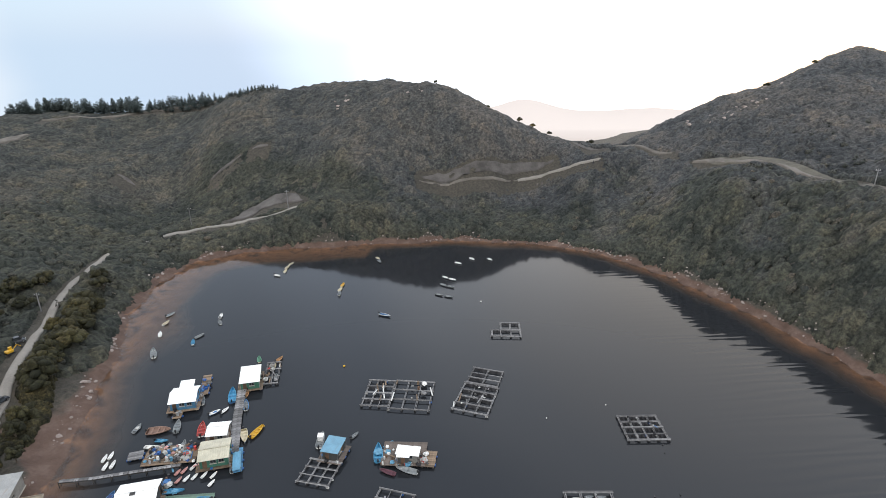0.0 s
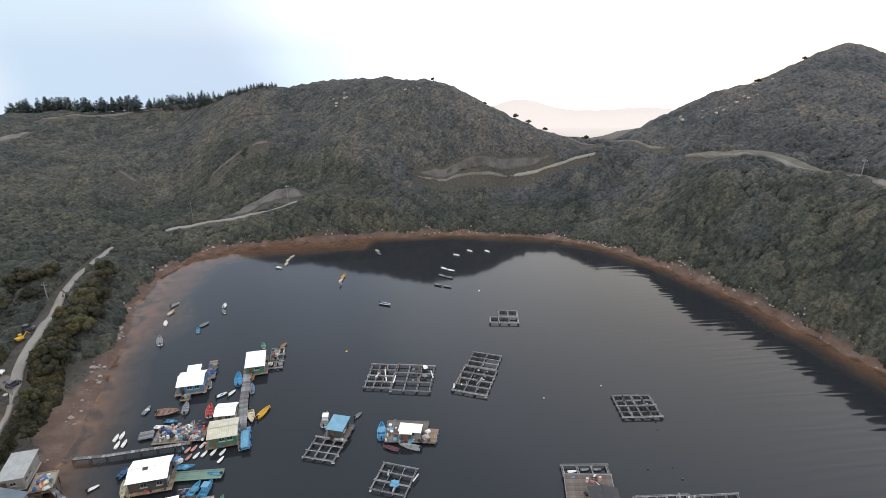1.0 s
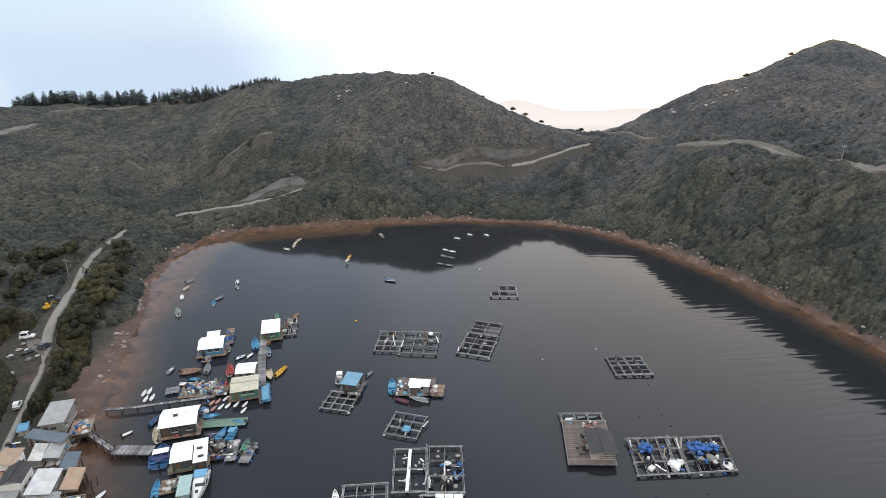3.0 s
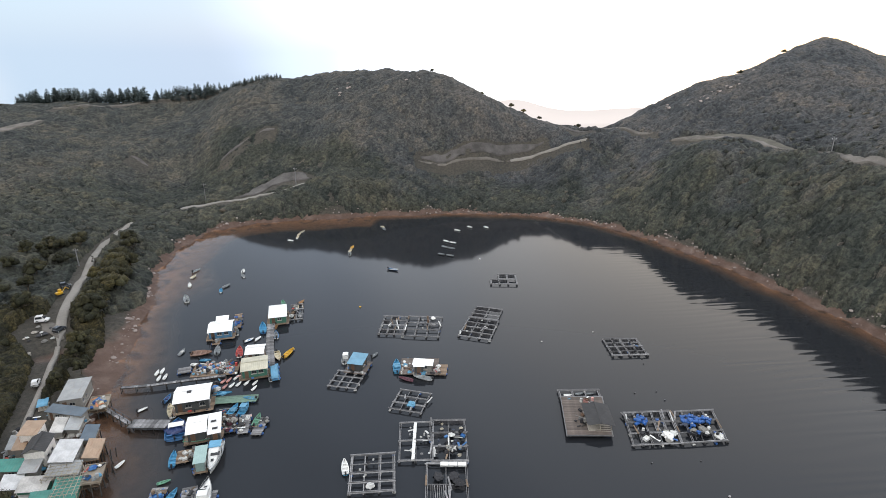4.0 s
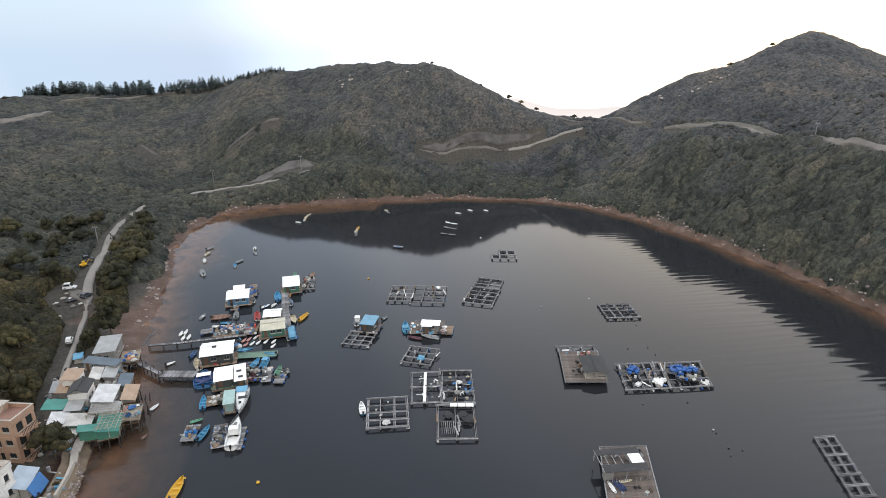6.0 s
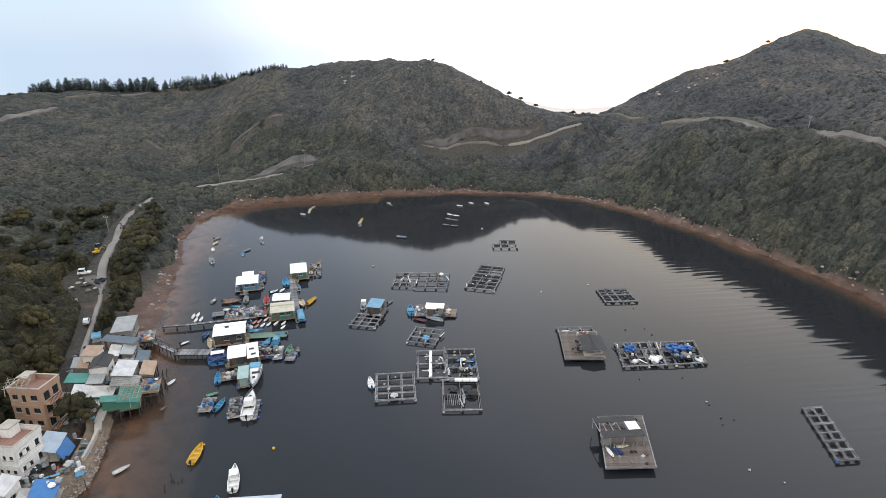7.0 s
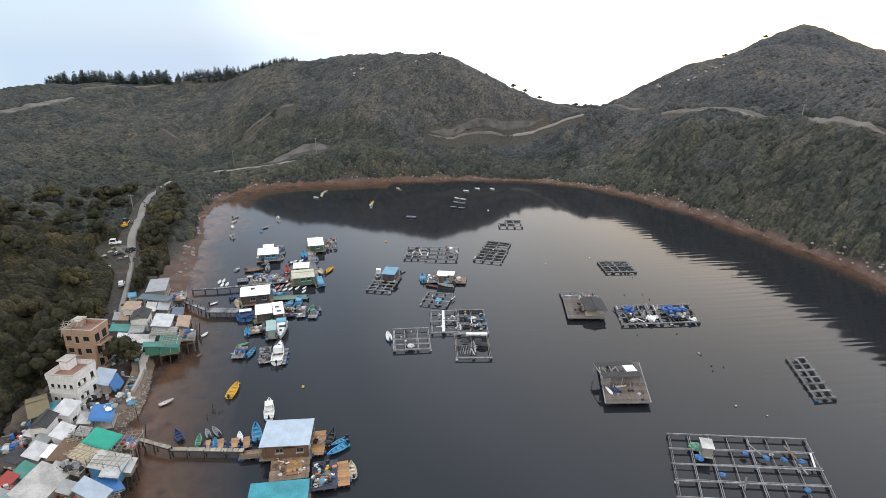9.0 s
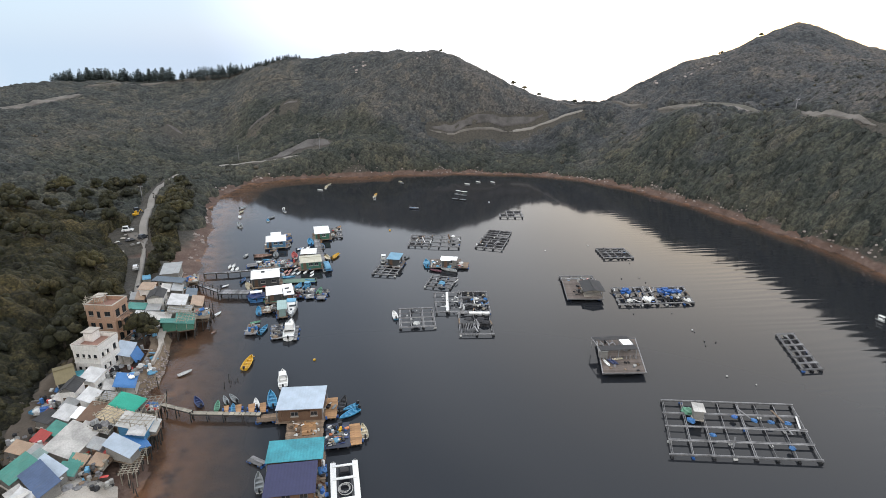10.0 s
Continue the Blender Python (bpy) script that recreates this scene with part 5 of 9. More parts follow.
def pole_frame(x, y, z, rz, w, l, step, label, under=0.0):
    """A grid of lashed bamboo poles carried on uprights."""
    e = empty("pole_frame", pose(x, y, z, 0, 0, rz), label, "frame", "bamboo frames")
    rng = random.Random(int(abs(x * 10)))
    nx, ny = max(2, round(w / step)), max(2, round(l / step))
    for i in range(nx + 1):
        q = (i / nx - 0.5) * w
        shared("pole", ("pole", round(l, 1)), lambda bm: rod(bm, (0, -l / 2 - 0.3, 0), (0, l / 2 + 0.3, 0), 0.06, 6, 0.045), M_BAMBOO, e, pose(q, 0, 0, 0, 0, rng.uniform(-4, 4)))
    for j in range(ny + 1):
        q = (j / ny - 0.5) * l
        shared("pole", ("pole", round(w, 1), 0), lambda bm: rod(bm, (-w / 2 - 0.3, 0, 0.1), (w / 2 + 0.3, 0, 0.1), 0.06, 6, 0.045), M_BAMBOO, e, pose(0, q, 0, 0, 0, rng.uniform(-4, 4)))
    for sx in (-0.5, 0, 0.5):
        for sy in (-0.5, 0.5):
            shared("upright", ("upright", round(under, 1)), lambda bm: rod(bm, (0, 0, -under), (0, 0, 0.5), 0.07, 6, 0.05), M_BAMBOO, e, pose(sx * w, sy * l, 0, rng.uniform(-5, 5), rng.uniform(-5, 5)))
    return e


def stake(x, y, z0, z1, lean_x, lean_y):
    bm = bmesh.new()
    rod(bm, (x - lean_x, y - lean_y, z0), (x + lean_x, y + lean_y, z1), 0.1, 6, 0.07)
    tagged(part("stake", bm, M_TAR), "dark leaning timber stake driven into the mud", "stake", "stakes in the mud")


def hut(x, y, rz, w, l, base, eaves, label, roof_mat, wall_mat, kind="shed", rise=0.4, along="x", over=0.3, stilts=False, plan=None, name="hut", category="house", mat2=None, open_sides=False, cloth=False, group="village huts", tilt=None):
    """A hut on land or on stilts: walls with openings, a sheet or tarpaulin roof, a floor."""
    e = empty(name, pose(x, y, base, 0, 0, rz), label, category, group)
    tall = eaves - base
    ax, ay = tilt or (0.0, 0.0)
    low = abs(ax) * w / 2 + abs(ay) * l / 2
    lean_m = pose(0, 0, 0, math.degrees(math.atan(ay)), -math.degrees(math.atan(ax)))
    beam("floor", e, M_PLANK if stilts else M_CONCRETE, 0, 0, -0.06, w + 0.3, l + 0.3, 0.14)
    if plan is None:
        plan = [[(0.4, 1.25, 0, 1.9), (1.7, 2.7, 0.9, 1.6), (3.4, 4.4, 0.9, 1.6)], [(0.6, 1.6, 0.9, 1.6), (2.4, 3.3, 0.9, 1.6)], [], [(0.8, 1.8, 0.9, 1.6)]]
        plan = [[o for o in side if o[1] < length - 0.3 and o[3] < tall - low - 0.08] for side, length in zip(plan, (w, l, w, l))]
    if open_sides:
        for sx in (-0.48, 0, 0.48):
            for sy in (-0.48, 0.48):
                beam("post", e, M_BAMBOO, sx * w, sy * l, (tall + ax * sx * w + ay * sy * l) / 2, 0.12, 0.12, tall + ax * sx * w + ay * sy * l)
        for sy in (-0.48, 0.48):
            beam("rail", e, M_BAMBOO, 0, sy * l, tall - 0.06 + ay * sy * l, w, 0.1, 0.1, ry=-math.degrees(math.atan(ax)))
    else:
        walls(e, wall_mat, w, l, 0, tall, plan)
        for ob in e.children:
            if tilt and ob.name.split(".")[0] == "wall":
                for v in ob.data.vertices:
                    if v.co.z > tall - 0.02:
                        q = ob.matrix_basis @ v.co
                        v.co.z += ax * q.x + ay * q.y
    if cloth:
        tarp("roof", e, roof_mat, Matrix.Translation((0, 0, tall + 0.12)) @ lean_m, w + 2 * over, l + 2 * over, seed=int(abs(x * 7)) % 20)
    elif kind == "flat":
        def slab(bm):
            box(bm, 0, 0, 0.1, w + 2 * over, l + 2 * over, 0.2)
            for s in (-1, 1):
                box(bm, s * (w / 2 + over - 0.06), 0, 0.3, 0.12, l + 2 * over, 0.25)
                box(bm, 0, s * (l / 2 + over - 0.06), 0.3, w + 2 * over - 0.24, 0.12, 0.25)
        bm = bmesh.new()
        slab(bm)
        part("roof", bm, roof_mat, e).matrix_basis = Matrix.Translation((0, 0, tall)) @ lean_m
    elif tilt:
        sheet_roof("roof", e, roof_mat, Matrix.Translation((0, 0, tall + 0.1)) @ lean_m, w + 2 * over, l + 2 * over, sag=0.03)
    else:
        roofed(e, roof_mat, w, l, tall, kind, rise, over, along=along, mat2=mat2)
    if stilts:
        nx, ny = max(2, round(w / 1.8)), max(2, round(l / 1.8))
        for i in range(nx + 1):
            for j in range(ny + 1):
                if 0 < i < nx and 0 < j < ny:
                    continue
                lean = ((i * 5 + j * 3) % 5 - 2) * 0.06
                shared("stilt", ("stilt", round(base, 1), (i * 5 + j * 3) % 5), lambda bm, a=lean: rod(bm, (a, a * 0.5, -base - 1.2), (0, 0, 0), 0.11, 7, 0.09), M_TAR, e, pose((i / nx - 0.5) * w, (j / ny - 0.5) * l, -0.1))
    return e


def block(x, y, rz, w, l, base, storeys, each, label, mat, plan, parapet=0.9, terrace=0.0, penthouse=None, balconies=False):
    """A flat-roofed house: storeys of walls with windows, slabs, a parapet round the roof, a stair head."""
    e = empty("village_house", pose(x, y, base, 0, 0, rz), label, "house", "village houses")
    for s in range(storeys):
        walls(e, mat, w, l, s * each, each - 0.14, [[(a, b, c, d) for a, b, c, d in side] for side in plan], 0.2, M_BLACK)
        beam("floor_slab", e, mat, 0, 0, s * each + each - 0.07, w + 0.12, l + 0.12, 0.18)
    top = storeys * each + 0.02

    for s in (-1, 1):
        beam("parapet", e, mat, s * w / 2, 0, top + parapet / 2, 0.2, l + 0.2, parapet)
        beam("parapet", e, mat, 0, s * l / 2, top + parapet / 2, w - 0.2, 0.2, parapet)
        beam("coping", e, M_CONCRETE, s * w / 2, 0, top + parapet + 0.04, 0.28, l + 0.3, 0.08)
        beam("coping", e, M_CONCRETE, 0, s * l / 2, top + parapet + 0.04, w - 0.3, 0.28, 0.08)
    beam("roof_deck", e, M_TERRACOTTA, 0, 0, top + 0.05, w - 0.3, l - 0.3, 0.06)
    if penthouse:
        px, py, pw, pl, ph = penthouse
        bm = bmesh.new()
        wall_mesh(bm, pw, ph, pl, [])
        part("stair_head", bm, mat, e).matrix_basis = pose(px - pw / 2, py, top + 0.09)
        beam("stair_head_roof", e, M_CONCRETE, px, py, top + ph + 0.2, pw + 0.5, pl + 0.5, 0.16)
    if balconies:
        for s in range(storeys):
            bal = beam("balcony", e, mat, w / 2 + 0.55, 0, s * each + 0.05, 1.1, l * 0.8, 0.14)

            def bars(bm):
                for i in range(13):
                    box(bm, 0.5, (i / 12 - 0.5) * l * 0.78, 0.5, 0.05, 0.05, 0.95)
                box(bm, 0.5, 0, 1.0, 0.07, l * 0.8, 0.07)
            shared("railing", ("brail", round(l, 1)), bars, M_BLACK, bal)
    return e


M_SKYROOF = corrugated("sky_blue_sheet_roof", (0.17, 0.36, 0.50), (0.2, 0.2, 0.2), 0.4)
M_GREENISH = worn("translucent_green_sheets", (0.30, 0.42, 0.40), 0.7, 0.5)
M_GREENDECK = worn("green_painted_deck", (0.14, 0.22, 0.17), 0.6, 0.8)
M_NAVYDECK = worn("navy_painted_deck", (0.05, 0.06, 0.09), 0.6, 0.7)
M_BROWNHULL = worn("brown_boat_timber", (0.24, 0.15, 0.115), 0.6, 0.75)
M_TIMBERHULL = worn("bleached_boat_timber", (0.33, 0.29, 0.26), 0.6, 0.85)
M_TARHULL = worn("dark_tarred_hull", (0.06, 0.06, 0.065), 0.7, 0.6)
M_CREAMPANEL = corrugated("cream_panel_roof", (0.62, 0.50, 0.33), (0.35, 0.25, 0.15), 0.4)
M_ROOF_TRANS = corrugated("pale_translucent_roof", (0.55, 0.54, 0.51), (0.33, 0.28, 0.22), 0.5)
M_ROOF_STAIN = worn("stained_white_roof", (0.60, 0.58, 0.55), 0.42, 0.85, grain=1.2, stain=0.8, vary=0.1)
M_DECK_GREY = worn("grey_worn_deck", (0.165, 0.135, 0.118), 0.55, 0.9, grain=3, stain=0.8)
M_TERRACE = worn("dry_board_terrace", (0.34, 0.29, 0.23), 0.55, 0.9)


def sun_roof(x, y, rz, w, l):
    """The half roof over the floating platform: posts, dark strips of felt, one white panel."""
    e = empty("sun_shelter", pose(x, y, 0, 0, 0, rz), "open shelter with dark felt roof strips and a white panel", "shelter")
    for sx in (-0.48, 0.0, 0.48):
        for sy in (-0.48, 0.48):
            beam("post", e, M_TIMBER, sx * w, sy * l, 2.0, 0.14, 0.14, 2.1)
    for sy in (-0.48, 0.48):
        beam("rail", e, M_TIMBER, 0, sy * l, 3.02, w, 0.14, 0.14)
    for i in range(7):
        beam("rafter", e, M_TIMBER, (i / 6 - 0.5) * w, 0, 3.1, 0.12, l, 0.12)
    sheet_roof("roof_strip", e, M_ROOF_BLACK, pose(0, l * 0.36, 3.22, -4), w, l * 0.30)
    sheet_roof("roof_strip", e, M_ROOF_BLACK, pose(0, -l * 0.36, 3.2, 4), w, l * 0.30)
    sheet_roof("roof_panel", e, M_ROOF_WHITE, pose(w * 0.33, 0, 3.26), w * 0.28, l * 0.42, "white roof panel")
    for i in range(12):
        beam("railing_post", e, M_TIMBER, (i / 11 - 0.5) * w, -l * 0.5, 1.35, 0.08, 0.08, 0.8)
    return e


def boards_on_deck(x, y):
    for i, (dx, dy, a, mat, tone) in enumerate(((-1.3, 0.3, 100, M_WHITE_GEL, "white"), (-0.3, 0.6, 115, M_NAVY_HULL, "dark blue"), (0.3, 0.8, 112, M_NAVY_HULL, "dark blue"), (1.2, 1.6, 10, M_CREAM_GEL, "cream"))):
        e = empty("paddle_board", pose(x + dx, y + dy, 0.96, 0, 0, a), "%s paddle board lying on the platform" % tone, "board", "paddle boards")

        def make(bm):
            loft(bm, [[(s * 1.4, -w * 0.36, 0.1), (s * 1.4, 0, 0.15), (s * 1.4, w * 0.36, 0.1), (s * 1.4, 0, 0.03)] for s, w in ((-1, 0.3), (-0.7, 0.85), (0, 1), (0.6, 0.8), (0.9, 0.4), (1, 0.05))])
        shared("board", "sup", make, mat, e)
        shared("fin", "supfin", lambda bm: box(bm, -1.1, 0, 0.2, 0.2, 0.03, 0.15), M_BLACK, e)


def deck_box(x, y, z, rz, w, l, t):
    e = empty("deck_locker", pose(x, y, z, 0, 0, rz), "grey locker standing on the platform", "locker")
    beam("locker_body", e, M_GREY_WALL, 0, 0, t / 2, w, l, t)
    beam("lid", e, M_FOAM, 0, 0, t + 0.05, w + 0.1, l + 0.1, 0.08)


def drum_heap(x, y, r, count, seed):
    """Blue drums piled on a raft, each a thing of its own."""
    rng = random.Random(seed)
    for i in range(count):
        a, q = rng.uniform(0, 6.283), r * math.sqrt(rng.random())
        tier = 0 if q > r * 0.6 or rng.random() < 0.5 else 1
        e = empty("plastic_drum", pose(x + q * math.cos(a), y + q * math.sin(a) * 0.8, 1.0 + 0.5 * tier, 0, 0, rng.uniform(0, 180)), "blue plastic drum lying in a heap on the raft", "drum", "blue drums")
        drum("drum_body", e, M_DRUM, 0, 0, 0, 0.29, 0.95)
        shared("bung", "bung", lambda bm: rod(bm, (0.47, 0.12, 0), (0.5, 0.12, 0), 0.05), M_BLACK, e)


def thing_heap(x, y, z, r, mat, label, seed):
    tagged(heap("tarpaulin", None, mat, x, y, z, r, 0.6, seed), label.replace("heap of", "mound of"), "tarpaulin")


def long_float(x, y, rz, l, w):
    e = empty("foam_float", pose(x, y, 0.72, 0, 0, rz), "long white foam float laid across a raft", "float")
    n = max(2, round(l / 1.6))
    for i in range(n):
        beam("foam_block", e, M_WHITE_GEL, (i + 0.5) * l / n - l / 2, 0, 0.16, round(l / n - 0.05, 1), w, 0.3, (i % 3 - 1) * 1.5)


def cover_frame(x, y, rz, w, l):
    e = empty("boat_shelter", pose(x, y, 0.5, 0, 0, rz), "low frame covered with a blue tarpaulin", "shelter")
    for sx in (-0.45, 0.45):
        for sy in (-0.45, 0.45):
            beam("post", e, M_TIMBER, sx * w, sy * l, 0.55, 0.1, 0.1, 1.1)
    tarp("cover", e, M_SKY_TARP, pose(0, 0, 1.15), w, l, seed=5, drop=0.6)


def catamaran_frame(x, y, rz, w, l):
    """Two white pontoons joined by a frame, with a drum and coiled rope."""
    e = empty("catamaran", pose(x, y, 0, 0, 0, rz), "work catamaran of two white pontoons and a steel frame", "boat", "moored boats")
    for s in (-1, 1):
        def hullm(bm):
            loft(bm, [[(-b, py, 0.75), (-b, py, 0.1), (0, py, -0.2), (b, py, 0.1), (b, py, 0.75)] for py, b in ((-l / 2, 0.3), (-l * 0.4, 0.42), (l * 0.4, 0.42), (l * 0.48, 0.3), (l * 0.5, 0.1))])
            box(bm, 0, 0, 0.76, 0.8, l * 0.92, 0.06)
        shared("pontoon", ("pontoon", round(l, 1)), hullm, M_WHITE_GEL, e, pose(s * (w / 2 - 0.4), 0, 0))
    for py in (-0.42, 0.05, 0.36):
        beam("cross_beam", e, M_WHITE_GEL, 0, py * l, 0.85, w - 0.6, 0.4, 0.12)
    for s in (-0.25, 0.25):
        beam("bearer", e, M_BLACK, s * w, 0, 0.75, 0.3, l * 0.85, 0.12)
    drum("winch_drum", e, M_BLACK, 0, l * 0.2, 1.1, 0.4, 1.2)

    def coil(bm):
        last = None
        for i in range(90):
            a = i * 0.42
            r = 0.5 + 0.55 * abs(math.sin(i * 0.11))
            p = (r * math.cos(a), r * math.sin(a) * 1.2, 0.03 + 0.002 * i)
            if last:
                rod(bm, last, p, 0.04, 4)
            last = p
    shared("rope", "coil", coil, M_FOAM, e, pose(0, -l * 0.22, 0.92))

# ---- fish rafts in the open bay ----
raft(44.1, 102.7, 0.8, 8.7, 8.2, 4, 4, "square grey timber fish raft with black nets in every cell", nets=1.0, seed=2, wide=0.2)
raft(10.6, 123.0, -18.0, 7.6, 7.0, 2, 3, "small timber fish raft with black nets, tied to a longer raft", nets=0.9, seed=3)
raft(7.6, 113.8, -18.5, 8.4, 11.3, 3, 4, "long timber fish raft with black nets and loose boards", nets=0.9, seed=4, boards=4)
raft(-16.0, 116.2, -5.0, 6.3, 10.6, 3, 4, "weathered timber fish raft crossed by many thin boards", seed=5, boards=8, nets=0.3)
raft(-7.8, 115.2, -6.0, 9.5, 11.6, 3, 3, "weathered timber fish raft with a small white hut", seed=6, boards=4, nets=0.2)
raft(-10.0, 80.4, -16.0, 6.8, 7.2, 3, 3, "small grey fish raft with a blue tarpaulin", seed=7, boards=3, wide=0.15)
raft(-25.0, 89.2, -13.0, 6.4, 6.4, 3, 3, "bare grey timber fish raft joined to a floating hut", seed=8)
raft(-16.1, 58.8, 4.0, 7.7, 9.5, 3, 4, "bare grey timber fish raft with a pale net heaped on it", seed=9, wide=0.22)
raft(-2.8, 55.6, -0.8, 7.1, 10.4, 2, 2, "fish raft with blue and white side beams and brown nets", seed=10, boards=6, nets=0.5, wide=0.2)
raft(-2.0, 67.5, -0.5, 6.4, 12.1, 2, 3, "fish raft cluttered with nets, floats and ropes", seed=11, boards=6, nets=0.8)
raft(-8.6, 67.3, 1.6, 6.0, 11.2, 2, 2, "open grey fish raft with long white foam floats", seed=12, boards=1)
raft(62.7, 41.7, 3.8, 3.7, 14.2, 2, 6, "long narrow dark timber fish raft", seed=13, nets=0.5, wide=0.2, skew=0.32)
raft(36.4, 16.9, -4.7, 21.9, 14.3, 7, 4, "large grey timber fish raft of many square cells", seed=14, boards=5, wide=0.17, skew=0.21)
raft(18.4, 146.2, -2.9, 8.4, 3.7, 3, 1, "far timber fish raft, one row of cells", seed=15, nets=0.8, wide=0.22)
raft(20.0, 150.4, -4.0, 5.7, 4.2, 2, 1, "far timber fish raft carrying dark nets", seed=16, nets=1.0, wide=0.22)
raft(38.8, 70.3, 2.2, 9.5, 10.1, 5, 3, "fish raft with blue drums and white sacks piled on it", seed=17, boards=8, nets=0.3, wide=0.18, skew=0.18)
raft(48.3, 70.5, 3.6, 9.0, 9.7, 4, 3, "fish raft with a large heap of blue plastic drums", seed=18, boards=8, nets=0.3, wide=0.18, skew=0.24)
decked(26.4, 74.2, -1.7, 9.0, 13.1, 0.75, "broad grey-brown plank platform floating on drums", rim=M_TIMBER, mat=M_DECK_GREY, skew=0.09)
raft(27.2, 82.2, -0.0, 8.8, 2.8, 3, 1, "row of fish cages along the edge of a plank platform", seed=19, wide=0.22, skew=0.02)
boat(23.8, 80.2, -9, 1.8, "small teal rowing boat lying on the platform edge", M_SKY_HULL, None, motor=False, z=0.5)
hut(28.3, 72.2, -4.0, 4.4, 6.2, 0.8, 2.3, "low open shelter with a dark felt roof on a plank platform", M_ROOF_BLACK, M_DARK_WALL, over=0.5, kind="gable", rise=0.5, along="y", open_sides=True)
boat(24.7, 82.2, 5, 1.8, "pale open boat moored behind the platform", M_GREY_HULL, M_WHITE_GEL, motor=False)
boat(27.3, 82.7, 6, 1.7, "white open boat moored behind the platform", M_WHITE_GEL, M_GREY_HULL, motor=False)
boat(29.7, 82.7, -2, 1.6, "white open boat with a dark inside", M_WHITE_GEL, M_GREY_HULL, motor=False)
litter(27.5, 79.4, 0.85, -7, 3.9, 1.9, 9, 81, palette=[M_FOAM, M_TIMBER, M_PINK, M_BROWN_WALL])
litter(25.5, 73.5, 0.85, -10, 1.1, 6.2, 7, 82, palette=[M_NET, M_TAR, M_GREY_WALL, M_TIMBER])
litter(26.6, 71.9, 0.85, -17, 6.8, 6.4, 10, 83, palette=[M_NET, M_TIMBER, M_GREY_WALL, M_BROWN_WALL], big=0.6)
litter(24.1, 35.7, 0.95, -6, 6.3, 3.5, 10, 84, palette=[M_NET, M_FOAM, M_TIMBER, M_PLANK], big=0.6)
litter(25.4, 44.2, 0.95, -8, 6.6, 4.9, 14, 85, palette=[M_NET, M_TIMBER, M_FOAM, M_GREY_WALL], big=0.9)
litter(38.8, 70.2, 0.70, -8, 7.6, 8.4, 12, 86, palette=[M_NET, M_TIMBER, M_GREY_WALL, M_DRUM], big=0.8)
litter(48.2, 70.4, 0.70, -6, 6.9, 7.4, 16, 87, palette=[M_NET, M_TIMBER, M_DRUM, M_FOAM, M_NAVYDECK], big=0.8)
litter(-8.6, 67.0, 0.72, 1, 5.0, 8.6, 8, 88, palette=[M_FOAM, M_NET, M_TIMBER], big=0.6)
litter(-16.2, 58.7, 0.72, 7, 6.3, 6.6, 5, 89, palette=[M_FOAM, M_NET], big=0.5)
litter(44.1, 102.5, 0.70, -3, 7.0, 7.0, 10, 90, palette=[M_NET, M_BLUE_TARP, M_TIMBER, M_NET], big=0.6)
litter(7.7, 113.8, 0.70, -15, 6.9, 9.2, 12, 91, palette=[M_NET, M_FOAM, M_TIMBER, M_NET], big=0.6)
decked(25.0, 40.0, 0.1, 8.3, 13.7, 0.90, "broad floating plank platform with worn grey-brown boards", rim=M_TIMBER, mat=M_DECK_GREY, skew=0.20)
sun_roof(23.9, 41.0, 3.9, 7.5, 5.4)
boards_on_deck(22.6, 36.8)
deck_box(21.3, 39.3, 0.95, -8, 1.6, 1.0, 1.5)
drum_heap(36.8, 71.8, 1.6, 16, 1)
drum_heap(47.3, 71.7, 2.1, 34, 2)
drum_heap(50.1, 71.6, 1.2, 8, 3)
litter(38.6, 67.5, 0.70, -2, 7.4, 2.6, 9, 21, palette=[M_FOAM, M_WHITE_GEL, M_NET, M_FOAM], big=1.3)
litter(48.1, 67.9, 0.70, 0, 6.2, 2.4, 14, 22, palette=[M_FOAM, M_NET, M_DRUM, M_GREY_WALL, M_BLACK], big=1.2)
litter(-1.9, 66.5, 0.70, -0, 5.3, 6.8, 14, 23, palette=[M_NET, M_FOAM, M_BLUE_TARP, M_NET, M_GREY_HULL])
for k in range(8):
    tagged(beam("loose_board", None, M_TIMBER, -5.6 + 0.37 * k, 53.4, 0.76, 0.13, 3.6, 0.08, 1.5 * (k % 3)), "narrow grey slat laid across the raft timbers", "board", "slats on the raft")
for k, (px, py) in enumerate(((-1.4, 57.4), (-0.7, 55.8), (-4.2, 57.3))):
    tagged(heap("fishing_net", None, M_NET, px, py, 0.68, 1.0, 0.22, k), "flat dark net spread over the raft timbers", "net")
thing_heap(-16.1, 55.3, 0.68, 0.75, M_FOAM, "pale net heaped on the raft timbers", 3)
thing_heap(-9.7, 78.9, 0.68, 0.9, M_SKY_TARP, "blue tarpaulin heaped on the raft", 4)
long_float(-1.5, 60.2, -2, 4.8, 0.9)
long_float(-8.8, 66.9, -91, 10.9, 0.6)
boat(-21.3, 60.6, 102, 3.8, "blue and white open motor boat beside a raft", M_SKY_HULL, M_WHITE_GEL)
house_afloat(-23.0, 94.5, -13.2, 3.2, 3.9, "floating hut with a faded sky-blue roof and dark walls", M_SKYROOF, M_DARK_WALL, over=0.35, kind="shed", rise=0.5, apron=1.0, deck_mat=M_DECK_GREY)
litter(-23.0, 94.5, 0.62, -13.2, 4.6, 5.3, 14, 201, big=0.55)
boat(-26.7, 99.1, 91, 5.1, "white cabin boat beside the blue-roofed hut", M_WHITE_GEL, M_GREY_HULL, wheelhouse=M_WHITE_GEL)
boat(-19.6, 100.7, 56, 2.3, "small white open boat", M_WHITE_GEL, M_GREY_HULL)
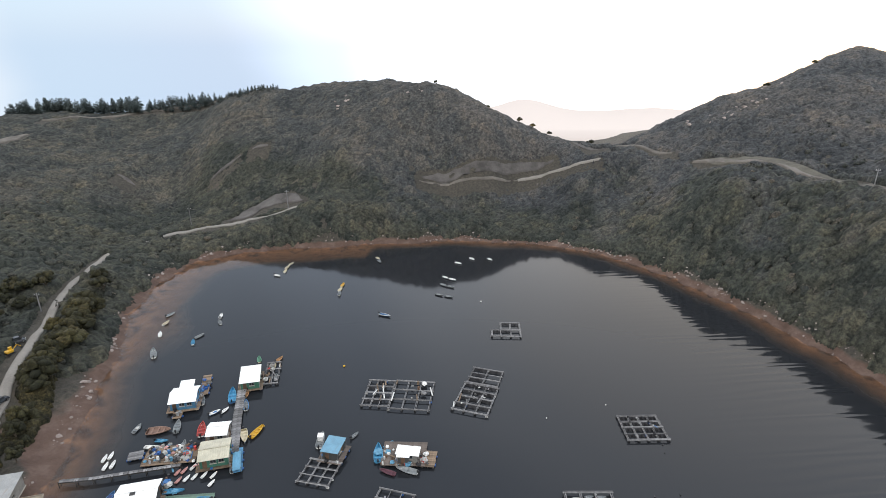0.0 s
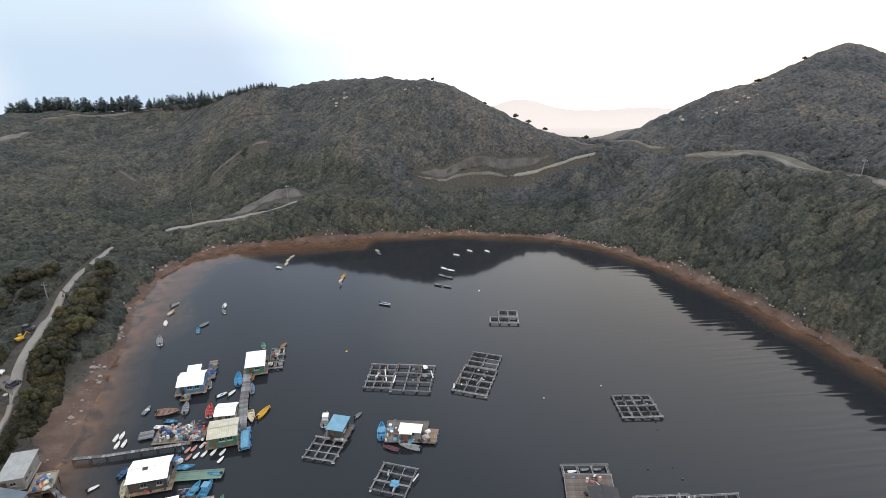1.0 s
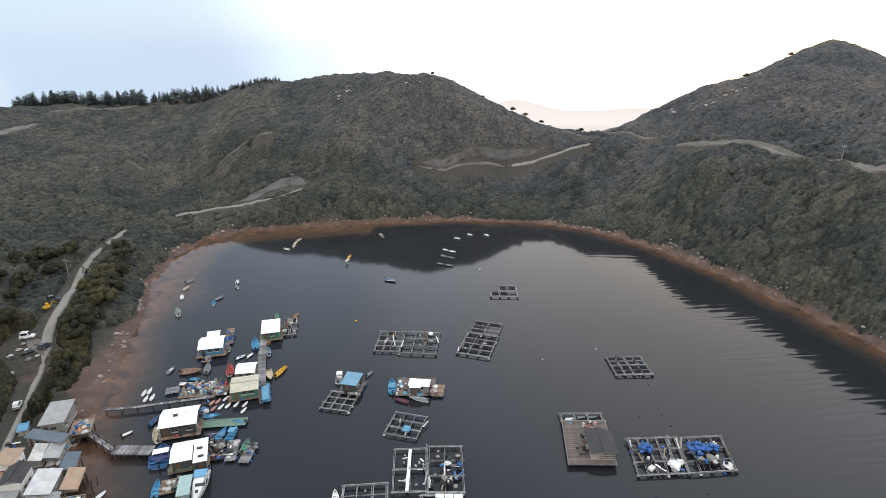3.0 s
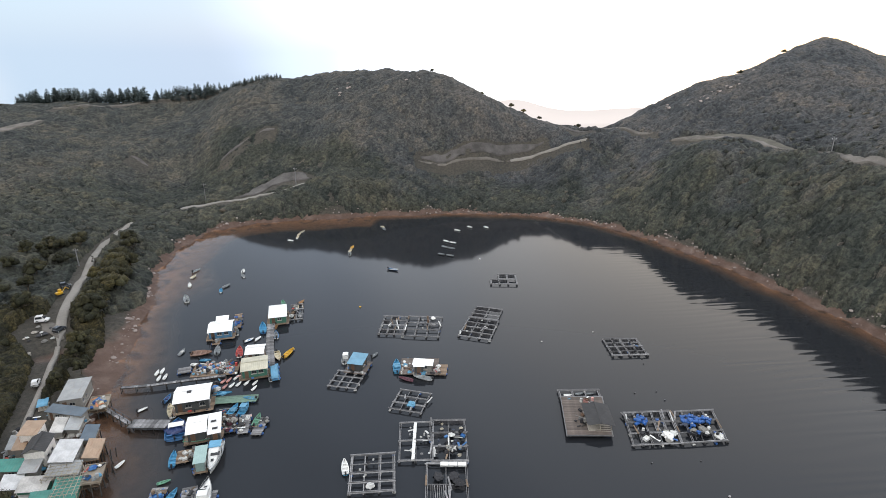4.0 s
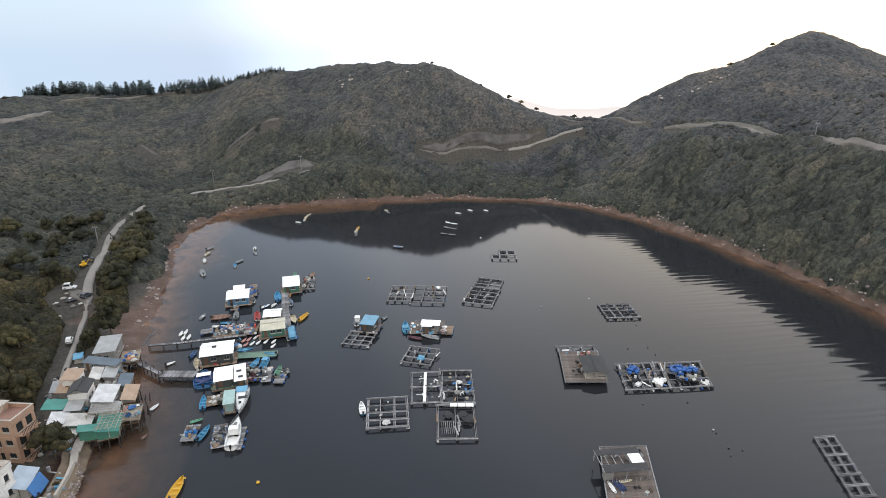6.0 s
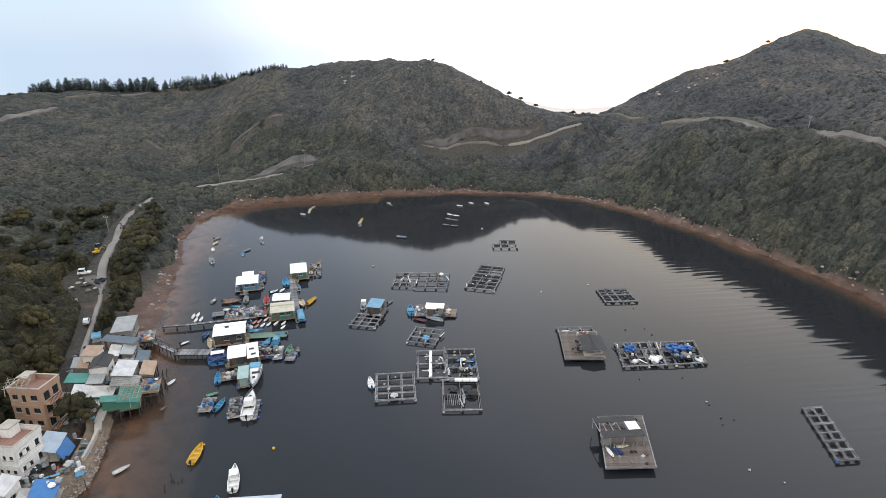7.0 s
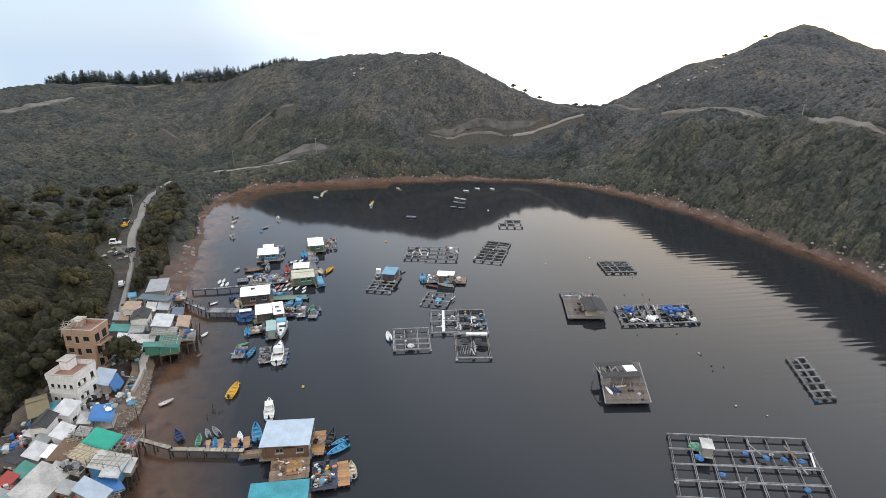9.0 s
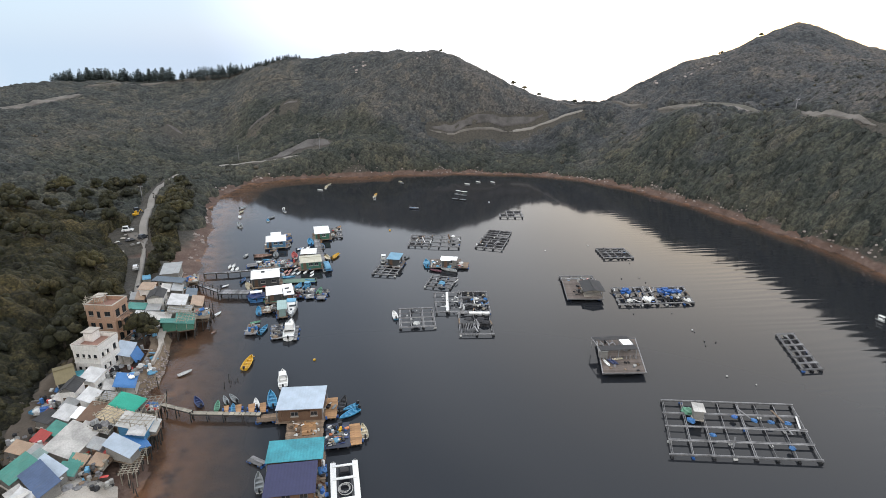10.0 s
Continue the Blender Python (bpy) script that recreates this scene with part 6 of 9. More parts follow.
decked(-8.3, 94.4, -2.3, 9.0, 7.3, 0.60, "floating work platform of worn grey-brown boards", mat=M_DECK_GREY)
boat(-11.4, 89.4, 158, 3.4, "maroon wooden sampan alongside the platform", M_MAROON_HULL, M_MAROON_HULL, motor=False)
boat(-11.9, 97.5, -135, 2.9, "blue wooden sampan heaped with gear", M_SKY_HULL, M_SKY_HULL, cover=M_GREY_WALL, motor=False)
litter(-8.1, 93.6, 0.65, -2, 9.4, 6.5, 26, 27, palette=[M_FOAM, M_GREY_WALL, M_BROWN_WALL, M_NET, M_WHITE_GEL, M_TIMBER], big=0.7)
house_afloat(-7.4, 92.8, -8.5, 4.2, 2.0, "floating shelter with a white sheet roof", M_ROOF_WHITE, M_GREY_WALL, over=0.35, kind="shed", rise=0.2, apron=0.2)
litter(-7.4, 92.8, 0.62, -8.5, 5.6, 3.4, 14, 202, big=0.55)
house_afloat(-8.3, 91.9, -4.5, 2.0, 1.4, "small white-roofed cabin on a work platform", M_ROOF_WHITE, M_DARK_WALL, over=0.35, kind="shed", rise=0.1, apron=0.1)
litter(-8.3, 91.9, 0.62, -4.5, 3.4, 2.8, 14, 203, big=0.55)
boat(-7.5, 89.8, 162, 4.4, "long white fibreglass boat alongside the platform", M_WHITE_GEL, M_GREY_HULL)
boat(-13.8, 94.9, 95, 5.7, "sky-blue wooden sampan alongside the platform", M_SKY_HULL, M_SKY_HULL, cover=M_SKY_TARP)
decked(-3.1, 92.9, -6.8, 2.6, 4.8, 0.50, "small brown plank raft")
litter(-8.2, 92.9, 0.65, -1, 9.0, 4.0, 16, 25)
litter(-11.1, 116.0, 0.70, -1, 13.5, 7.8, 6, 26)
hut(31.4, 20.0, -13.0, 1.5, 2.0, 0.7, 2.3, "small white cabin with a grey roof on the large raft", M_ROOF_STAIN, M_GREY_WALL, "shed", 0.2, plan=[[(0.5, 1.5, 0.6, 1.3)], [(0.5, 1.5, 0.6, 1.3)]], name="raft_cabin", category="cabin", over=0.2)
thing_heap(30.5, 21.4, 0.68, 1.0, M_GREEN_HULL, "green tarpaulin heaped by the raft cabin", 1)
thing_heap(29.9, 18.8, 0.68, 0.7, M_BLUE_TARP, "blue tarpaulin heaped by the raft cabin", 2)
thing_heap(42.4, 11.6, 0.68, 0.5, M_BLUE_TARP, "blue sheet lying on the raft timbers", 3)
thing_heap(45.5, 17.7, 0.68, 0.5, M_BLUE_TARP, "blue net bag hung on the raft", 4)
thing_heap(31.7, 15.1, 0.68, 0.5, M_BLUE_TARP, "blue net bag hung on the raft", 5)
thing_heap(37.6, 19.7, 0.68, 0.5, M_DRUM, "blue net bag hung on the raft", 6)
thing_heap(42.9, 18.1, 0.68, 0.5, M_BLUE_TARP, "blue net bag hung on the raft", 1)
thing_heap(40.4, 18.6, 0.68, 0.5, M_BLUE_TARP, "blue net bag hung on the raft", 2)

# ---- the floating village ----
house_afloat(-48.9, 121.2, 13.6, 4.3, 6.9, "floating house with a flat white roof and green walls", M_ROOF_WHITE, M_GREEN_WALL, over=0.35, kind="shed", rise=0.35)
litter(-48.9, 121.2, 0.62, 13.6, 5.8, 8.3, 14, 204, big=0.55)
raft(-44.7, 125.3, 10.8, 3.2, 10.1, 2, 3, "small raft of grey timbers stacked with gear", seed=31, boards=4)
litter(-48.8, 120.6, 0.62, 10, 4.4, 3.2, 9, 70)
litter(-62.3, 112.5, 0.62, 15, 5.7, 3.6, 9, 71)
litter(-47.5, 93.7, 0.62, 13, 6.1, 2.1, 9, 72)
litter(-57.5, 81.3, 0.62, 7, 6.9, 1.6, 9, 73)
litter(-50.9, 70.9, 0.62, 3, 6.5, 1.5, 9, 74)
litter(-54.2, 86.8, 0.62, 16, 1.3, 7.0, 9, 75)
litter(-48.2, 75.2, 0.62, 17, 0.6, 6.9, 9, 76)
litter(-51.4, 63.8, 0.62, 16, 2.9, 3.4, 9, 77)
litter(-44.7, 125.0, 0.70, 11, 2.6, 7.7, 10, 31)
house_afloat(-61.8, 112.6, 12.9, 5.5, 6.1, "floating house with a white gable roof and blue walls", M_ROOF_WHITE, M_BLUE_WALL, over=0.35, rise=0.9, along="x")
litter(-61.8, 112.6, 0.62, 12.9, 6.9, 7.5, 14, 205, big=0.55)
house_afloat(-63.0, 117.0, 15.3, 2.6, 2.6, "small floating shed with a white sheet roof", M_ROOF_WHITE, M_BLUE_WALL, over=0.35, kind="shed", rise=0.2, apron=0.3)
litter(-63.0, 117.0, 0.62, 15.3, 4.0, 4.0, 14, 206, big=0.55)
decked(-59.9, 119.9, 15.5, 1.9, 9.0, 0.55, "narrow deck beside the blue house")
litter(-59.8, 119.8, 0.60, 16, 1.6, 6.8, 8, 32, palette=[M_BLUE_TARP, M_GREY_WALL, M_DRUM, M_FOAM])
house_afloat(-48.9, 100.0, 7.8, 3.9, 4.2, "floating house with a white gable roof", M_ROOF_WHITE, M_GREY_WALL, over=0.35, rise=0.7, along="x")
litter(-48.9, 100.0, 0.62, 7.8, 5.3, 5.6, 14, 207, big=0.55)
house_afloat(-47.2, 93.4, 14.8, 5.4, 5.7, "floating house with a stained cream roof and dark green walls", M_ROOF_CREAM, M_GREEN_WALL, over=0.35, rise=0.5, along="x")
litter(-47.2, 93.4, 0.62, 14.8, 6.8, 7.1, 14, 208, big=0.55)
white_house = house_afloat(-56.5, 80.8, 14.3, 6.6, 5.9, "large floating house with a bright white gable roof", M_ROOF_WHITE, M_DARK_WALL, over=0.35, rise=0.8, along="x", eaves=2.9)
beam("roof_hatch", white_house, M_BLACK, -0.6, -0.5, 3.78, 0.9, 0.6, 0.12, rx=13.6)
litter(-56.5, 80.8, 0.62, 14.3, 8.0, 7.3, 14, 209, big=0.55)
house_afloat(-51.7, 70.6, 16.7, 3.2, 5.2, "floating house with a white gable roof over dark walls", M_ROOF_WHITE, M_DARK_WALL, over=0.35, rise=0.6, along="x")
litter(-51.7, 70.6, 0.62, 16.7, 4.5, 6.6, 14, 210, big=0.55)
white_shed = house_afloat(-48.3, 70.8, 18.1, 1.8, 6.0, "floating shed with a white sheet roof and two skylights", M_ROOF_WHITE, M_DARK_WALL, over=0.35, kind="shed", rise=0.25, apron=0.4)
for qx, qy in ((-0.2, 0.5), (0.1, -1.8)):
    beam("skylight", white_shed, M_BLACK, qx, qy, 2.86 + 0.04 * qy, 1.0, 0.5, 0.1, rx=2.1)
litter(-48.3, 70.8, 0.62, 18.1, 3.2, 7.4, 14, 211, big=0.55)
house_afloat(-47.6, 61.7, 14.8, 1.5, 4.1, "small floating shed of translucent greenish sheets", M_GREENISH, M_GREENISH, over=0.35, kind="shed", rise=0.2, apron=0.5)
litter(-47.6, 61.7, 0.62, 14.8, 2.9, 5.5, 14, 212, big=0.55)
decked(-51.4, 63.9, 15.9, 3.2, 3.7, 0.55, "brown plank deck in front of a shed")
decked(-46.6, 52.6, 13.7, 2.3, 7.0, 0.50, "plank raft stacked with gear", mat=M_TIMBER)
litter(-46.5, 52.5, 0.55, 14, 1.8, 5.3, 14, 33, palette=[M_GREY_WALL, M_BLUE_TARP, M_BLACK, M_TIMBER, M_PLANK])
decked(-42.3, 51.9, 8.1, 0.7, 6.5, 0.50, "narrow grey plank float", mat=M_TIMBER)
decked(-52.3, 53.6, 5.8, 2.4, 4.8, 0.50, "plank raft with sacks and crates", mat=M_TIMBER)
litter(-52.2, 53.6, 0.55, 5, 1.9, 3.5, 16, 34, palette=[M_FOAM, M_GREY_WALL, M_BLUE_TARP, M_PLANK])
cruiser(-45.8, 63.1, -79, 8.6, "white cabin cruiser with a blue cockpit canopy", M_SKY_TARP)
cruiser(-43.9, 53.0, 98, 8.2, "white cabin cruiser moored by a plank raft")
boat(-49.9, 53.8, 81, 3.9, "bright blue open boat tied to a raft", M_SKY_HULL, None)
boat(-52.7, 57.5, 25, 2.2, "small green wooden rowing boat", M_GREEN_HULL, None, motor=False)
boat(-56.6, 72.0, 107, 6.7, "broad blue work boat with a white wheelhouse", M_BLUE_HULL, M_BLUE_HULL, W=4.2, wheelhouse=M_WHITE_GEL, cover=M_NAVY_HULL)
boat(-53.6, 63.4, 107, 4.3, "blue open boat with red gear", M_BLUE_HULL, M_SKY_HULL)
boat(-60.5, 78.4, 120, 5.2, "white fibreglass dinghy tied up alongside", M_WHITE_GEL, M_CREAM_GEL)
boat(-66.8, 79.1, 43, 2.0, "white and navy open boat", M_NAVY_HULL, M_WHITE_GEL)
boat(-50.5, 69.2, 4, 6.6, "long green wooden boat with many thwarts", M_GREEN_HULL, M_GREEN_HULL, W=2.6, seats=4)
boat(-57.4, 79.2, -14, 3.9, "long maroon wooden boat", M_MAROON_HULL, M_MAROON_HULL, W=2.0)
boat(-63.3, 82.9, 85, 3.2, "blue work boat loaded with gear", M_BLUE_HULL, M_BLUE_HULL, cover=M_NAVY_HULL)
decked(-48.5, 82.0, 5.0, 9.9, 2.7, 0.50, "long green plank float", mat=M_GREENDECK)
boat(-51.6, 84.0, 8, 3.8, "light blue covered boat", M_SKY_HULL, M_SKY_HULL, cover=M_SKY_TARP, z=0.4)
boat(-45.2, 82.3, 174, 2.8, "blue open boat with white trim", M_BLUE_HULL, M_SKY_HULL, z=0.3)
decked(-46.5, 73.6, 15.1, 2.4, 6.3, 0.50, "deck heaped with dark nets", mat=M_TAR)
litter(-46.6, 73.7, 0.55, 16, 2.0, 5.4, 16, 35, palette=[M_GREY_WALL, M_PLANK, M_BLACK, M_MAROON_HULL, M_FOAM])
decked(-43.5, 73.4, 10.2, 2.0, 6.2, 0.50, "grey plank float on the water", mat=M_TIMBER)
litter(-43.6, 73.6, 0.55, 9, 1.5, 3.6, 7, 36)
boat(*(-47.5, 78.2, 80), 4.5, "light blue covered boat", M_SKY_HULL, M_SKY_HULL, cover=M_SKY_TARP)
boat(*(-45.2, 78.3, 85), 5.0, "white boat with a light blue awning", M_WHITE_GEL, M_SKY_HULL, wheelhouse=M_SKY_TARP)
decked(-40.2, 72.7, -0.7, 2.0, 5.8, 0.45, "float of parallel grey logs", mat=M_TIMBER)
boat(-41.2, 74.4, 89, 3.8, "pale green skiff lying on a log float", M_CREAM_GEL, M_GREEN_HULL, z=0.45)
decked(-56.8, 94.3, 7.4, 10.5, 5.8, 0.55, "crowded plank platform beside the jetty")
litter(-56.9, 94.4, 0.60, 8, 9.3, 5.0, 60, 37)
decked(-64.2, 94.1, 18.0, 2.8, 2.7, 0.50, "small grey float on the water", mat=M_TIMBER)
boat(-61.5, 96.7, -5, 4.3, "long white canoe tied up alongside", M_WHITE_GEL, M_WHITE_GEL, W=1.0, motor=False)
boat(-61.1, 99.0, -2, 2.8, "light blue covered boat", M_SKY_HULL, M_SKY_HULL, cover=M_SKY_TARP)
boat(-63.3, 102.3, 8, 4.9, "long brown wooden barge", M_BROWNHULL, M_BROWNHULL, W=2.6)
boat(-68.6, 103.2, 86, 3.0, "round dark float with gear", M_GREY_HULL, M_GREY_HULL, motor=False, cover=M_FOAM)
boat(-59.9, 103.9, 105, 4.4, "grey open boat tied up alongside", M_GREY_HULL, M_GREY_HULL)
decked(-61.8, 108.6, 13.1, 1.9, 4.5, 0.50, "small float joining two houses")
litter(-61.8, 108.6, 0.55, 14, 1.7, 3.3, 6, 38)
boat(-55.8, 97.7, 103, 3.0, "dark grey open boat", M_GREY_HULL, M_GREY_HULL)
boat(-54.0, 102.8, 106, 5.0, "red and white open boat", M_WHITE_GEL, M_RED)
boat(-41.4, 102.0, 71, 4.4, "bright yellow open motor boat", M_YELLOW, M_YELLOW, seats=4)
boat(-43.7, 100.3, -68, 4.8, "white motor boat with a tan deck", M_WHITE_GEL, M_CREAM_GEL)
boat(-51.7, 115.6, 107, 6.2, "blue boat with a white interior", M_BLUE_HULL, M_SKY_HULL)
boat(-48.4, 116.2, 89, 2.6, "small cream dinghy tied up alongside", M_CREAM_GEL, M_ORANGE_PLY)
boat(-47.1, 111.7, 107, 4.0, "white boat with a blue gunwale", M_WHITE_GEL, M_GREY_HULL, rim=M_BLUE_HULL)
boat(-53.5, 109.0, 43, 2.6, "blue covered boat beside a house", M_BLUE_HULL, M_WHITE_GEL, cover=M_BLUE_TARP)
boat(-51.4, 109.8, 64, 2.4, "white dinghy tied up alongside", M_WHITE_GEL, M_WHITE_GEL)
boat(-58.6, 114.0, 113, 4.6, "white fibreglass motor boat", M_WHITE_GEL, M_GREY_HULL)
decked(-42.5, 92.8, 17.8, 1.8, 7.5, 0.50, "blue float covered by a tarpaulin", mat=M_BLUE_WALL)
cover_frame(-42.2, 91.6, 18.1, 1.7, 5.5)
boat(-42.9, 90.8, 106, 3.0, "small white dinghy tied up alongside", M_WHITE_GEL, M_GREY_HULL)
boat(-53.4, 89.6, 74, 1.8, "little orange dinghy tied by the jetty", M_ORANGE, M_PINK, seats=1, motor=False, group="little dinghies")
boat(-52.3, 90.1, 74, 1.8, "little orange dinghy tied by the jetty", M_ORANGE, M_PINK, seats=1, motor=False, group="little dinghies")
boat(-50.9, 87.9, 73, 1.8, "little white dinghy tied by the jetty", M_WHITE_GEL, M_WHITE_GEL, seats=1, motor=False, group="little dinghies")
boat(-50.9, 91.1, 73, 1.8, "little white dinghy tied by the jetty", M_WHITE_GEL, M_WHITE_GEL, seats=1, motor=False, group="little dinghies")
boat(-49.3, 90.8, 73, 1.8, "little white dinghy tied by the jetty", M_WHITE_GEL, M_WHITE_GEL, seats=1, motor=False, group="little dinghies")
boat(-47.8, 88.8, 72, 1.8, "little white dinghy tied by the jetty", M_WHITE_GEL, M_WHITE_GEL, seats=1, motor=False, group="little dinghies")
boat(-47.3, 91.0, 72, 1.8, "little white dinghy tied by the jetty", M_WHITE_GEL, M_WHITE_GEL, seats=1, motor=False, group="little dinghies")
boat(-45.9, 88.8, 71, 1.8, "little white dinghy tied by the jetty", M_WHITE_GEL, M_WHITE_GEL, seats=1, motor=False, group="little dinghies")
boat(-45.5, 86.6, 71, 1.8, "little white dinghy tied by the jetty", M_WHITE_GEL, M_WHITE_GEL, seats=1, motor=False, group="little dinghies")
boat(-49.5, 88.4, 73, 1.8, "little white dinghy tied by the jetty", M_WHITE_GEL, M_WHITE_GEL, seats=1, motor=False, group="little dinghies")
boat(-52.3, 87.4, 73, 1.8, "little orange dinghy tied by the jetty", M_ORANGE, M_PINK, seats=1, motor=False, group="little dinghies")
boat(-70.4, 93.6, 96, 2.2, "little white dinghy moored in shallow water", M_WHITE_GEL, M_WHITE_GEL, seats=2, motor=False, group="little dinghies")
boat(-69.5, 94.4, 95, 2.2, "little white dinghy moored in shallow water", M_WHITE_GEL, M_WHITE_GEL, seats=2, motor=False, group="little dinghies")
boat(-68.9, 91.3, 95, 2.2, "little white dinghy moored in shallow water", M_WHITE_GEL, M_WHITE_GEL, seats=2, motor=False, group="little dinghies")
boat(-67.7, 91.8, 95, 2.2, "little white dinghy moored in shallow water", M_WHITE_GEL, M_WHITE_GEL, seats=2, motor=False, group="little dinghies")
gangway([(-50.0, 117.5), (-47.3, 106.4), (-44.0, 94.8)], 2.0, "plank walkway between the floating houses", z=0.7)
gangway([(-74.9, 86.2), (-68.7, 87.0), (-62.6, 88.5), (-53.2, 90.7)], 0.8, "grey plank jetty running out from the muddy shore", z=1.1)
gangway([(-76.1, 79.4), (-66.0, 72.6)], 0.9, "narrow footbridge of planks on posts", z=1.5, rail=True)
gangway([(-66.1, 72.9), (-58.4, 72.6)], 2.6, "grey timber landing stage on posts", z=1.3)
boat(-81.5, 95.9, 59, 1.2, "white rowing boat aground on the mud", M_WHITE_GEL, M_RED, motor=False, z=0.0)
boat(-94.9, 118.6, -17, 6.2, "old grey wooden boat aground on the mud", M_TIMBERHULL, M_BROWNHULL, motor=False, z=0.2, W=1.6)
boat(-96.5, 113.5, 24, 1.4, "wrecked blue boat on the beach", M_NAVY_HULL, M_GREY_HULL, motor=False, z=0.6)

# ---- boats and buoys on their moorings ----
boat(-87.1, 159.6, 58, 3.2, "white open boat at its mooring", M_WHITE_GEL, M_GREY_HULL, motor=True, seats=2)
boat(-85.8, 153.8, 79, 3.2, "white open boat at its mooring", M_WHITE_GEL, M_CREAM_GEL, motor=False, seats=2)
boat(-84.3, 146.7, 112, 3.2, "white open boat at its mooring", M_WHITE_GEL, M_WHITE_GEL, motor=False, seats=2)
boat(-80.9, 135.7, 117, 5.3, "white open boat at its mooring", M_WHITE_GEL, M_GREY_HULL, motor=True, seats=2)
boat(-72.5, 141.9, 110, 3.2, "white open boat at its mooring", M_WHITE_GEL, M_SKY_HULL, motor=False, seats=2)
boat(-72.0, 145.6, 60, 3.2, "grey open boat at its mooring", M_GREY_HULL, M_GREY_HULL, motor=False, seats=2)
boat(-70.7, 158.7, 100, 3.2, "white open boat at its mooring", M_WHITE_GEL, M_WHITE_GEL, motor=True, seats=2)
boat(-69.5, 154.4, 123, 3.2, "white open boat at its mooring", M_WHITE_GEL, M_GREY_HULL, motor=False, seats=2)
boat(-50.4, 132.4, 110, 3.2, "cream open boat at its mooring", M_CREAM_GEL, M_GREEN_HULL, motor=False, seats=2)
boat(-44.9, 132.3, 67, 3.2, "cream open boat at its mooring", M_CREAM_GEL, M_ORANGE_PLY, motor=True, seats=2)
boat(-45.3, 128.3, 82, 3.2, "white open boat at its mooring", M_WHITE_GEL, M_CREAM_GEL, motor=False, seats=2)
boat(-43.3, 123.6, 103, 3.2, "grey open boat at its mooring", M_GREY_HULL, M_GREY_HULL, motor=False, seats=2)
boat(-62.0, 191.6, -33, 3.2, "white open boat at its mooring", M_WHITE_GEL, M_WHITE_GEL, motor=True, seats=2)
boat(-60.2, 196.0, 88, 3.2, "white open boat at its mooring", M_WHITE_GEL, M_CREAM_GEL, motor=False, seats=2)
boat(-60.4, 199.8, 79, 3.2, "cream open boat at its mooring", M_CREAM_GEL, M_CREAM_GEL, motor=False, seats=2)
boat(-59.9, 203.3, 64, 3.2, "white open boat at its mooring", M_WHITE_GEL, M_CREAM_GEL, motor=True, seats=2)
boat(-36.1, 182.7, 81, 3.2, "white open boat at its mooring", M_WHITE_GEL, M_YELLOW, motor=False, seats=2)
boat(-36.3, 179.0, 77, 3.2, "white open boat at its mooring", M_WHITE_GEL, M_CREAM_GEL, motor=False, seats=2)
boat(-36.0, 175.4, 92, 3.2, "white open boat at its mooring", M_WHITE_GEL, M_GREY_HULL, motor=True, seats=2)
boat(-26.4, 209.2, -57, 3.2, "white open boat at its mooring", M_WHITE_GEL, M_CREAM_GEL, motor=False, seats=2)
boat(-25.4, 205.8, -60, 3.2, "grey open boat at its mooring", M_GREY_HULL, M_GREY_HULL, motor=False, seats=2)
boat(5.8, 203.7, -38, 3.2, "white open boat at its mooring", M_WHITE_GEL, M_WHITE_GEL, motor=True, seats=2)
boat(11.4, 208.3, -53, 3.2, "white open boat at its mooring", M_WHITE_GEL, M_WHITE_GEL, motor=False, seats=2)
boat(18.5, 207.6, -58, 3.2, "white open boat at its mooring", M_WHITE_GEL, M_WHITE_GEL, motor=False, seats=2)
boat(0.7, 189.2, -49, 3.2, "grey open boat at its mooring", M_GREY_HULL, M_WHITE_GEL, motor=True, seats=2)
boat(3.3, 187.3, -35, 3.2, "grey open boat at its mooring", M_GREY_HULL, M_WHITE_GEL, motor=False, seats=2)
boat(-0.1, 182.4, -45, 3.2, "grey open boat at its mooring", M_GREY_HULL, M_GREY_HULL, motor=False, seats=2)
boat(2.5, 180.7, -32, 3.2, "grey open boat at its mooring", M_GREY_HULL, M_GREY_HULL, motor=True, seats=2)
boat(-1.5, 174.0, -33, 3.2, "dark tarred open boat at its mooring", M_TARHULL, M_GREY_HULL, motor=False, seats=2)
boat(1.7, 172.6, -27, 3.2, "dark tarred open boat at its mooring", M_TARHULL, M_GREY_HULL, motor=False, seats=2)
boat(-18.7, 158.7, -26, 4.0, "dark blue motor boat with a pale canopy", M_NAVY_HULL, M_BLUE_HULL, rim=M_FOAM)
buoy(-26.7, 129.1, 0.50, M_YELLOW, "pale yellow mooring buoy")
buoy(12.4, 168.9, 0.45, M_WHITE_GEL, "white mooring buoy on the water")
buoy(23.5, 106.7, 0.25, M_WHITE_GEL, "small white buoy on the water")
buoy(38.4, 111.6, 0.25, M_WHITE_GEL, "small white buoy on the water")
buoy(-36.3, 40.9, 0.42, M_YELLOW, "yellow mooring buoy on the water")
buoy(43.4, 33.1, 0.30, M_FOAM, "white foam net float")
buoy(47.4, 30.1, 0.20, M_FOAM, "white foam net float")
buoy(45.5, 51.2, 0.20, M_BLACK, "black net float on the water")
buoy(45.0, 45.0, 0.20, M_BLACK, "black net float on the water")
buoy(47.9, 46.4, 0.20, M_BLACK, "black net float on the water")
buoy(39.8, 82.9, 0.25, M_BLACK, "black net float on the water")
buoy(44.8, 83.3, 0.20, M_BLACK, "black net float on the water")
buoy(45.4, 80.0, 0.25, M_BLACK, "black net float on the water")
buoy(46.7, 97.5, 0.25, M_BLACK, "black net float on the water")
buoy(46.2, 95.0, 0.20, M_BLACK, "black net float on the water")
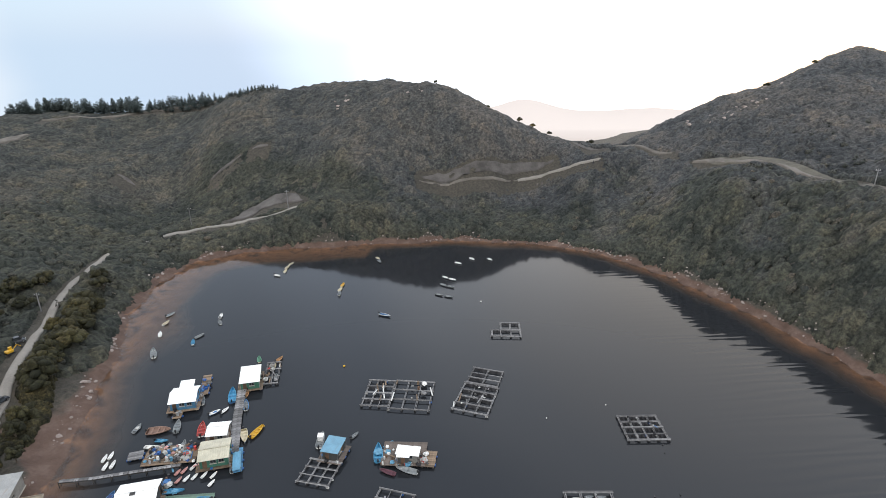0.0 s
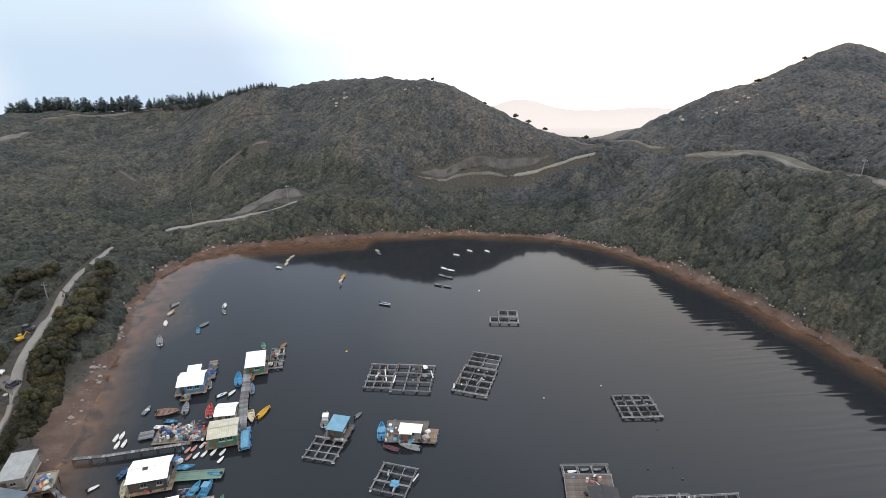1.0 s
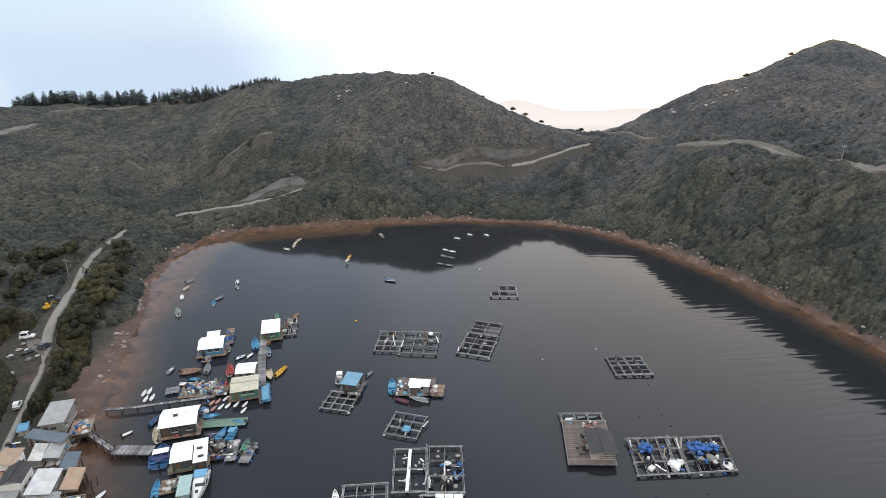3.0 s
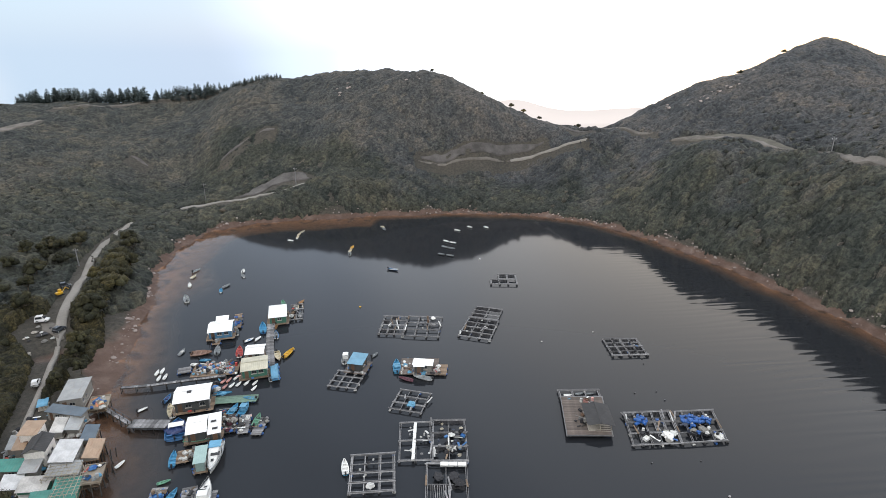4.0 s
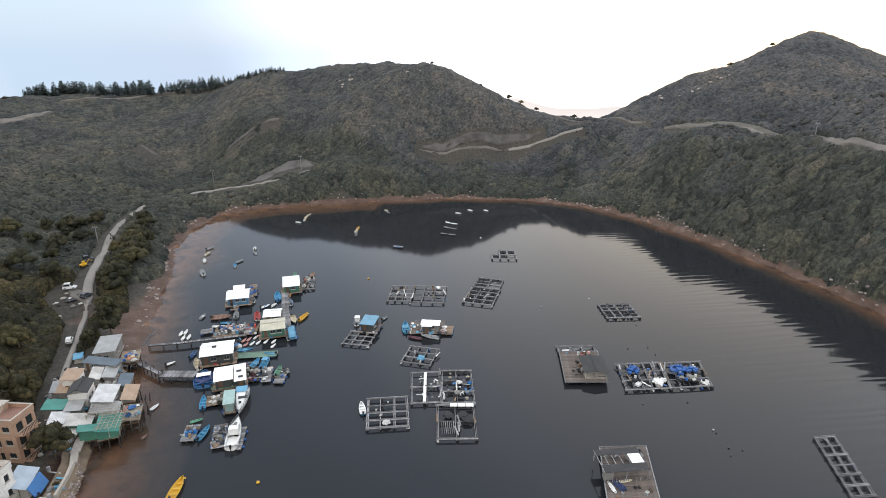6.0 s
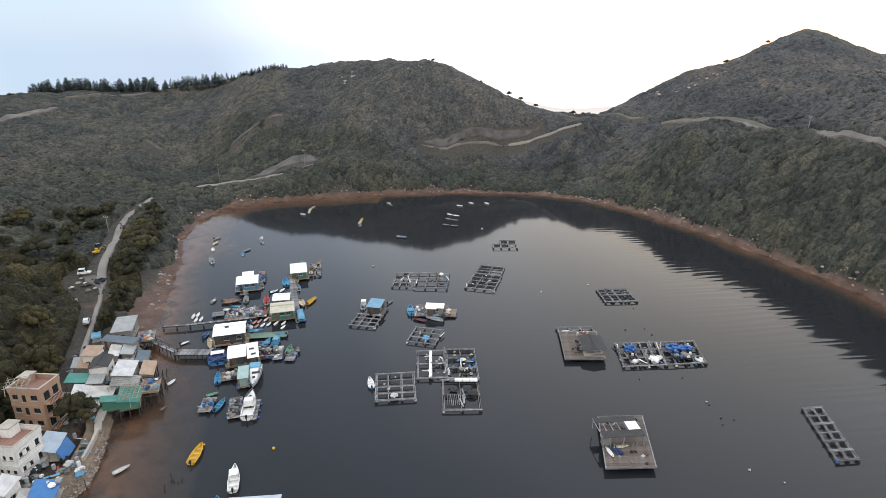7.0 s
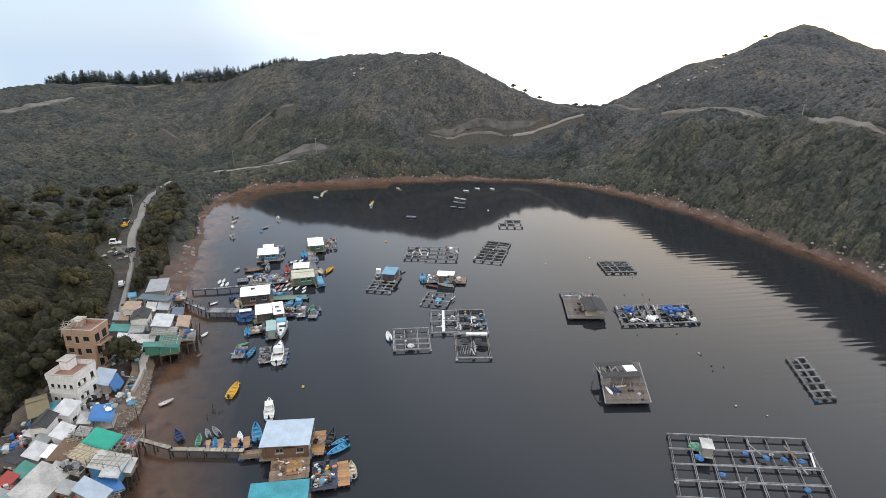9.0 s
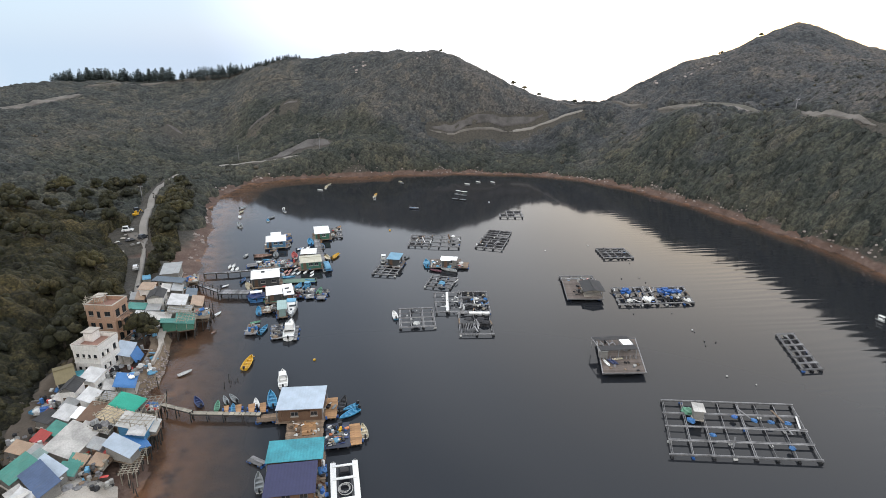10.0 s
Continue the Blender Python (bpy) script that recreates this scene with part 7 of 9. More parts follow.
buoy(44.5, 60.9, 0.20, M_BLACK, "black net float on the water")
buoy(35.2, 60.6, 0.20, M_BLACK, "black net float on the water")
buoy(45.7, 47.0, 0.25, M_BLACK, "black net float on the water")
buoy(45.4, 52.1, 0.30, M_FOAM, "white foam net float")
boat(91.2, 55.7, -83, 2.3, "white motor boat under way near the east shore", M_WHITE_GEL, M_GREY_HULL, wheelhouse=M_WHITE_GEL)

# ---- the southern floating houses and their jetty ----
house_afloat(-34.8, 23.2, 3.4, 7.0, 5.6, "floating house with a smooth pale blue roof and brown walls", M_ROOF_PALE, M_BROWN_WALL, over=0.35, kind="shed", rise=0.3, eaves=2.9, apron=0.5)
litter(-34.8, 23.2, 0.62, 3.4, 8.4, 7.0, 14, 213, big=0.55)
decked(-33.5, 18.4, 8.9, 5.7, 5.8, 0.60, "brown wooden terrace in front of a floating house")
litter(-33.5, 18.4, 0.66, 8, 4.8, 4.3, 26, 41, palette=[M_ORANGE_PLY, M_PLANK, M_FOAM, M_WHITE_GEL, M_BROWN_WALL], big=0.5)
decked(-32.8, 18.1, 10.2, 2.1, 3.2, 0.75, "loose sheets of orange plywood on the deck", mat=M_ORANGE_PLY, floats=False)
litter(-28.1, 16.8, 0.66, 9, 3.1, 3.9, 40, 42, palette=[M_WHITE_GEL, M_BLACK, M_DRUM, M_BLACK, M_YELLOW, M_NAVYDECK, M_FOAM, M_GREY_WALL, M_NET], big=0.5)
house_afloat(-33.0, 10.2, 6.2, 7.4, 3.8, "floating house under a bright teal tarpaulin roof", M_ROOF_TEAL, M_BROWN_WALL, over=0.35, kind="shed", rise=0.35, eaves=2.7, apron=0.3)
litter(-33.0, 10.2, 0.62, 6.2, 8.8, 5.2, 14, 214, big=0.55)
house_afloat(-32.4, 4.5, 7.1, 6.2, 5.2, "floating house under a dark blue tarpaulin roof", M_ROOF_NAVY, M_BROWN_WALL, over=0.35, kind="shed", rise=0.4, eaves=2.5, apron=0.3)
litter(-32.4, 4.5, 0.62, 7.1, 7.6, 6.6, 14, 215, big=0.55)
decked(-28.9, 7.0, 11.7, 1.1, 7.7, 0.60, "side deck stacked with boards and poles")
litter(-28.9, 7.0, 0.66, 11, 1.0, 6.9, 10, 42)
decked(-32.1, 2.0, 3.5, 7.1, 3.2, 0.60, "orange plywood terrace on the water", mat=M_ORANGE_PLY)
decked(-30.1, 23.9, 6.0, 1.8, 6.0, 0.60, "orange plywood float on the water", mat=M_ORANGE_PLY)
litter(-30.1, 23.7, 0.66, 7, 1.3, 3.9, 3, 43)
boat(-28.5, 25.6, 84, 4.2, "dark grey open motor boat", M_GREY_HULL, M_BLACK)
boat(-26.9, 22.4, -135, 4.2, "bright blue wooden boat", M_SKY_HULL, M_SKY_HULL)
boat(-27.0, 24.4, -140, 2.8, "bright blue wooden boat", M_SKY_HULL, M_SKY_HULL)
decked(-27.9, 16.4, 8.8, 3.6, 6.2, 0.70, "navy-sided float heaped with gear", mat=M_NAVYDECK)
litter(-28.0, 16.5, 0.76, 8, 3.0, 4.6, 34, 44, palette=[M_BLACK, M_NET, M_FOAM, M_GREY_WALL, M_NAVY_HULL, M_YELLOW, M_WHITE_GEL, M_BLACK, M_SKY_TARP, M_ORANGE], big=0.75)
decked(-25.2, 16.8, 10.4, 1.7, 5.3, 0.60, "plywood float on the water", mat=M_ORANGE_PLY)
boat(-24.0, 17.9, 104, 3.5, "white dinghy with a cream interior", M_WHITE_GEL, M_CREAM_GEL)
catamaran_frame(-25.4, 6.3, 10.3, 4.0, 8.5)
decked(-39.2, 11.1, -30.3, 2.7, 1.3, 0.35, "loose grey float on the water", mat=M_TIMBER)
boat(-37.6, 6.7, 108, 4.0, "white fibreglass motor boat", M_WHITE_GEL, M_GREY_HULL)
boat(-40.7, 33.5, 104, 6.0, "white cabin motor boat", M_WHITE_GEL, M_WHITE_GEL, wheelhouse=M_WHITE_GEL)
boat(-41.1, 27.1, 110, 4.9, "blue open boat tied up alongside", M_BLUE_HULL, M_SKY_HULL)
gangway([(-58.7, 24.1), (-52.9, 21.9)], 0.7, "long plank footbridge on crooked posts over the mud", z=1.6, mat=M_BAMBOO)
gangway([(-53.2, 22.3), (-47.7, 22.0), (-41.4, 21.7)], 0.8, "plank jetty on posts leading to the floating houses", z=1.1, mat=M_BAMBOO)
decked(-48.0, 24.1, 18.1, 0.6, 2.0, 0.50, "small orange plywood landing float", mat=M_ORANGE_PLY)
decked(-46.0, 24.2, 16.9, 0.8, 2.4, 0.50, "small orange plywood landing float", mat=M_ORANGE_PLY)
decked(-43.8, 24.3, 15.8, 0.9, 2.5, 0.50, "small orange plywood landing float", mat=M_ORANGE_PLY)
decked(-41.9, 24.4, 14.9, 0.9, 2.9, 0.50, "small orange plywood landing float", mat=M_ORANGE_PLY)
decked(-40.4, 21.3, 7.9, 3.1, 2.1, 0.60, "blue-sided plank float on the water", mat=M_PLANK)
boat(-53.8, 26.6, 128, 3.6, "navy open boat tied up alongside", M_NAVY_HULL, M_NAVY_HULL)
boat(-50.0, 25.4, 103, 2.8, "pale green wooden boat", M_GREEN_HULL, M_GREEN_HULL, motor=False)
boat(-49.2, 27.1, 122, 2.5, "pale green open boat", M_GREEN_HULL, M_GREY_HULL)
boat(-48.0, 27.6, 132, 2.8, "grey open boat tied up alongside", M_GREY_HULL, M_GREY_HULL)
boat(-47.1, 24.8, 110, 2.3, "sky-blue dinghy tied up alongside", M_SKY_HULL, M_SKY_HULL, motor=False)
boat(-43.5, 26.0, 111, 2.8, "white and blue motor boat", M_BLUE_HULL, M_WHITE_GEL)
boat(-59.9, 36.2, 46, 2.6, "white rowing boat with dark thwarts", M_WHITE_GEL, M_FOAM, motor=False)
boat(-49.0, 39.7, 89, 5.0, "bright yellow open motor boat", M_YELLOW, M_YELLOW, seats=4)
boat(-60.5, 53.2, 71, 1.4, "grey wooden boat on the mud edge", M_GREY_HULL, M_BROWNHULL, motor=False)
boat(-62.8, 62.3, 69, 2.0, "white dinghy by the stilt houses", M_WHITE_GEL, M_WHITE_GEL, motor=False)

# ---- the village on the shore ----
hut(-71.2, 37.8, 9.0, 2.5, 3.5, 2.4, 4.7, "open lean-to with a pale blue sheet roof", M_ROOF_PALE, M_GREY_WALL, over=0.3, open_sides=True, tilt=(-0.30, 0.24))
tagged(beam("tarpaulin", None, M_BLUE_TARP, -69.0, 37.6, 3.45, 0.08, 3.9, 2.3, 9, ry=-24), "blue tarpaulin hung down the side of the lean-to", "tarpaulin")
hut(-71.1, 27.0, -7.4, 2.5, 2.7, 2.6, 5.7, "white plastered house with a white sheet roof", M_ROOF_DULL, M_PLASTER, over=0.3, tilt=(-0.13, 0.22))
hut(-72.2, 23.0, 6.3, 2.3, 3.3, 3.0, 5.9, "white plastered house with a dark gable roof", M_ROOF_BLACK, M_PLASTER, over=0.3, kind="gable", rise=0.9, along="y")
hut(-68.4, 21.4, -8.2, 2.0, 2.2, 2.8, 5.3, "low house with a plain white roof", M_ROOF_DULL, M_PLASTER, over=0.3, tilt=(-0.30, 0.27))
hut(-65.9, 27.6, 18.1, 2.9, 3.7, 2.4, 4.3, "open shelter roofed with a bright blue tarpaulin", M_BLUE_TARP, M_GREY_WALL, over=0.3, open_sides=True, cloth=True, tilt=(-0.30, 0.09))
for k, (px, py, mat, tone) in enumerate(((-66.6, 28.9, M_FOAM, "white"), (-65.4, 28.4, M_WHITE_GEL, "white"), (-65.0, 29.4, M_ROOF_GREY, "grey"), (-66.8, 27.4, M_SKY_TARP, "light blue"))):
    thing_heap(px, py, 4.25, 0.6, mat, "%s sheet heap of folds on the tarpaulin roof" % tone, k)
hut(-61.7, 19.8, -12.7, 4.1, 2.7, 2.6, 5.1, "stilt house covered by a bright green tarpaulin", M_GREEN_TARP, M_GREY_WALL, over=0.3, cloth=True, stilts=True, tilt=(-0.17, 0.21))
hut(-62.6, 16.6, -15.8, 2.8, 1.9, 2.6, 4.9, "stilt house with a cream panel roof", M_CREAMPANEL, M_BROWN_WALL, over=0.3, stilts=True, tilt=(-0.21, 0.23))
hut(-58.1, 15.1, 1.0, 4.0, 2.8, 2.6, 4.7, "stilt house with a pale translucent sheet roof", M_ROOF_TRANS, M_BLUE_WALL, over=0.3, stilts=True, tilt=(-0.30, 0.12))
hut(-59.3, 21.4, 3.1, 2.4, 1.9, 2.2, 2.6, "open bamboo drying terrace on stilts", M_TERRACE, M_BAMBOO, over=0.3, kind="flat", stilts=True, open_sides=True, tilt=(-0.17, 0.11))
hut(-57.4, 9.5, -16.5, 4.1, 1.7, 2.7, 4.7, "stilt hut with a pale blue sheet roof and grey sides", M_ROOF_PALE, M_GREY_WALL, over=0.3, stilts=True, tilt=(-0.30, 0.30))
hut(-65.0, 10.7, -9.9, 4.0, 5.3, 2.8, 4.9, "low house with a broad stained white concrete roof", M_ROOF_STAIN, M_CONCRETE, over=0.3, tilt=(-0.30, 0.14))
hut(-65.8, 17.7, -2.2, 2.5, 3.9, 2.8, 4.7, "shed roofed with dark brown boards", M_BROWN_WALL, M_BROWN_WALL, over=0.3, tilt=(-0.12, 0.11))
hut(-68.5, 4.6, -28.5, 2.7, 3.5, 3.2, 5.1, "shed with a faded green sheet roof", M_GREEN_ROOF, M_GREY_WALL, over=0.3, tilt=(-0.14, 0.26))
hut(-64.6, 5.0, -29.3, 4.9, 1.4, 3.0, 4.9, "shed with a pale blue sheet roof", M_ROOF_PALE, M_GREY_WALL, over=0.3, tilt=(-0.09, 0.28))
hut(-64.5, 2.7, -35.5, 5.3, 2.4, 3.0, 5.0, "shed with a dark blue ribbed roof", M_ROOF_BLUE, M_GREY_WALL, over=0.3, tilt=(-0.12, 0.30))
hut(-69.4, 13.9, -14.1, 1.5, 1.8, 3.0, 4.5, "shed with a faded green roof", M_GREEN_ROOF, M_GREY_WALL, over=0.3, tilt=(-0.26, 0.30))
hut(-70.5, 12.2, -12.6, 1.4, 1.6, 3.0, 4.3, "lean-to with a red sheet roof", M_RED, M_GREY_WALL, over=0.3, tilt=(-0.26, 0.30))
hut(-70.2, 17.9, -11.3, 2.3, 2.2, 3.0, 4.5, "low white roof over a yard", M_ROOF_DULL, M_GREY_WALL, over=0.3, tilt=(-0.20, 0.26))
hut(-72.6, 17.2, -16.3, 2.5, 2.4, 3.0, 4.3, "low shed with a dark felt roof", M_ROOF_BLACK, M_GREY_WALL, over=0.3, tilt=(-0.05, 0.06))
hut(-62.6, 5.5, 6.5, 1.8, 1.6, 2.8, 4.1, "small shed with a faded green roof", M_GREEN_ROOF, M_GREY_WALL, over=0.3, tilt=(-0.30, 0.21))
hut(-65.2, 0.1, -16.5, 2.2, 1.7, 3.0, 4.3, "white canvas shelter on poles", M_ROOF_DULL, M_GREY_WALL, over=0.3, open_sides=True, cloth=True, tilt=(-0.24, 0.30))
hut(-61.7, 10.8, -4.5, 1.4, 1.4, 2.6, 4.1, "small grey sheet lean-to", M_ROOF_GREY, M_GREY_WALL, over=0.3, stilts=True, tilt=(-0.30, 0.30))
litter(-71.7, 10.8, 3.40, 47, 3.4, 8.4, 26, 61)
litter(-69.8, 20.9, 2.90, 22, 6.9, 9.5, 40, 62)
litter(-62.0, 7.6, 2.80, 31, 4.0, 8.2, 46, 63, palette=[M_PLANK, M_TIMBER, M_FOAM, M_GREY_WALL, M_TIMBER, M_RED, M_SKY_TARP])
litter(-69.2, 31.4, 2.60, 22, 5.1, 8.2, 30, 64)
litter(-84.0, 67.6, 2.70, 24, 3.7, 17.1, 24, 65)
litter(-74.2, 66.7, 2.60, 22, 6.1, 14.8, 30, 66, palette=[M_PLANK, M_TIMBER, M_FOAM, M_GREY_WALL, M_BLACK, M_ROOF_GREY])
litter(-73.5, 50.0, 2.60, 21, 5.4, 8.0, 18, 67)
hut(-70.9, 20.1, -2.1, 1.6, 1.8, 3.0, 4.6, "low lean-to with a grey sheet roof", M_ROOF_GREY, M_GREY_WALL, over=0.3, stilts=False, tilt=(-0.23, 0.18))
hut(-62.4, 14.2, -4.2, 1.6, 1.4, 2.6, 4.3, "small shed with a pale stained roof", M_ROOF_TRANS, M_GREY_WALL, over=0.3, stilts=False, tilt=(-0.30, 0.25))
hut(-67.8, 17.7, -6.4, 1.6, 1.8, 2.6, 4.4, "small shed with a white sheet roof", M_ROOF_WHITE, M_GREY_WALL, over=0.3, stilts=False, tilt=(-0.23, 0.21))
hut(-71.5, 9.3, -9.8, 2.3, 1.6, 3.0, 4.7, "low shed with a rusty roof", M_ROOF_RUST, M_GREY_WALL, over=0.3, stilts=False, tilt=(-0.18, 0.22))
hut(-62.3, 7.5, -0.7, 1.4, 1.4, 2.6, 3.9, "small shed with a rusty red roof", M_ROOF_RUST, M_GREY_WALL, over=0.3, stilts=False, tilt=(-0.30, 0.26))
hut(-66.2, 22.6, 4.2, 1.4, 1.4, 2.6, 4.3, "narrow shed with a grey roof", M_ROOF_GREY, M_GREY_WALL, over=0.3, stilts=False, tilt=(-0.25, 0.14))
hut(-65.5, 9.7, -11.1, 1.4, 1.4, 2.6, 4.3, "little shed with a slate-blue roof", M_ROOF_SLATE, M_GREY_WALL, over=0.3, stilts=False, tilt=(-0.20, 0.22))
hut(-63.4, 3.1, -12.6, 1.4, 1.4, 2.6, 4.1, "little shed with a white roof", M_ROOF_WHITE, M_GREY_WALL, over=0.3, stilts=False, tilt=(-0.23, 0.29))
hut(-82.2, 64.0, 22.3, 1.4, 3.8, 2.6, 4.1, "little shed with a grey sheet roof", M_ROOF_GREY, M_GREY_WALL, over=0.3, stilts=False, tilt=(-0.20, 0.03))
hut(-74.7, 69.7, 15.7, 2.0, 3.7, 2.6, 3.9, "low shed with a grey sheet roof", M_ROOF_GREY, M_GREY_WALL, over=0.3, stilts=False, tilt=(-0.20, 0.04))
hut(-70.4, 67.2, 16.2, 1.9, 4.2, 2.6, 3.6, "low stilt shed with a dark roof", M_ROOF_SLATE, M_GREY_WALL, over=0.3, stilts=True, tilt=(-0.20, 0.04))
litter(-61.3, 9.1, 2.75, -4, 4.2, 3.0, 34, 51, palette=[M_PLANK, M_ORANGE_PLY, M_TIMBER, M_FOAM, M_RED, M_GREY_WALL])
litter(-71.0, 31.0, 2.50, 24, 1.5, 6.7, 8, 52)
litter(-76.2, 21.9, 3.30, 20, 3.5, 4.3, 16, 53)
hut(-80.4, 79.8, 15.5, 4.0, 7.1, 2.4, 4.9, "long shed with a grey sheet roof", M_ROOF_GREY, M_GREY_WALL, over=0.3, kind="shed", rise=0.4)
hut(-78.0, 72.9, -11.4, 7.8, 1.7, 2.4, 4.5, "broad shed with a slate-blue roof", M_ROOF_SLATE, M_GREY_WALL, over=0.3, kind="shed", rise=0.4)
hut(-79.8, 65.7, 11.2, 2.7, 3.8, 2.6, 5.9, "plastered house with a rusty sheet roof", M_ROOF_RUST, M_PLASTER, over=0.3, tilt=(-0.12, 0.04))
hut(-75.7, 61.3, 14.2, 3.2, 4.5, 2.6, 5.7, "white plastered house with a black gable roof", M_ROOF_BLACK, M_PLASTER, over=0.3, kind="gable", rise=0.9, along="y")
hut(-70.9, 61.0, 14.6, 3.3, 5.8, 2.4, 4.5, "hut with a bright white sheet roof", M_ROOF_DULL, M_GREY_WALL, over=0.3, tilt=(-0.20, 0.01))
hut(-78.2, 57.1, 13.2, 3.1, 2.6, 2.6, 4.7, "shed with a dark green sheet roof", M_GREEN_ROOF, M_GREY_WALL, over=0.3, tilt=(-0.16, 0.07))
hut(-74.8, 57.4, 16.3, 2.3, 3.3, 2.6, 4.3, "shed with a grey sheet roof", M_ROOF_GREY, M_GREY_WALL, over=0.3, tilt=(-0.12, 0.01))
hut(-75.4, 53.5, 19.7, 2.4, 3.3, 2.4, 4.3, "hut with a white sheet roof", M_ROOF_DULL, M_GREY_WALL, over=0.3, tilt=(-0.23, 0.03))
hut(-71.5, 53.2, 15.9, 3.8, 3.1, 2.3, 4.1, "stilt hut with a pale stained roof", M_ROOF_STAIN, M_GREEN_WALL, over=0.3, stilts=True, tilt=(-0.18, 0.06))
hut(-68.5, 50.4, 22.4, 2.6, 1.6, 2.2, 4.3, "stilt hut of green sheets", M_GREEN_ROOF, M_GREEN_WALL, over=0.3, stilts=True, tilt=(-0.19, 0.02))
hut(-65.9, 52.4, 19.1, 3.2, 4.7, 2.2, 3.9, "stilt hut with a grey-green sheet roof", M_GREEN_ROOF, M_GREEN_WALL, over=0.3, stilts=True, tilt=(-0.21, 0.04))
hut(-69.0, 57.1, 18.3, 4.4, 3.2, 2.3, 3.9, "stilt hut with a long dark roof", M_ROOF_GREY, M_GREY_WALL, over=0.3, stilts=True, tilt=(-0.19, 0.04))
hut(-64.0, 56.6, 18.0, 2.6, 4.3, 2.2, 2.9, "open drying terrace on stilts", M_TERRACE, M_BAMBOO, over=0.3, kind="flat", stilts=True, open_sides=True, tilt=(-0.09, 0.01))
litter(-63.8, 56.3, 3.40, 17, 2.5, 3.6, 10, 54)
hut(-75.2, 78.5, 18.8, 3.1, 4.3, 1.7, 2.3, "plank landing heaped with blue and orange gear", M_TERRACE, M_BAMBOO, over=0.3, kind="flat", stilts=True, open_sides=True, tilt=(-0.06, 0.01))
litter(-74.9, 77.9, 2.90, 18, 2.8, 4.1, 14, 55, palette=[M_BLUE_TARP, M_ORANGE, M_FOAM, M_DRUM, M_CREAM_GEL])
hut(-85.8, 77.2, 27.6, 1.4, 2.5, 2.6, 3.7, "bright blue tarpaulin shelter by the lane", M_SKY_TARP, M_GREY_WALL, over=0.3, open_sides=True, cloth=True, tilt=(-0.02, 0.00))
hut(-76.9, 28.6, 37.2, 2.5, 6.3, 3.2, 4.9, "gable shed covered with faded olive canvas", M_OLIVE, M_DARK_WALL, over=0.3, kind="gable", rise=1.0, along="x")
hut(-74.9, 28.9, 28.9, 1.4, 2.5, 3.2, 4.5, "small lean-to with a teal sheet roof", M_ROOF_TEAL, M_GREY_WALL, over=0.3, tilt=(-0.02, -0.03))
hut(-67.7, 7.3, -27.7, 1.4, 1.4, 3.2, 4.9, "small shed with a pale teal sheet roof", M_GREENISH, M_GREY_WALL, over=0.3, tilt=(-0.10, 0.24))
hut(-62.6, 7.6, 10.3, 1.4, 1.4, 2.8, 4.0, "little shed with a faded green sheet roof", M_GREEN_ROOF, M_GREY_WALL, over=0.3, tilt=(-0.30, 0.20))
hut(-66.1, 0.5, 54.9, 1.4, 2.3, 3.2, 4.5, "low shed with a stained white roof", M_ROOF_STAIN, M_GREY_WALL, over=0.3, tilt=(0.19, 0.05))
hut(-57.2, 13.6, 7.5, 2.0, 1.4, 2.6, 4.3, "white plastic sheeting over a stilt porch", M_ROOF_DULL, M_BLUE_WALL, over=0.3, cloth=True, stilts=True, tilt=(-0.21, 0.14))
hut(-56.9, 12.1, 51.0, 2.6, 2.7, 2.4, 3.3, "blue sheeted stilt porch", M_BLUE_TARP, M_BLUE_WALL, over=0.3, stilts=True, tilt=(-0.30, 0.26))
pole_frame(-58.4, 20.4, 4.2, 6.1, 3.1, 4.1, 0.75, "pale bamboo frame over the stilt terrace", 2.6)
pole_frame(-65.7, 20.9, 5.0, 19.8, 2.5, 2.8, 0.6, "bamboo frame between the roofs", 2.4)
pole_frame(-58.0, 15.0, 5.3, -10.7, 5.1, 2.5, 0.9, "bamboo poles lashed over a pale sheet roof", 1.0)
pole_frame(-62.3, 16.2, 5.5, -21.7, 3.8, 2.3, 0.8, "dark battens over a cream panel roof", 1.0)
pole_frame(-62.3, 13.6, 5.0, -11.7, 3.5, 1.6, 0.55, "loose bamboo frame between the stilt huts", 2.2)
pole_frame(-55.7, 8.7, 2.6, 9.8, 2.0, 4.9, 0.5, "broken bamboo landing over the mud", 2.6)
pole_frame(-68.2, 55.5, 4.6, 10.5, 4.9, 3.5, 0.8, "bamboo frame over the long dark roof", 2.2)
pole_frame(-65.4, 52.7, 4.4, 12.5, 3.7, 4.9, 0.8, "grey pole frame over the green stilt hut", 2.0)
pole_frame(-78.6, 43.6, 12.4, 23.8, 3.2, 3.1, 0.9, "steel pergola on the roof terrace", 1.4)
stake(-57.5, 23.0, -1.2, 2.0, 0.09, -0.30)
stake(-57.3, 22.4, -1.2, 1.4, 0.35, -0.02)
stake(-57.2, 20.5, -1.2, 1.2, 0.09, 0.26)
stake(-56.9, 19.9, -1.2, 1.1, 0.18, 0.06)
stake(-57.2, 19.0, -1.2, 1.8, 0.15, 0.27)
stake(-56.7, 18.5, -1.2, 2.3, -0.04, 0.30)
stake(-57.3, 17.9, -1.2, 1.3, 0.33, -0.04)
stake(-56.9, 16.9, -1.2, 1.6, -0.10, 0.06)
stake(-56.3, 16.0, -1.2, 2.5, 0.25, 0.34)
stake(-56.6, 15.0, -1.2, 2.5, 0.28, 0.05)
stake(-56.5, 14.3, -1.2, 1.9, -0.15, -0.31)
stake(-56.3, 14.3, -1.2, 2.3, -0.06, -0.24)
stake(-56.6, 13.2, -1.2, 1.1, 0.08, -0.32)
stake(-57.0, 12.5, -1.2, 2.6, 0.00, 0.35)
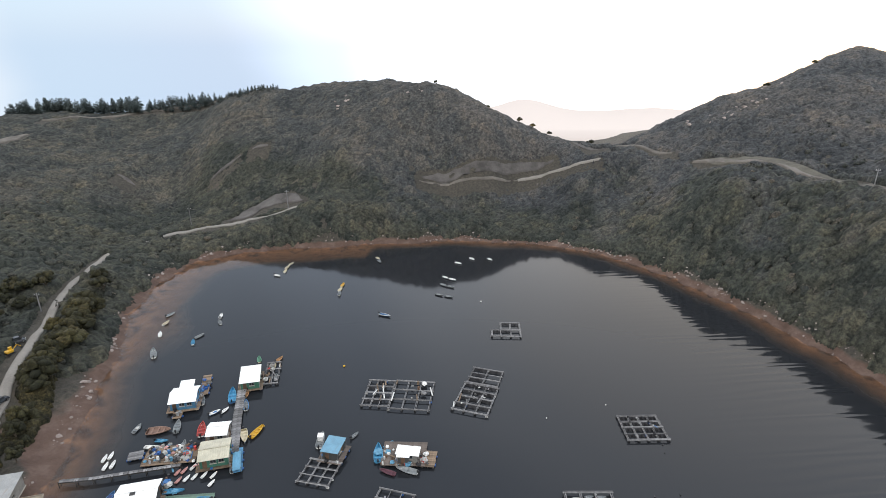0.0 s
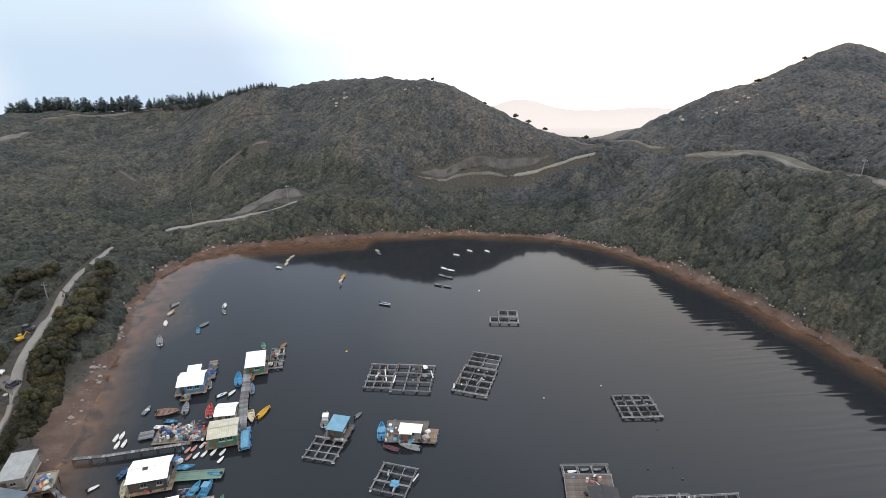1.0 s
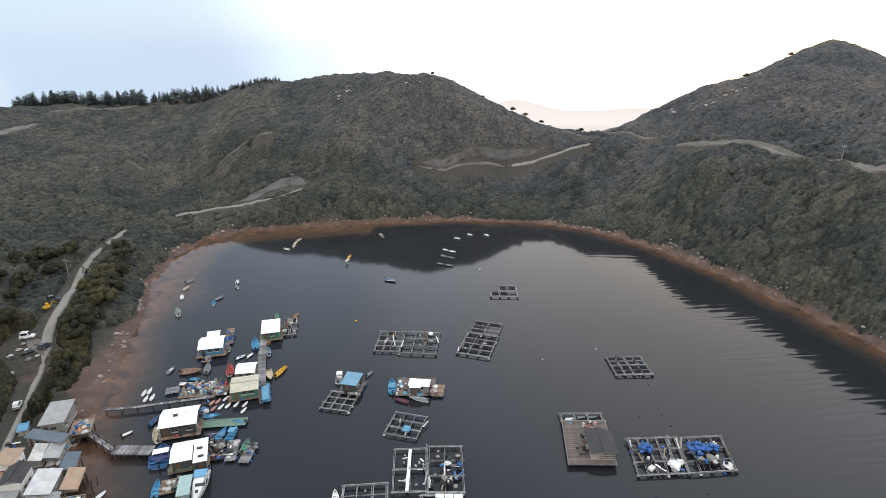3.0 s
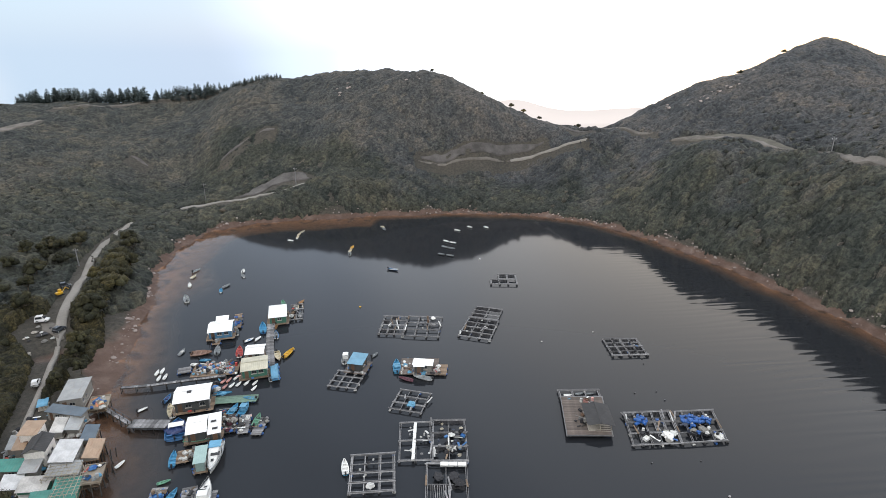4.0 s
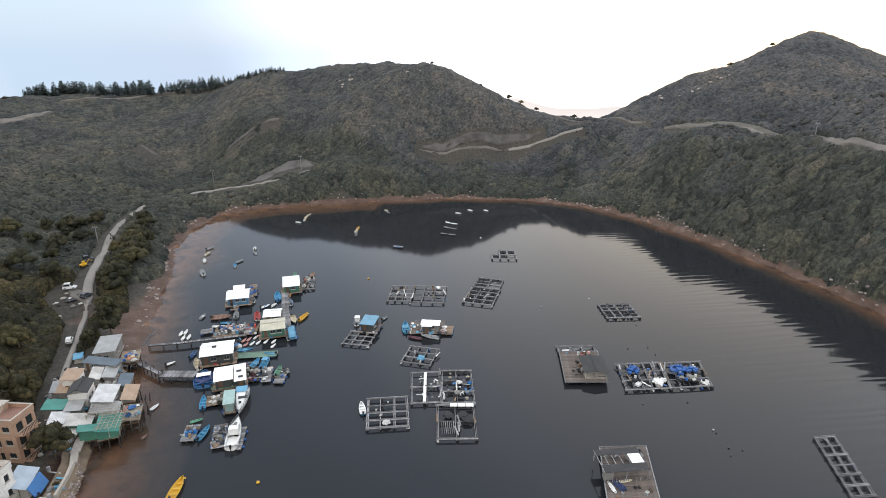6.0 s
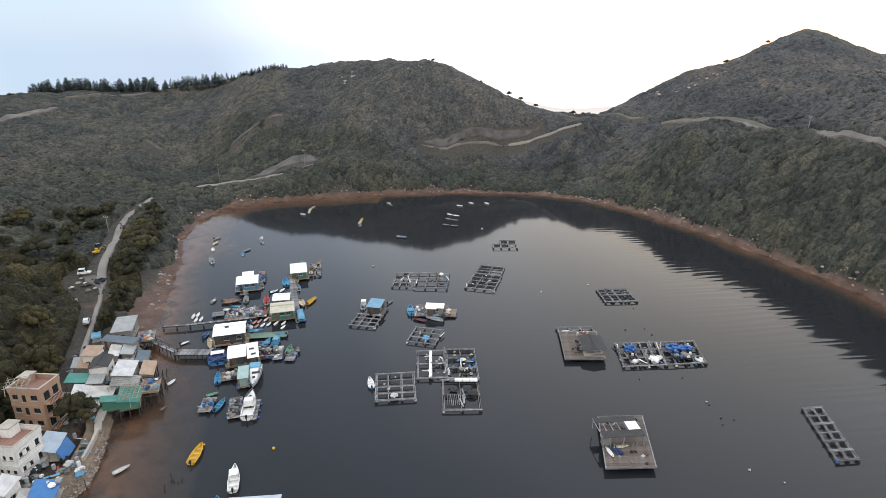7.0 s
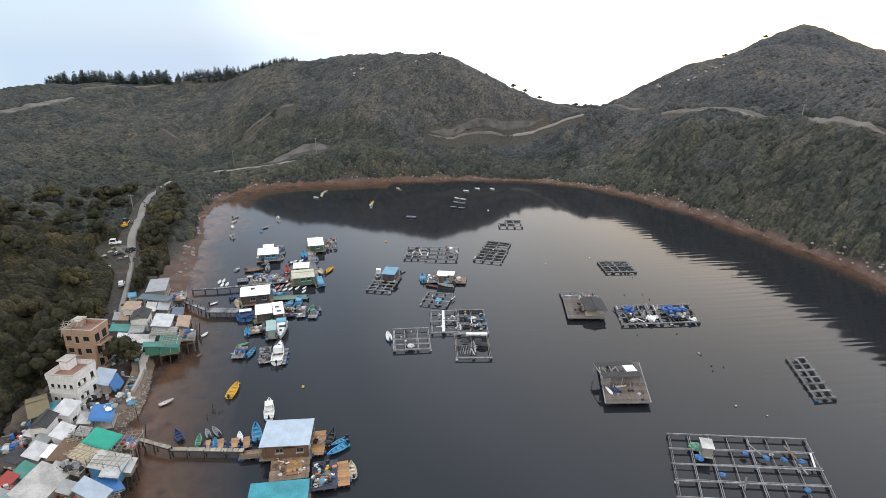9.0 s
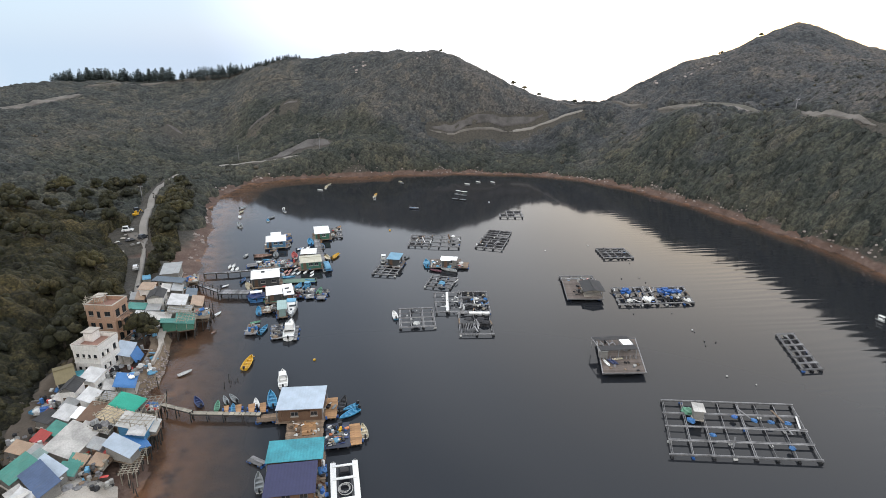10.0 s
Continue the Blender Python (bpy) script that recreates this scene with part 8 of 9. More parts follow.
stake(-57.3, 12.5, -1.2, 1.1, -0.21, -0.06)
stake(-57.7, 12.5, -1.2, 2.4, -0.13, 0.32)
stake(-57.4, 11.5, -1.2, 1.8, 0.10, 0.07)
stake(-57.1, 10.7, -1.2, 1.8, -0.05, 0.15)
stake(-57.3, 10.4, -1.2, 1.8, 0.03, -0.34)
stake(-57.7, 10.8, -1.2, 2.0, 0.09, -0.31)
stake(-57.5, 9.6, -1.2, 1.6, 0.14, 0.17)
stake(-57.8, 9.4, -1.2, 2.5, -0.17, -0.03)
stake(-57.9, 9.0, -1.2, 1.5, -0.09, 0.07)
stake(-57.8, 8.4, -1.2, 1.0, 0.05, 0.16)
stake(-57.6, 7.8, -1.2, 1.4, -0.22, -0.05)
stake(-56.8, 7.3, -1.2, 1.5, 0.23, -0.04)
stake(-55.7, 6.6, -1.2, 2.0, 0.27, -0.03)
stake(-55.4, 6.1, -1.2, 1.3, 0.21, 0.24)
stake(-54.4, 5.3, -1.2, 2.0, 0.21, -0.11)
stake(-53.6, 4.7, -1.2, 1.4, -0.11, -0.06)
stake(-67.0, 59.5, -1.2, 1.2, -0.35, 0.31)
stake(-66.1, 60.4, -1.2, 2.5, 0.30, -0.19)
stake(-65.7, 59.8, -1.2, 1.8, -0.15, -0.11)
stake(-66.3, 59.9, -1.2, 1.5, 0.22, -0.32)
stake(-64.6, 58.9, -1.2, 2.4, 0.28, 0.05)
stake(-65.1, 60.7, -1.2, 1.5, 0.11, 0.02)
stake(-63.9, 59.4, -1.2, 1.5, -0.17, 0.25)
stake(-63.8, 59.9, -1.2, 1.3, 0.02, 0.22)
stake(-63.0, 58.5, -1.2, 2.3, 0.23, -0.34)
stake(-62.9, 60.4, -1.2, 1.4, -0.16, 0.02)
stake(-73.6, 57.1, -1.2, 1.0, -0.31, -0.26)
stake(-73.4, 56.6, -1.2, 2.4, -0.29, 0.00)
stake(-73.1, 57.9, -1.2, 2.0, 0.06, -0.10)
stake(-72.8, 58.3, -1.2, 1.9, 0.15, -0.08)
stake(-72.2, 57.7, -1.2, 2.0, 0.20, -0.08)
stake(-70.6, 57.4, -1.2, 1.6, -0.00, 0.14)
stake(-70.2, 57.2, -1.2, 1.4, 0.03, 0.14)
stake(-70.1, 57.3, -1.2, 2.4, 0.31, -0.09)
stake(-68.8, 57.5, -1.2, 1.7, -0.26, 0.22)
stake(-67.8, 56.2, -1.2, 2.1, 0.16, 0.04)
stake(-68.6, 57.9, -1.2, 1.2, 0.19, -0.32)
stake(-67.7, 55.9, -1.2, 1.3, -0.33, 0.24)
stake(-66.5, 56.2, -1.2, 2.3, 0.32, 0.06)
stake(-66.3, 55.9, -1.2, 1.8, 0.15, -0.28)
stake(-65.1, 65.2, -1.2, 1.5, 0.04, 0.23)
stake(-65.5, 64.3, -1.2, 2.0, 0.18, -0.07)
stake(-64.7, 63.1, -1.2, 1.7, -0.29, 0.00)
stake(-63.5, 60.7, -1.2, 1.3, 0.13, 0.18)
stake(-63.3, 60.7, -1.2, 2.0, 0.28, -0.25)
stake(-73.9, 46.1, -1.2, 1.8, -0.04, 0.15)
stake(-71.5, 42.8, -1.2, 1.9, -0.13, -0.19)
stake(-66.3, 36.8, -1.2, 2.1, -0.06, 0.25)
stake(-64.5, 33.7, -1.2, 1.0, -0.01, -0.08)
stake(-62.8, 31.5, -1.2, 2.2, -0.25, 0.34)
stake(-59.3, 27.0, -1.2, 2.3, 0.23, 0.04)
stake(-51.0, 31.7, -1.2, 1.0, 0.1, -0.05)
stake(-50.8, 33.8, -1.2, 1.5, 0.1, -0.05)
stake(-50.4, 33.6, -1.2, 0.6, 0.1, -0.05)
stake(-49.2, 33.7, -1.2, 0.6, 0.1, -0.05)
stake(-49.6, 33.3, -1.2, 0.4, 0.1, -0.05)
litter(-60.2, 7.6, 2.90, 29, 2.4, 6.1, 30, 71, palette=[M_BROWN_WALL, M_ORANGE_PLY, M_TIMBER, M_BAMBOO, M_PLANK])
litter(-62.3, 13.5, 5.00, -10, 3.1, 1.5, 12, 72, palette=[M_ROOF_GREY, M_TIMBER, M_FOAM, M_NET])
litter(-59.1, 21.3, 3.10, -5, 2.8, 2.1, 22, 73, palette=[M_BLUE_TARP, M_RED, M_FOAM, M_DRUM, M_NET, M_BLUE_TARP])
litter(-76.5, 22.5, 3.40, 28, 2.9, 7.5, 14, 74)
litter(-60.0, 3.5, 2.60, 2, 8.2, 1.2, 18, 75, palette=[M_TIMBER, M_FOAM, M_BLACK, M_GREY_WALL])
litter(-70.7, 11.4, 3.60, -7, 2.7, 2.0, 12, 76, palette=[M_RED, M_FOAM, M_ROOF_GREY, M_PINK])
litter(-71.3, 30.5, 2.70, 26, 1.6, 7.2, 10, 77)
litter(-67.3, 38.0, 2.30, 20, 3.0, 11.4, 16, 78, palette=[M_ROOF_GREY, M_TIMBER, M_FOAM, M_SKY_TARP])
litter(-57.0, 95.1, 0.62, 18, 8.8, 5.7, 40, 92, palette=[M_FOAM, M_WHITE_GEL, M_GREY_WALL, M_PINK, M_NET, M_TIMBER, M_SKY_TARP, M_GREY_HULL], big=0.6)
litter(-47.9, 93.2, 0.62, 15, 7.3, 3.6, 18, 93, palette=[M_FOAM, M_WHITE_GEL, M_PINK, M_NET], big=0.6)
litter(-1.7, 67.3, 0.74, -1, 4.9, 9.9, 22, 94, palette=[M_NET, M_TIMBER, M_FOAM, M_NAVYDECK, M_BAMBOO], big=0.6)
litter(-8.0, 66.8, 0.74, 1, 5.0, 9.1, 8, 95, palette=[M_FOAM, M_TIMBER], big=0.5)
hut(-64.7, 14.0, -7.2, 1.9, 1.7, 2.6, 4.3, "low shed with a stained white roof", M_ROOF_STAIN, M_GREY_WALL, over=0.3, stilts=False, tilt=(-0.25, 0.24))
hut(-68.8, 8.7, -14.8, 1.7, 1.4, 2.6, 4.6, "low shed with a grey sheet roof", M_ROOF_GREY, M_GREY_WALL, over=0.3, stilts=False, tilt=(-0.17, 0.23))
hut(-73.6, 22.3, 1.4, 1.4, 1.4, 2.6, 4.5, "little lean-to with a stained white roof", M_ROOF_STAIN, M_GREY_WALL, over=0.3, stilts=False, tilt=(-0.27, 0.20))
hut(-59.8, 7.8, -1.7, 1.4, 1.4, 2.6, 3.7, "little shed with a rusty roof", M_ROOF_RUST, M_GREY_WALL, over=0.3, stilts=False, tilt=(-0.30, 0.23))
hut(-68.2, 26.6, 16.5, 1.4, 2.4, 2.6, 3.9, "narrow lean-to with a stained roof", M_ROOF_STAIN, M_GREY_WALL, over=0.3, stilts=False, tilt=(-0.30, 0.11))
hut(-56.1, 15.7, 6.9, 1.4, 2.1, 2.6, 3.6, "little stilt hut with a pale patched roof", M_ROOF_TRANS, M_GREY_WALL, over=0.3, stilts=True, tilt=(-0.30, 0.20))
hut(-67.4, 63.0, 16.3, 2.1, 4.8, 2.6, 3.3, "low stilt shed with a rusty roof", M_ROOF_RUST, M_GREY_WALL, over=0.3, stilts=True, tilt=(-0.25, 0.05))
hut(-77.2, 69.0, 18.2, 1.6, 4.2, 2.6, 4.1, "little shed with a stained pale roof", M_ROOF_STAIN, M_GREY_WALL, over=0.3, stilts=False, tilt=(-0.24, 0.05))
hut(-80.7, 63.7, 19.8, 1.4, 4.1, 2.6, 4.3, "little shed with a rusty roof", M_ROOF_RUST, M_GREY_WALL, over=0.3, stilts=False, tilt=(-0.20, 0.03))
hut(-71.8, 50.8, 21.4, 1.7, 2.3, 2.6, 3.5, "low stilt porch with a pale roof", M_ROOF_STAIN, M_GREY_WALL, over=0.3, stilts=True, tilt=(-0.20, 0.03))
litter(-69.1, 16.7, 2.85, 35, 8.2, 17.5, 46, 96, palette=[M_FOAM, M_WHITE_GEL, M_GREY_WALL, M_ROOF_GREY, M_TIMBER, M_BROWN_WALL], big=1.0)
litter(-77.8, 66.0, 2.75, 25, 11.9, 20.1, 36, 97, palette=[M_FOAM, M_GREY_WALL, M_ROOF_GREY, M_TIMBER, M_BROWN_WALL, M_SKY_TARP], big=0.9)
litter(-43.1, 73.5, 0.62, 6, 8.1, 4.9, 30, 98, palette=[M_NET, M_GREY_WALL, M_TIMBER, M_DRUM, M_FOAM, M_NET, M_PINK], big=0.6)
litter(-46.5, 52.4, 0.62, 14, 1.8, 5.3, 16, 99, palette=[M_NET, M_GREY_WALL, M_TIMBER, M_NAVYDECK], big=0.6)

# ---- houses of the village ----
block(-78.2, 46.3, -6, 5.7, 4.6, 2.5, 3, 2.55, "three-storey beige tiled house with dark balconies and a roof terrace", M_BEIGE,
      [[(0.5, 1.5, 0.8, 2.0), (2.2, 2.9, 0.6, 2.0), (3.8, 5.0, 0.8, 2.0)], [(0.6, 1.9, 0.5, 2.1), (2.6, 3.9, 0.5, 2.1)], [(1.0, 2.0, 0.9, 1.9)], [(0.8, 1.7, 0.9, 1.9), (2.8, 3.6, 0.9, 1.9)]],
      0.8, penthouse=(-1.9, 1.0, 1.5, 1.8, 1.2), balconies=True)
block(-74.4, 34.6, -8, 5.0, 5.2, 2.5, 2, 2.6, "two-storey white plastered house with a walled roof terrace", M_PLASTER,
      [[(0.5, 1.1, 1.0, 1.7), (1.7, 2.2, 1.0, 1.7), (2.8, 3.3, 1.0, 1.7), (3.9, 4.5, 1.0, 1.7)], [(0.6, 1.2, 0.9, 1.8), (1.9, 2.5, 0.9, 1.8), (3.6, 4.4, 0.7, 2.0)], [(1.0, 2.0, 0.9, 1.9)], [(1.2, 2.0, 1.0, 1.8)]],
      0.9, penthouse=(-1.4, 1.2, 1.7, 1.9, 1.7))

# things parked along the lane
def on_land(x, y, lift=0.35):
    return float(height(x, y)) + lift


car(-106.2, 109.6, on_land(-106.2, 109.6), 15, "white van parked on the rubble beside the lane", M_CAR_WHITE, L=3.2, W=1.5, van=True)
car(-100.6, 107.0, on_land(-100.6, 107.0), 75, "dark car standing on the lane", M_CAR_DARK, L=3.0, W=1.4)
car(-92.4, 85.0, on_land(-92.4, 85.0), 112, "white car parked beside the narrow lane", M_CAR_WHITE, L=2.8, W=1.3)
car(-113.6, 131.5, on_land(-113.6, 131.5), 40, "small grey truck standing beside the excavator", M_CAR_DARK, L=2.8, W=1.4, van=True)


def excavator(x, y, z, rz):
    e = empty("excavator", pose(x, y, z, 0, 0, rz) @ Matrix.Scale(0.66, 4), "yellow excavator parked beside the lane", "excavator")
    for s in (-1, 1):
        def trackm(bm):
            box(bm, 0, 0, 0.4, 2.6, 0.45, 0.55)
            for q in (-1.3, 1.3):
                rod(bm, (q, -0.22, 0.4), (q, 0.22, 0.4), 0.28, 10)
        shared("crawler", "crawler", trackm, M_BLACK, e, pose(0, s * 0.85, 0))
    beam("body", e, M_YELLOW, -0.3, 0, 1.2, 2.4, 1.9, 0.8)
    cab = beam("cab", e, M_YELLOW, 0.4, 0.5, 1.9, 1.1, 0.9, 1.4)
    shared("cab_window", "xwin", lambda bm: box(bm, 0.57, 0, 0.15, 0.03, 0.75, 0.8), M_PANE, cab)
    shared("boom", "boom", lambda bm: (rod(bm, (0.8, -0.4, 1.4), (2.6, -0.4, 3.0), 0.16, 6), rod(bm, (2.6, -0.4, 3.0), (3.8, -0.4, 1.6), 0.13, 6)), M_YELLOW, e)
    shared("bucket", "bucket", lambda bm: box(bm, 3.8, -0.4, 1.2, 0.7, 0.8, 0.6, ry=25), M_BLACK, e)


excavator(-110.8, 124.6, on_land(-110.8, 124.6), 65)
rng = random.Random(31)
for i in range(16):
    px, py = -103.5 + rng.uniform(-3, 3), 105.5 + rng.uniform(-3.5, 2.5)
    mat, tone = rng.choice(((M_GREY_WALL, "grey"), (M_FOAM, "pale"), (M_BLACK, "black"), (M_CONCRETE, "buff"), (M_GREY_WALL, "grey")))
    thing_heap(px, py, on_land(px, py, 0.1), rng.uniform(0.35, 0.9), mat, "%s heap of building waste beside the lane" % tone, i)
slab = tagged(beam("concrete_slab", None, M_CONCRETE, -103.2, 96.0, on_land(-103.2, 96.0, 0.3), 3.6, 2.2, 0.9, 12), "pale concrete platform at the edge of the wood", "platform")


def pole(x, y, tall):
    z = float(height(x, y))
    e = empty("utility_pole", pose(x, y, z), "tall grey utility pole beside the lane", "pole", "utility poles")
    shared("mast", ("mast", tall), lambda bm: rod(bm, (0, 0, -0.5), (0, 0, tall), 0.2, 8, 0.13), M_TIMBER, e)
    beam("cross_arm", e, M_TIMBER, 0, 0, tall - 0.6, 1.8, 0.14, 0.14)
    for s in (-0.7, 0.7):
        shared("insulator", "insul", lambda bm: rod(bm, (0, 0, 0), (0, 0, 0.3), 0.07, 6), M_FOAM, e, pose(s, 0, tall - 0.5))


for px, py, t in ((-112, 236, 9.0), (-72, 249, 9.0), (-122, 152, 6.0), (144, 182, 6.0)):
    pole(px, py, t)


# ---- trees ----
def crown_mesh(name, seed, lumps_n, mat, tall=1.0):
    """A broad crown: many leafy lumps of uneven size round the limbs, with gaps."""
    rng = np.random.RandomState(seed)
    shapes = clump_shapes(2, 5, seed + 40, 300, 0.095)
    vs, fs, base = [], [], 0
    for i in range(lumps_n):
        a, q = rng.uniform(0, 6.283), math.sqrt(rng.rand()) * 0.85
        c = np.array([q * math.cos(a), q * math.sin(a), (1.0 - 0.7 * q * q) * rng.uniform(0.35, 1.0) * tall])
        v, f = shapes[rng.randint(len(shapes))]
        r = rng.uniform(0.28, 0.46)
        vs.append(v * r + c)
        fs.append(f + base)
        base += len(v)
    me = bpy.data.meshes.new(name)
    me.from_pydata(np.concatenate(vs).tolist(), [], np.concatenate(fs).tolist())
    me.polygons.foreach_set("use_smooth", np.ones(len(me.polygons), bool))
    me.materials.append(mat)
    return me


def trunk_mesh(seed):
    rng = random.Random(seed)
    bm = bmesh.new()
    rod(bm, (0, 0, -0.1), (0.05, 0.02, 0.45), 0.075, 7, 0.05)
    for i in range(6):
        a = i * 1.05 + rng.uniform(-0.3, 0.3)
        rod(bm, (0.05, 0.02, 0.36 + 0.02 * i), (0.55 * math.cos(a), 0.55 * math.sin(a), 0.75 + rng.uniform(-0.1, 0.2)), 0.035, 5, 0.012)
    me = bpy.data.meshes.new("trunk")
    bm.to_mesh(me)
    bm.free()
    me.materials.append(M_BARK)
    return me


CROWNS = [crown_mesh("crown", k, 14 + 2 * k, M_LEAF_OLIVE if k == 3 else M_LEAF_DARK) for k in range(5)]
TRUNKS = [trunk_mesh(k) for k in range(3)]


def tree(x, y, tall, spread, k, label):
    e = empty("tree", pose(x, y, float(height(x, y)) - 0.1, 0, 0, k * 67 % 360), label, "tree", "trees on the slopes")
    for nm, me, s in (("trunk", TRUNKS[k % 3], (tall * 0.6, tall * 0.6, tall)), ("crown", CROWNS[k % 5], (spread, spread, tall * 0.62))):
        ob = new(nm, me)
        ob.parent = e
        ob.matrix_basis = Matrix.Translation((0, 0, 0 if nm == "trunk" else tall * 0.42)) @ Matrix.Diagonal((*s, 1))


rng = random.Random(12)
spots = 0
while spots < 60:
    px, py = rng.uniform(-150, -70), rng.uniform(-6, 175)
    d = float(inland(px, py))
    if d > (np.interp(py, [8, 20, 40, 92], [20, 20, 17, 16]) if py < 92 else 9) and d < 62 and not bare(np.array([px]), np.array([py]), 2.0)[0]:
        tall = rng.uniform(4.0, 7.0)
        tree(px, py, tall, tall * rng.uniform(0.40, 0.55), spots, "broad green tree on the slope above the village" if py < 100 else "dark green tree between the lane and the shore")
        spots += 1
for i, (px, py, tall) in enumerate(((-71.6, 45.6, 6.3), (-88, 52, 8.0), (-84, 40, 7.0), (-91.5, 98, 4.5), (-93.5, 102, 4.5), (-86, 60, 7.0), (-87, 84, 3.5), (-67.6, 38.6, 2.3), (-85.5, 90, 3.5))):
    tree(px, py, tall, tall * 0.44, i + 4, "round dark green tree standing among the houses")


rng = random.Random(77)
for i in range(22):
    u = i / 21
    px, py = -95.5 - 13 * u + rng.uniform(-2.2, 2.2), 112 + 44 * u + rng.uniform(-2, 2)
    tall = rng.uniform(4.0, 6.5)
    tree(px, py, tall, tall * rng.uniform(0.45, 0.6), i, "dark green tree between the lane and the shore")


def pine_mesh(seed):
    rng = np.random.RandomState(seed)
    bm = bmesh.new()
    rod(bm, (0, 0, -0.05), (0, 0, 0.95), 0.02, 5, 0.005)
    for i in range(130):
        h = 0.18 + 0.8 * rng.rand()
        r = 0.22 * (1.05 - h) ** 0.7 * rng.uniform(0.5, 1.2)
        a = rng.uniform(0, 6.283)
        p = Vector((0, 0, h))
        q = Vector((r * math.cos(a), r * math.sin(a), h - 0.04 + 0.05 * rng.rand()))
        side = Vector((-math.sin(a), math.cos(a), 0)) * r * 0.35
        up = Vector((0, 0, 0.035))
        bm.faces.new([bm.verts.new(v) for v in (p, q - side, q + up, q + side)])
    me = bpy.data.meshes.new("pine_crown")
    bm.to_mesh(me)
    bm.free()
    me.materials.append(M_PINE)
    return me


PINES = [pine_mesh(k) for k in range(5)]
RIDGE = [(-288, 384), (-267, 387), (-233, 384), (-209, 381), (-182, 377), (-160, 371), (-138, 364), (-120, 358), (-100, 351)]
rng = random.Random(4)
for i in range(250):
    u = (i / 250) ** 1.1 * (len(RIDGE) - 1)
    a, b = RIDGE[int(u)], RIDGE[min(int(u) + 1, len(RIDGE) - 1)]
    px = a[0] + (b[0] - a[0]) * (u % 1) + rng.uniform(-1.5, 1.5)
    py = a[1] + (b[1] - a[1]) * (u % 1) + rng.uniform(-9, 6)
    tall = rng.uniform(5.6, 9.6) * (1.2 if u < 3.2 else 0.46 if u > 5.6 else 0.8)
    e = empty("pine_tree", pose(px, py, float(height(px, py)) - 0.2, 0, 0, i * 53 % 360), "slim dark pine in the row along the ridge", "pine tree", "pines on the ridge")
    ob = new("crown", PINES[i % 5])
    ob.parent = e
    w = tall * rng.uniform(1.0, 1.7)
    ob.matrix_basis = Matrix.Diagonal((w, w, tall, 1))
    shared("trunk", "pinetrunk", lambda bm: rod(bm, (0, 0, -0.6), (0, 0, 1.9), 0.16, 6, 0.09), M_BARK, e)
for i, (px, py, tall) in enumerate(((80, 302, 3.0), (78, 302, 1.8), (170, 304, 3.0), (197, 311, 2.6), (-309, 388, 8.0), (-313, 386, 7.0), (42, 312, 3.0), (58, 308, 2.5), (49, 310, 2.6), (25, 316, 2.0), (-4, 327, 2.3))):
    tree(px, py, tall, tall * 0.5, i, "small dark tree on the skyline of the hill")

# ---- stones along the waterline ----
def stone_mesh(seed):
    bm = bmesh.new()
    bmesh.ops.create_icosphere(bm, subdivisions=1, radius=1)
    off = Vector((seed * 5.1, seed * 2.3, seed))
    for v in bm.verts:
        v.co *= 1 + 0.5 * noise.noise(v.co * 1.2 + off)
        v.co.z *= 0.6
    bmesh.ops.triangulate(bm, faces=bm.faces)
    bm.verts.index_update()
    out = np.array([v.co[:] for v in bm.verts]), np.array([[v.index for v in f.verts] for f in bm.faces])
    bm.free()
    return out


STONES = [stone_mesh(k) for k in range(6)]
X, Y, rs = scatter(-140, 150, 30, 250, 1.0, 21)
D = inland(X, Y)
Z = height(X, Y)
thick_belt = np.where(X > 60, 4.5, 3.8)
keep = (D > -0.6) & (D < thick_belt) & (rs.rand(X.size) < 0.3 + 0.12 * D + 0.25 * (Y > 190) + 0.25 * lumps(X * 0.9, Y * 0.9) - 0.4 * (X < -60)) & (X > -112)
R = (0.13 + 0.5 * rs.rand(X.size) ** 3) * np.where(X < -60, 0.7, 1.0)
cover("shore_stones", np.stack([X, Y, Z, R, rs.uniform(0.7, 1.2, X.size)], 1)[keep], STONES, M_STONE, "brown and pale stones strewn along the waterline", "stones", 22, lean=0.2)
# larger boulders, each its own piece
for k, (v, f) in enumerate(STONES):
    me = bpy.data.meshes.new("stone")
    me.from_pydata(v.tolist(), [], f.tolist())
    me.materials.append(M_STONE)
    STONES[k] = me
rng = random.Random(9)
n = 0
while n < 200:
    i = rng.randrange(len(SHORE) - 1)
    u = rng.random()
    px = SHORE[i][0] + (SHORE[i + 1][0] - SHORE[i][0]) * u + rng.uniform(-7, 7)
    py = SHORE[i][1] + (SHORE[i + 1][1] - SHORE[i][1]) * u + rng.uniform(-7, 7)
    d = float(inland(px, py))
    if not (20 < py < 260 and 0.3 < d < 3.6 and noise.noise(Vector((px * 0.06, py * 0.06, 0))) > 0.0):
        continue
    ob = new("stone", STONES[n % 6])
    ob.parent = ground
    s = rng.uniform(0.3, 0.75)
    ob.matrix_basis = pose(px, py, float(height(px, py)) + 0.1 * s, 0, 0, rng.uniform(0, 360)) @ Matrix.Diagonal((s, s, s, 1))
    n += 1
# pale boulders on the upper slopes
for n in range(46):
    cx, cy = ((-56, 318), (-14, 313), (144, 274), (150, 278), (123, 279), (170, 298), (133, 275))[n % 7]
    px, py = cx + rng.gauss(0, 4), cy + rng.gauss(0, 3)
    ob = new("stone", STONES[n % 6])
    ob.parent = ground
    s = rng.uniform(0.5, 1.3)
    ob.matrix_basis = pose(px, py, float(height(px, py)) + 0.5 * s, 0, 0, rng.uniform(0, 360)) @ Matrix.Diagonal((s, s, s, 1))
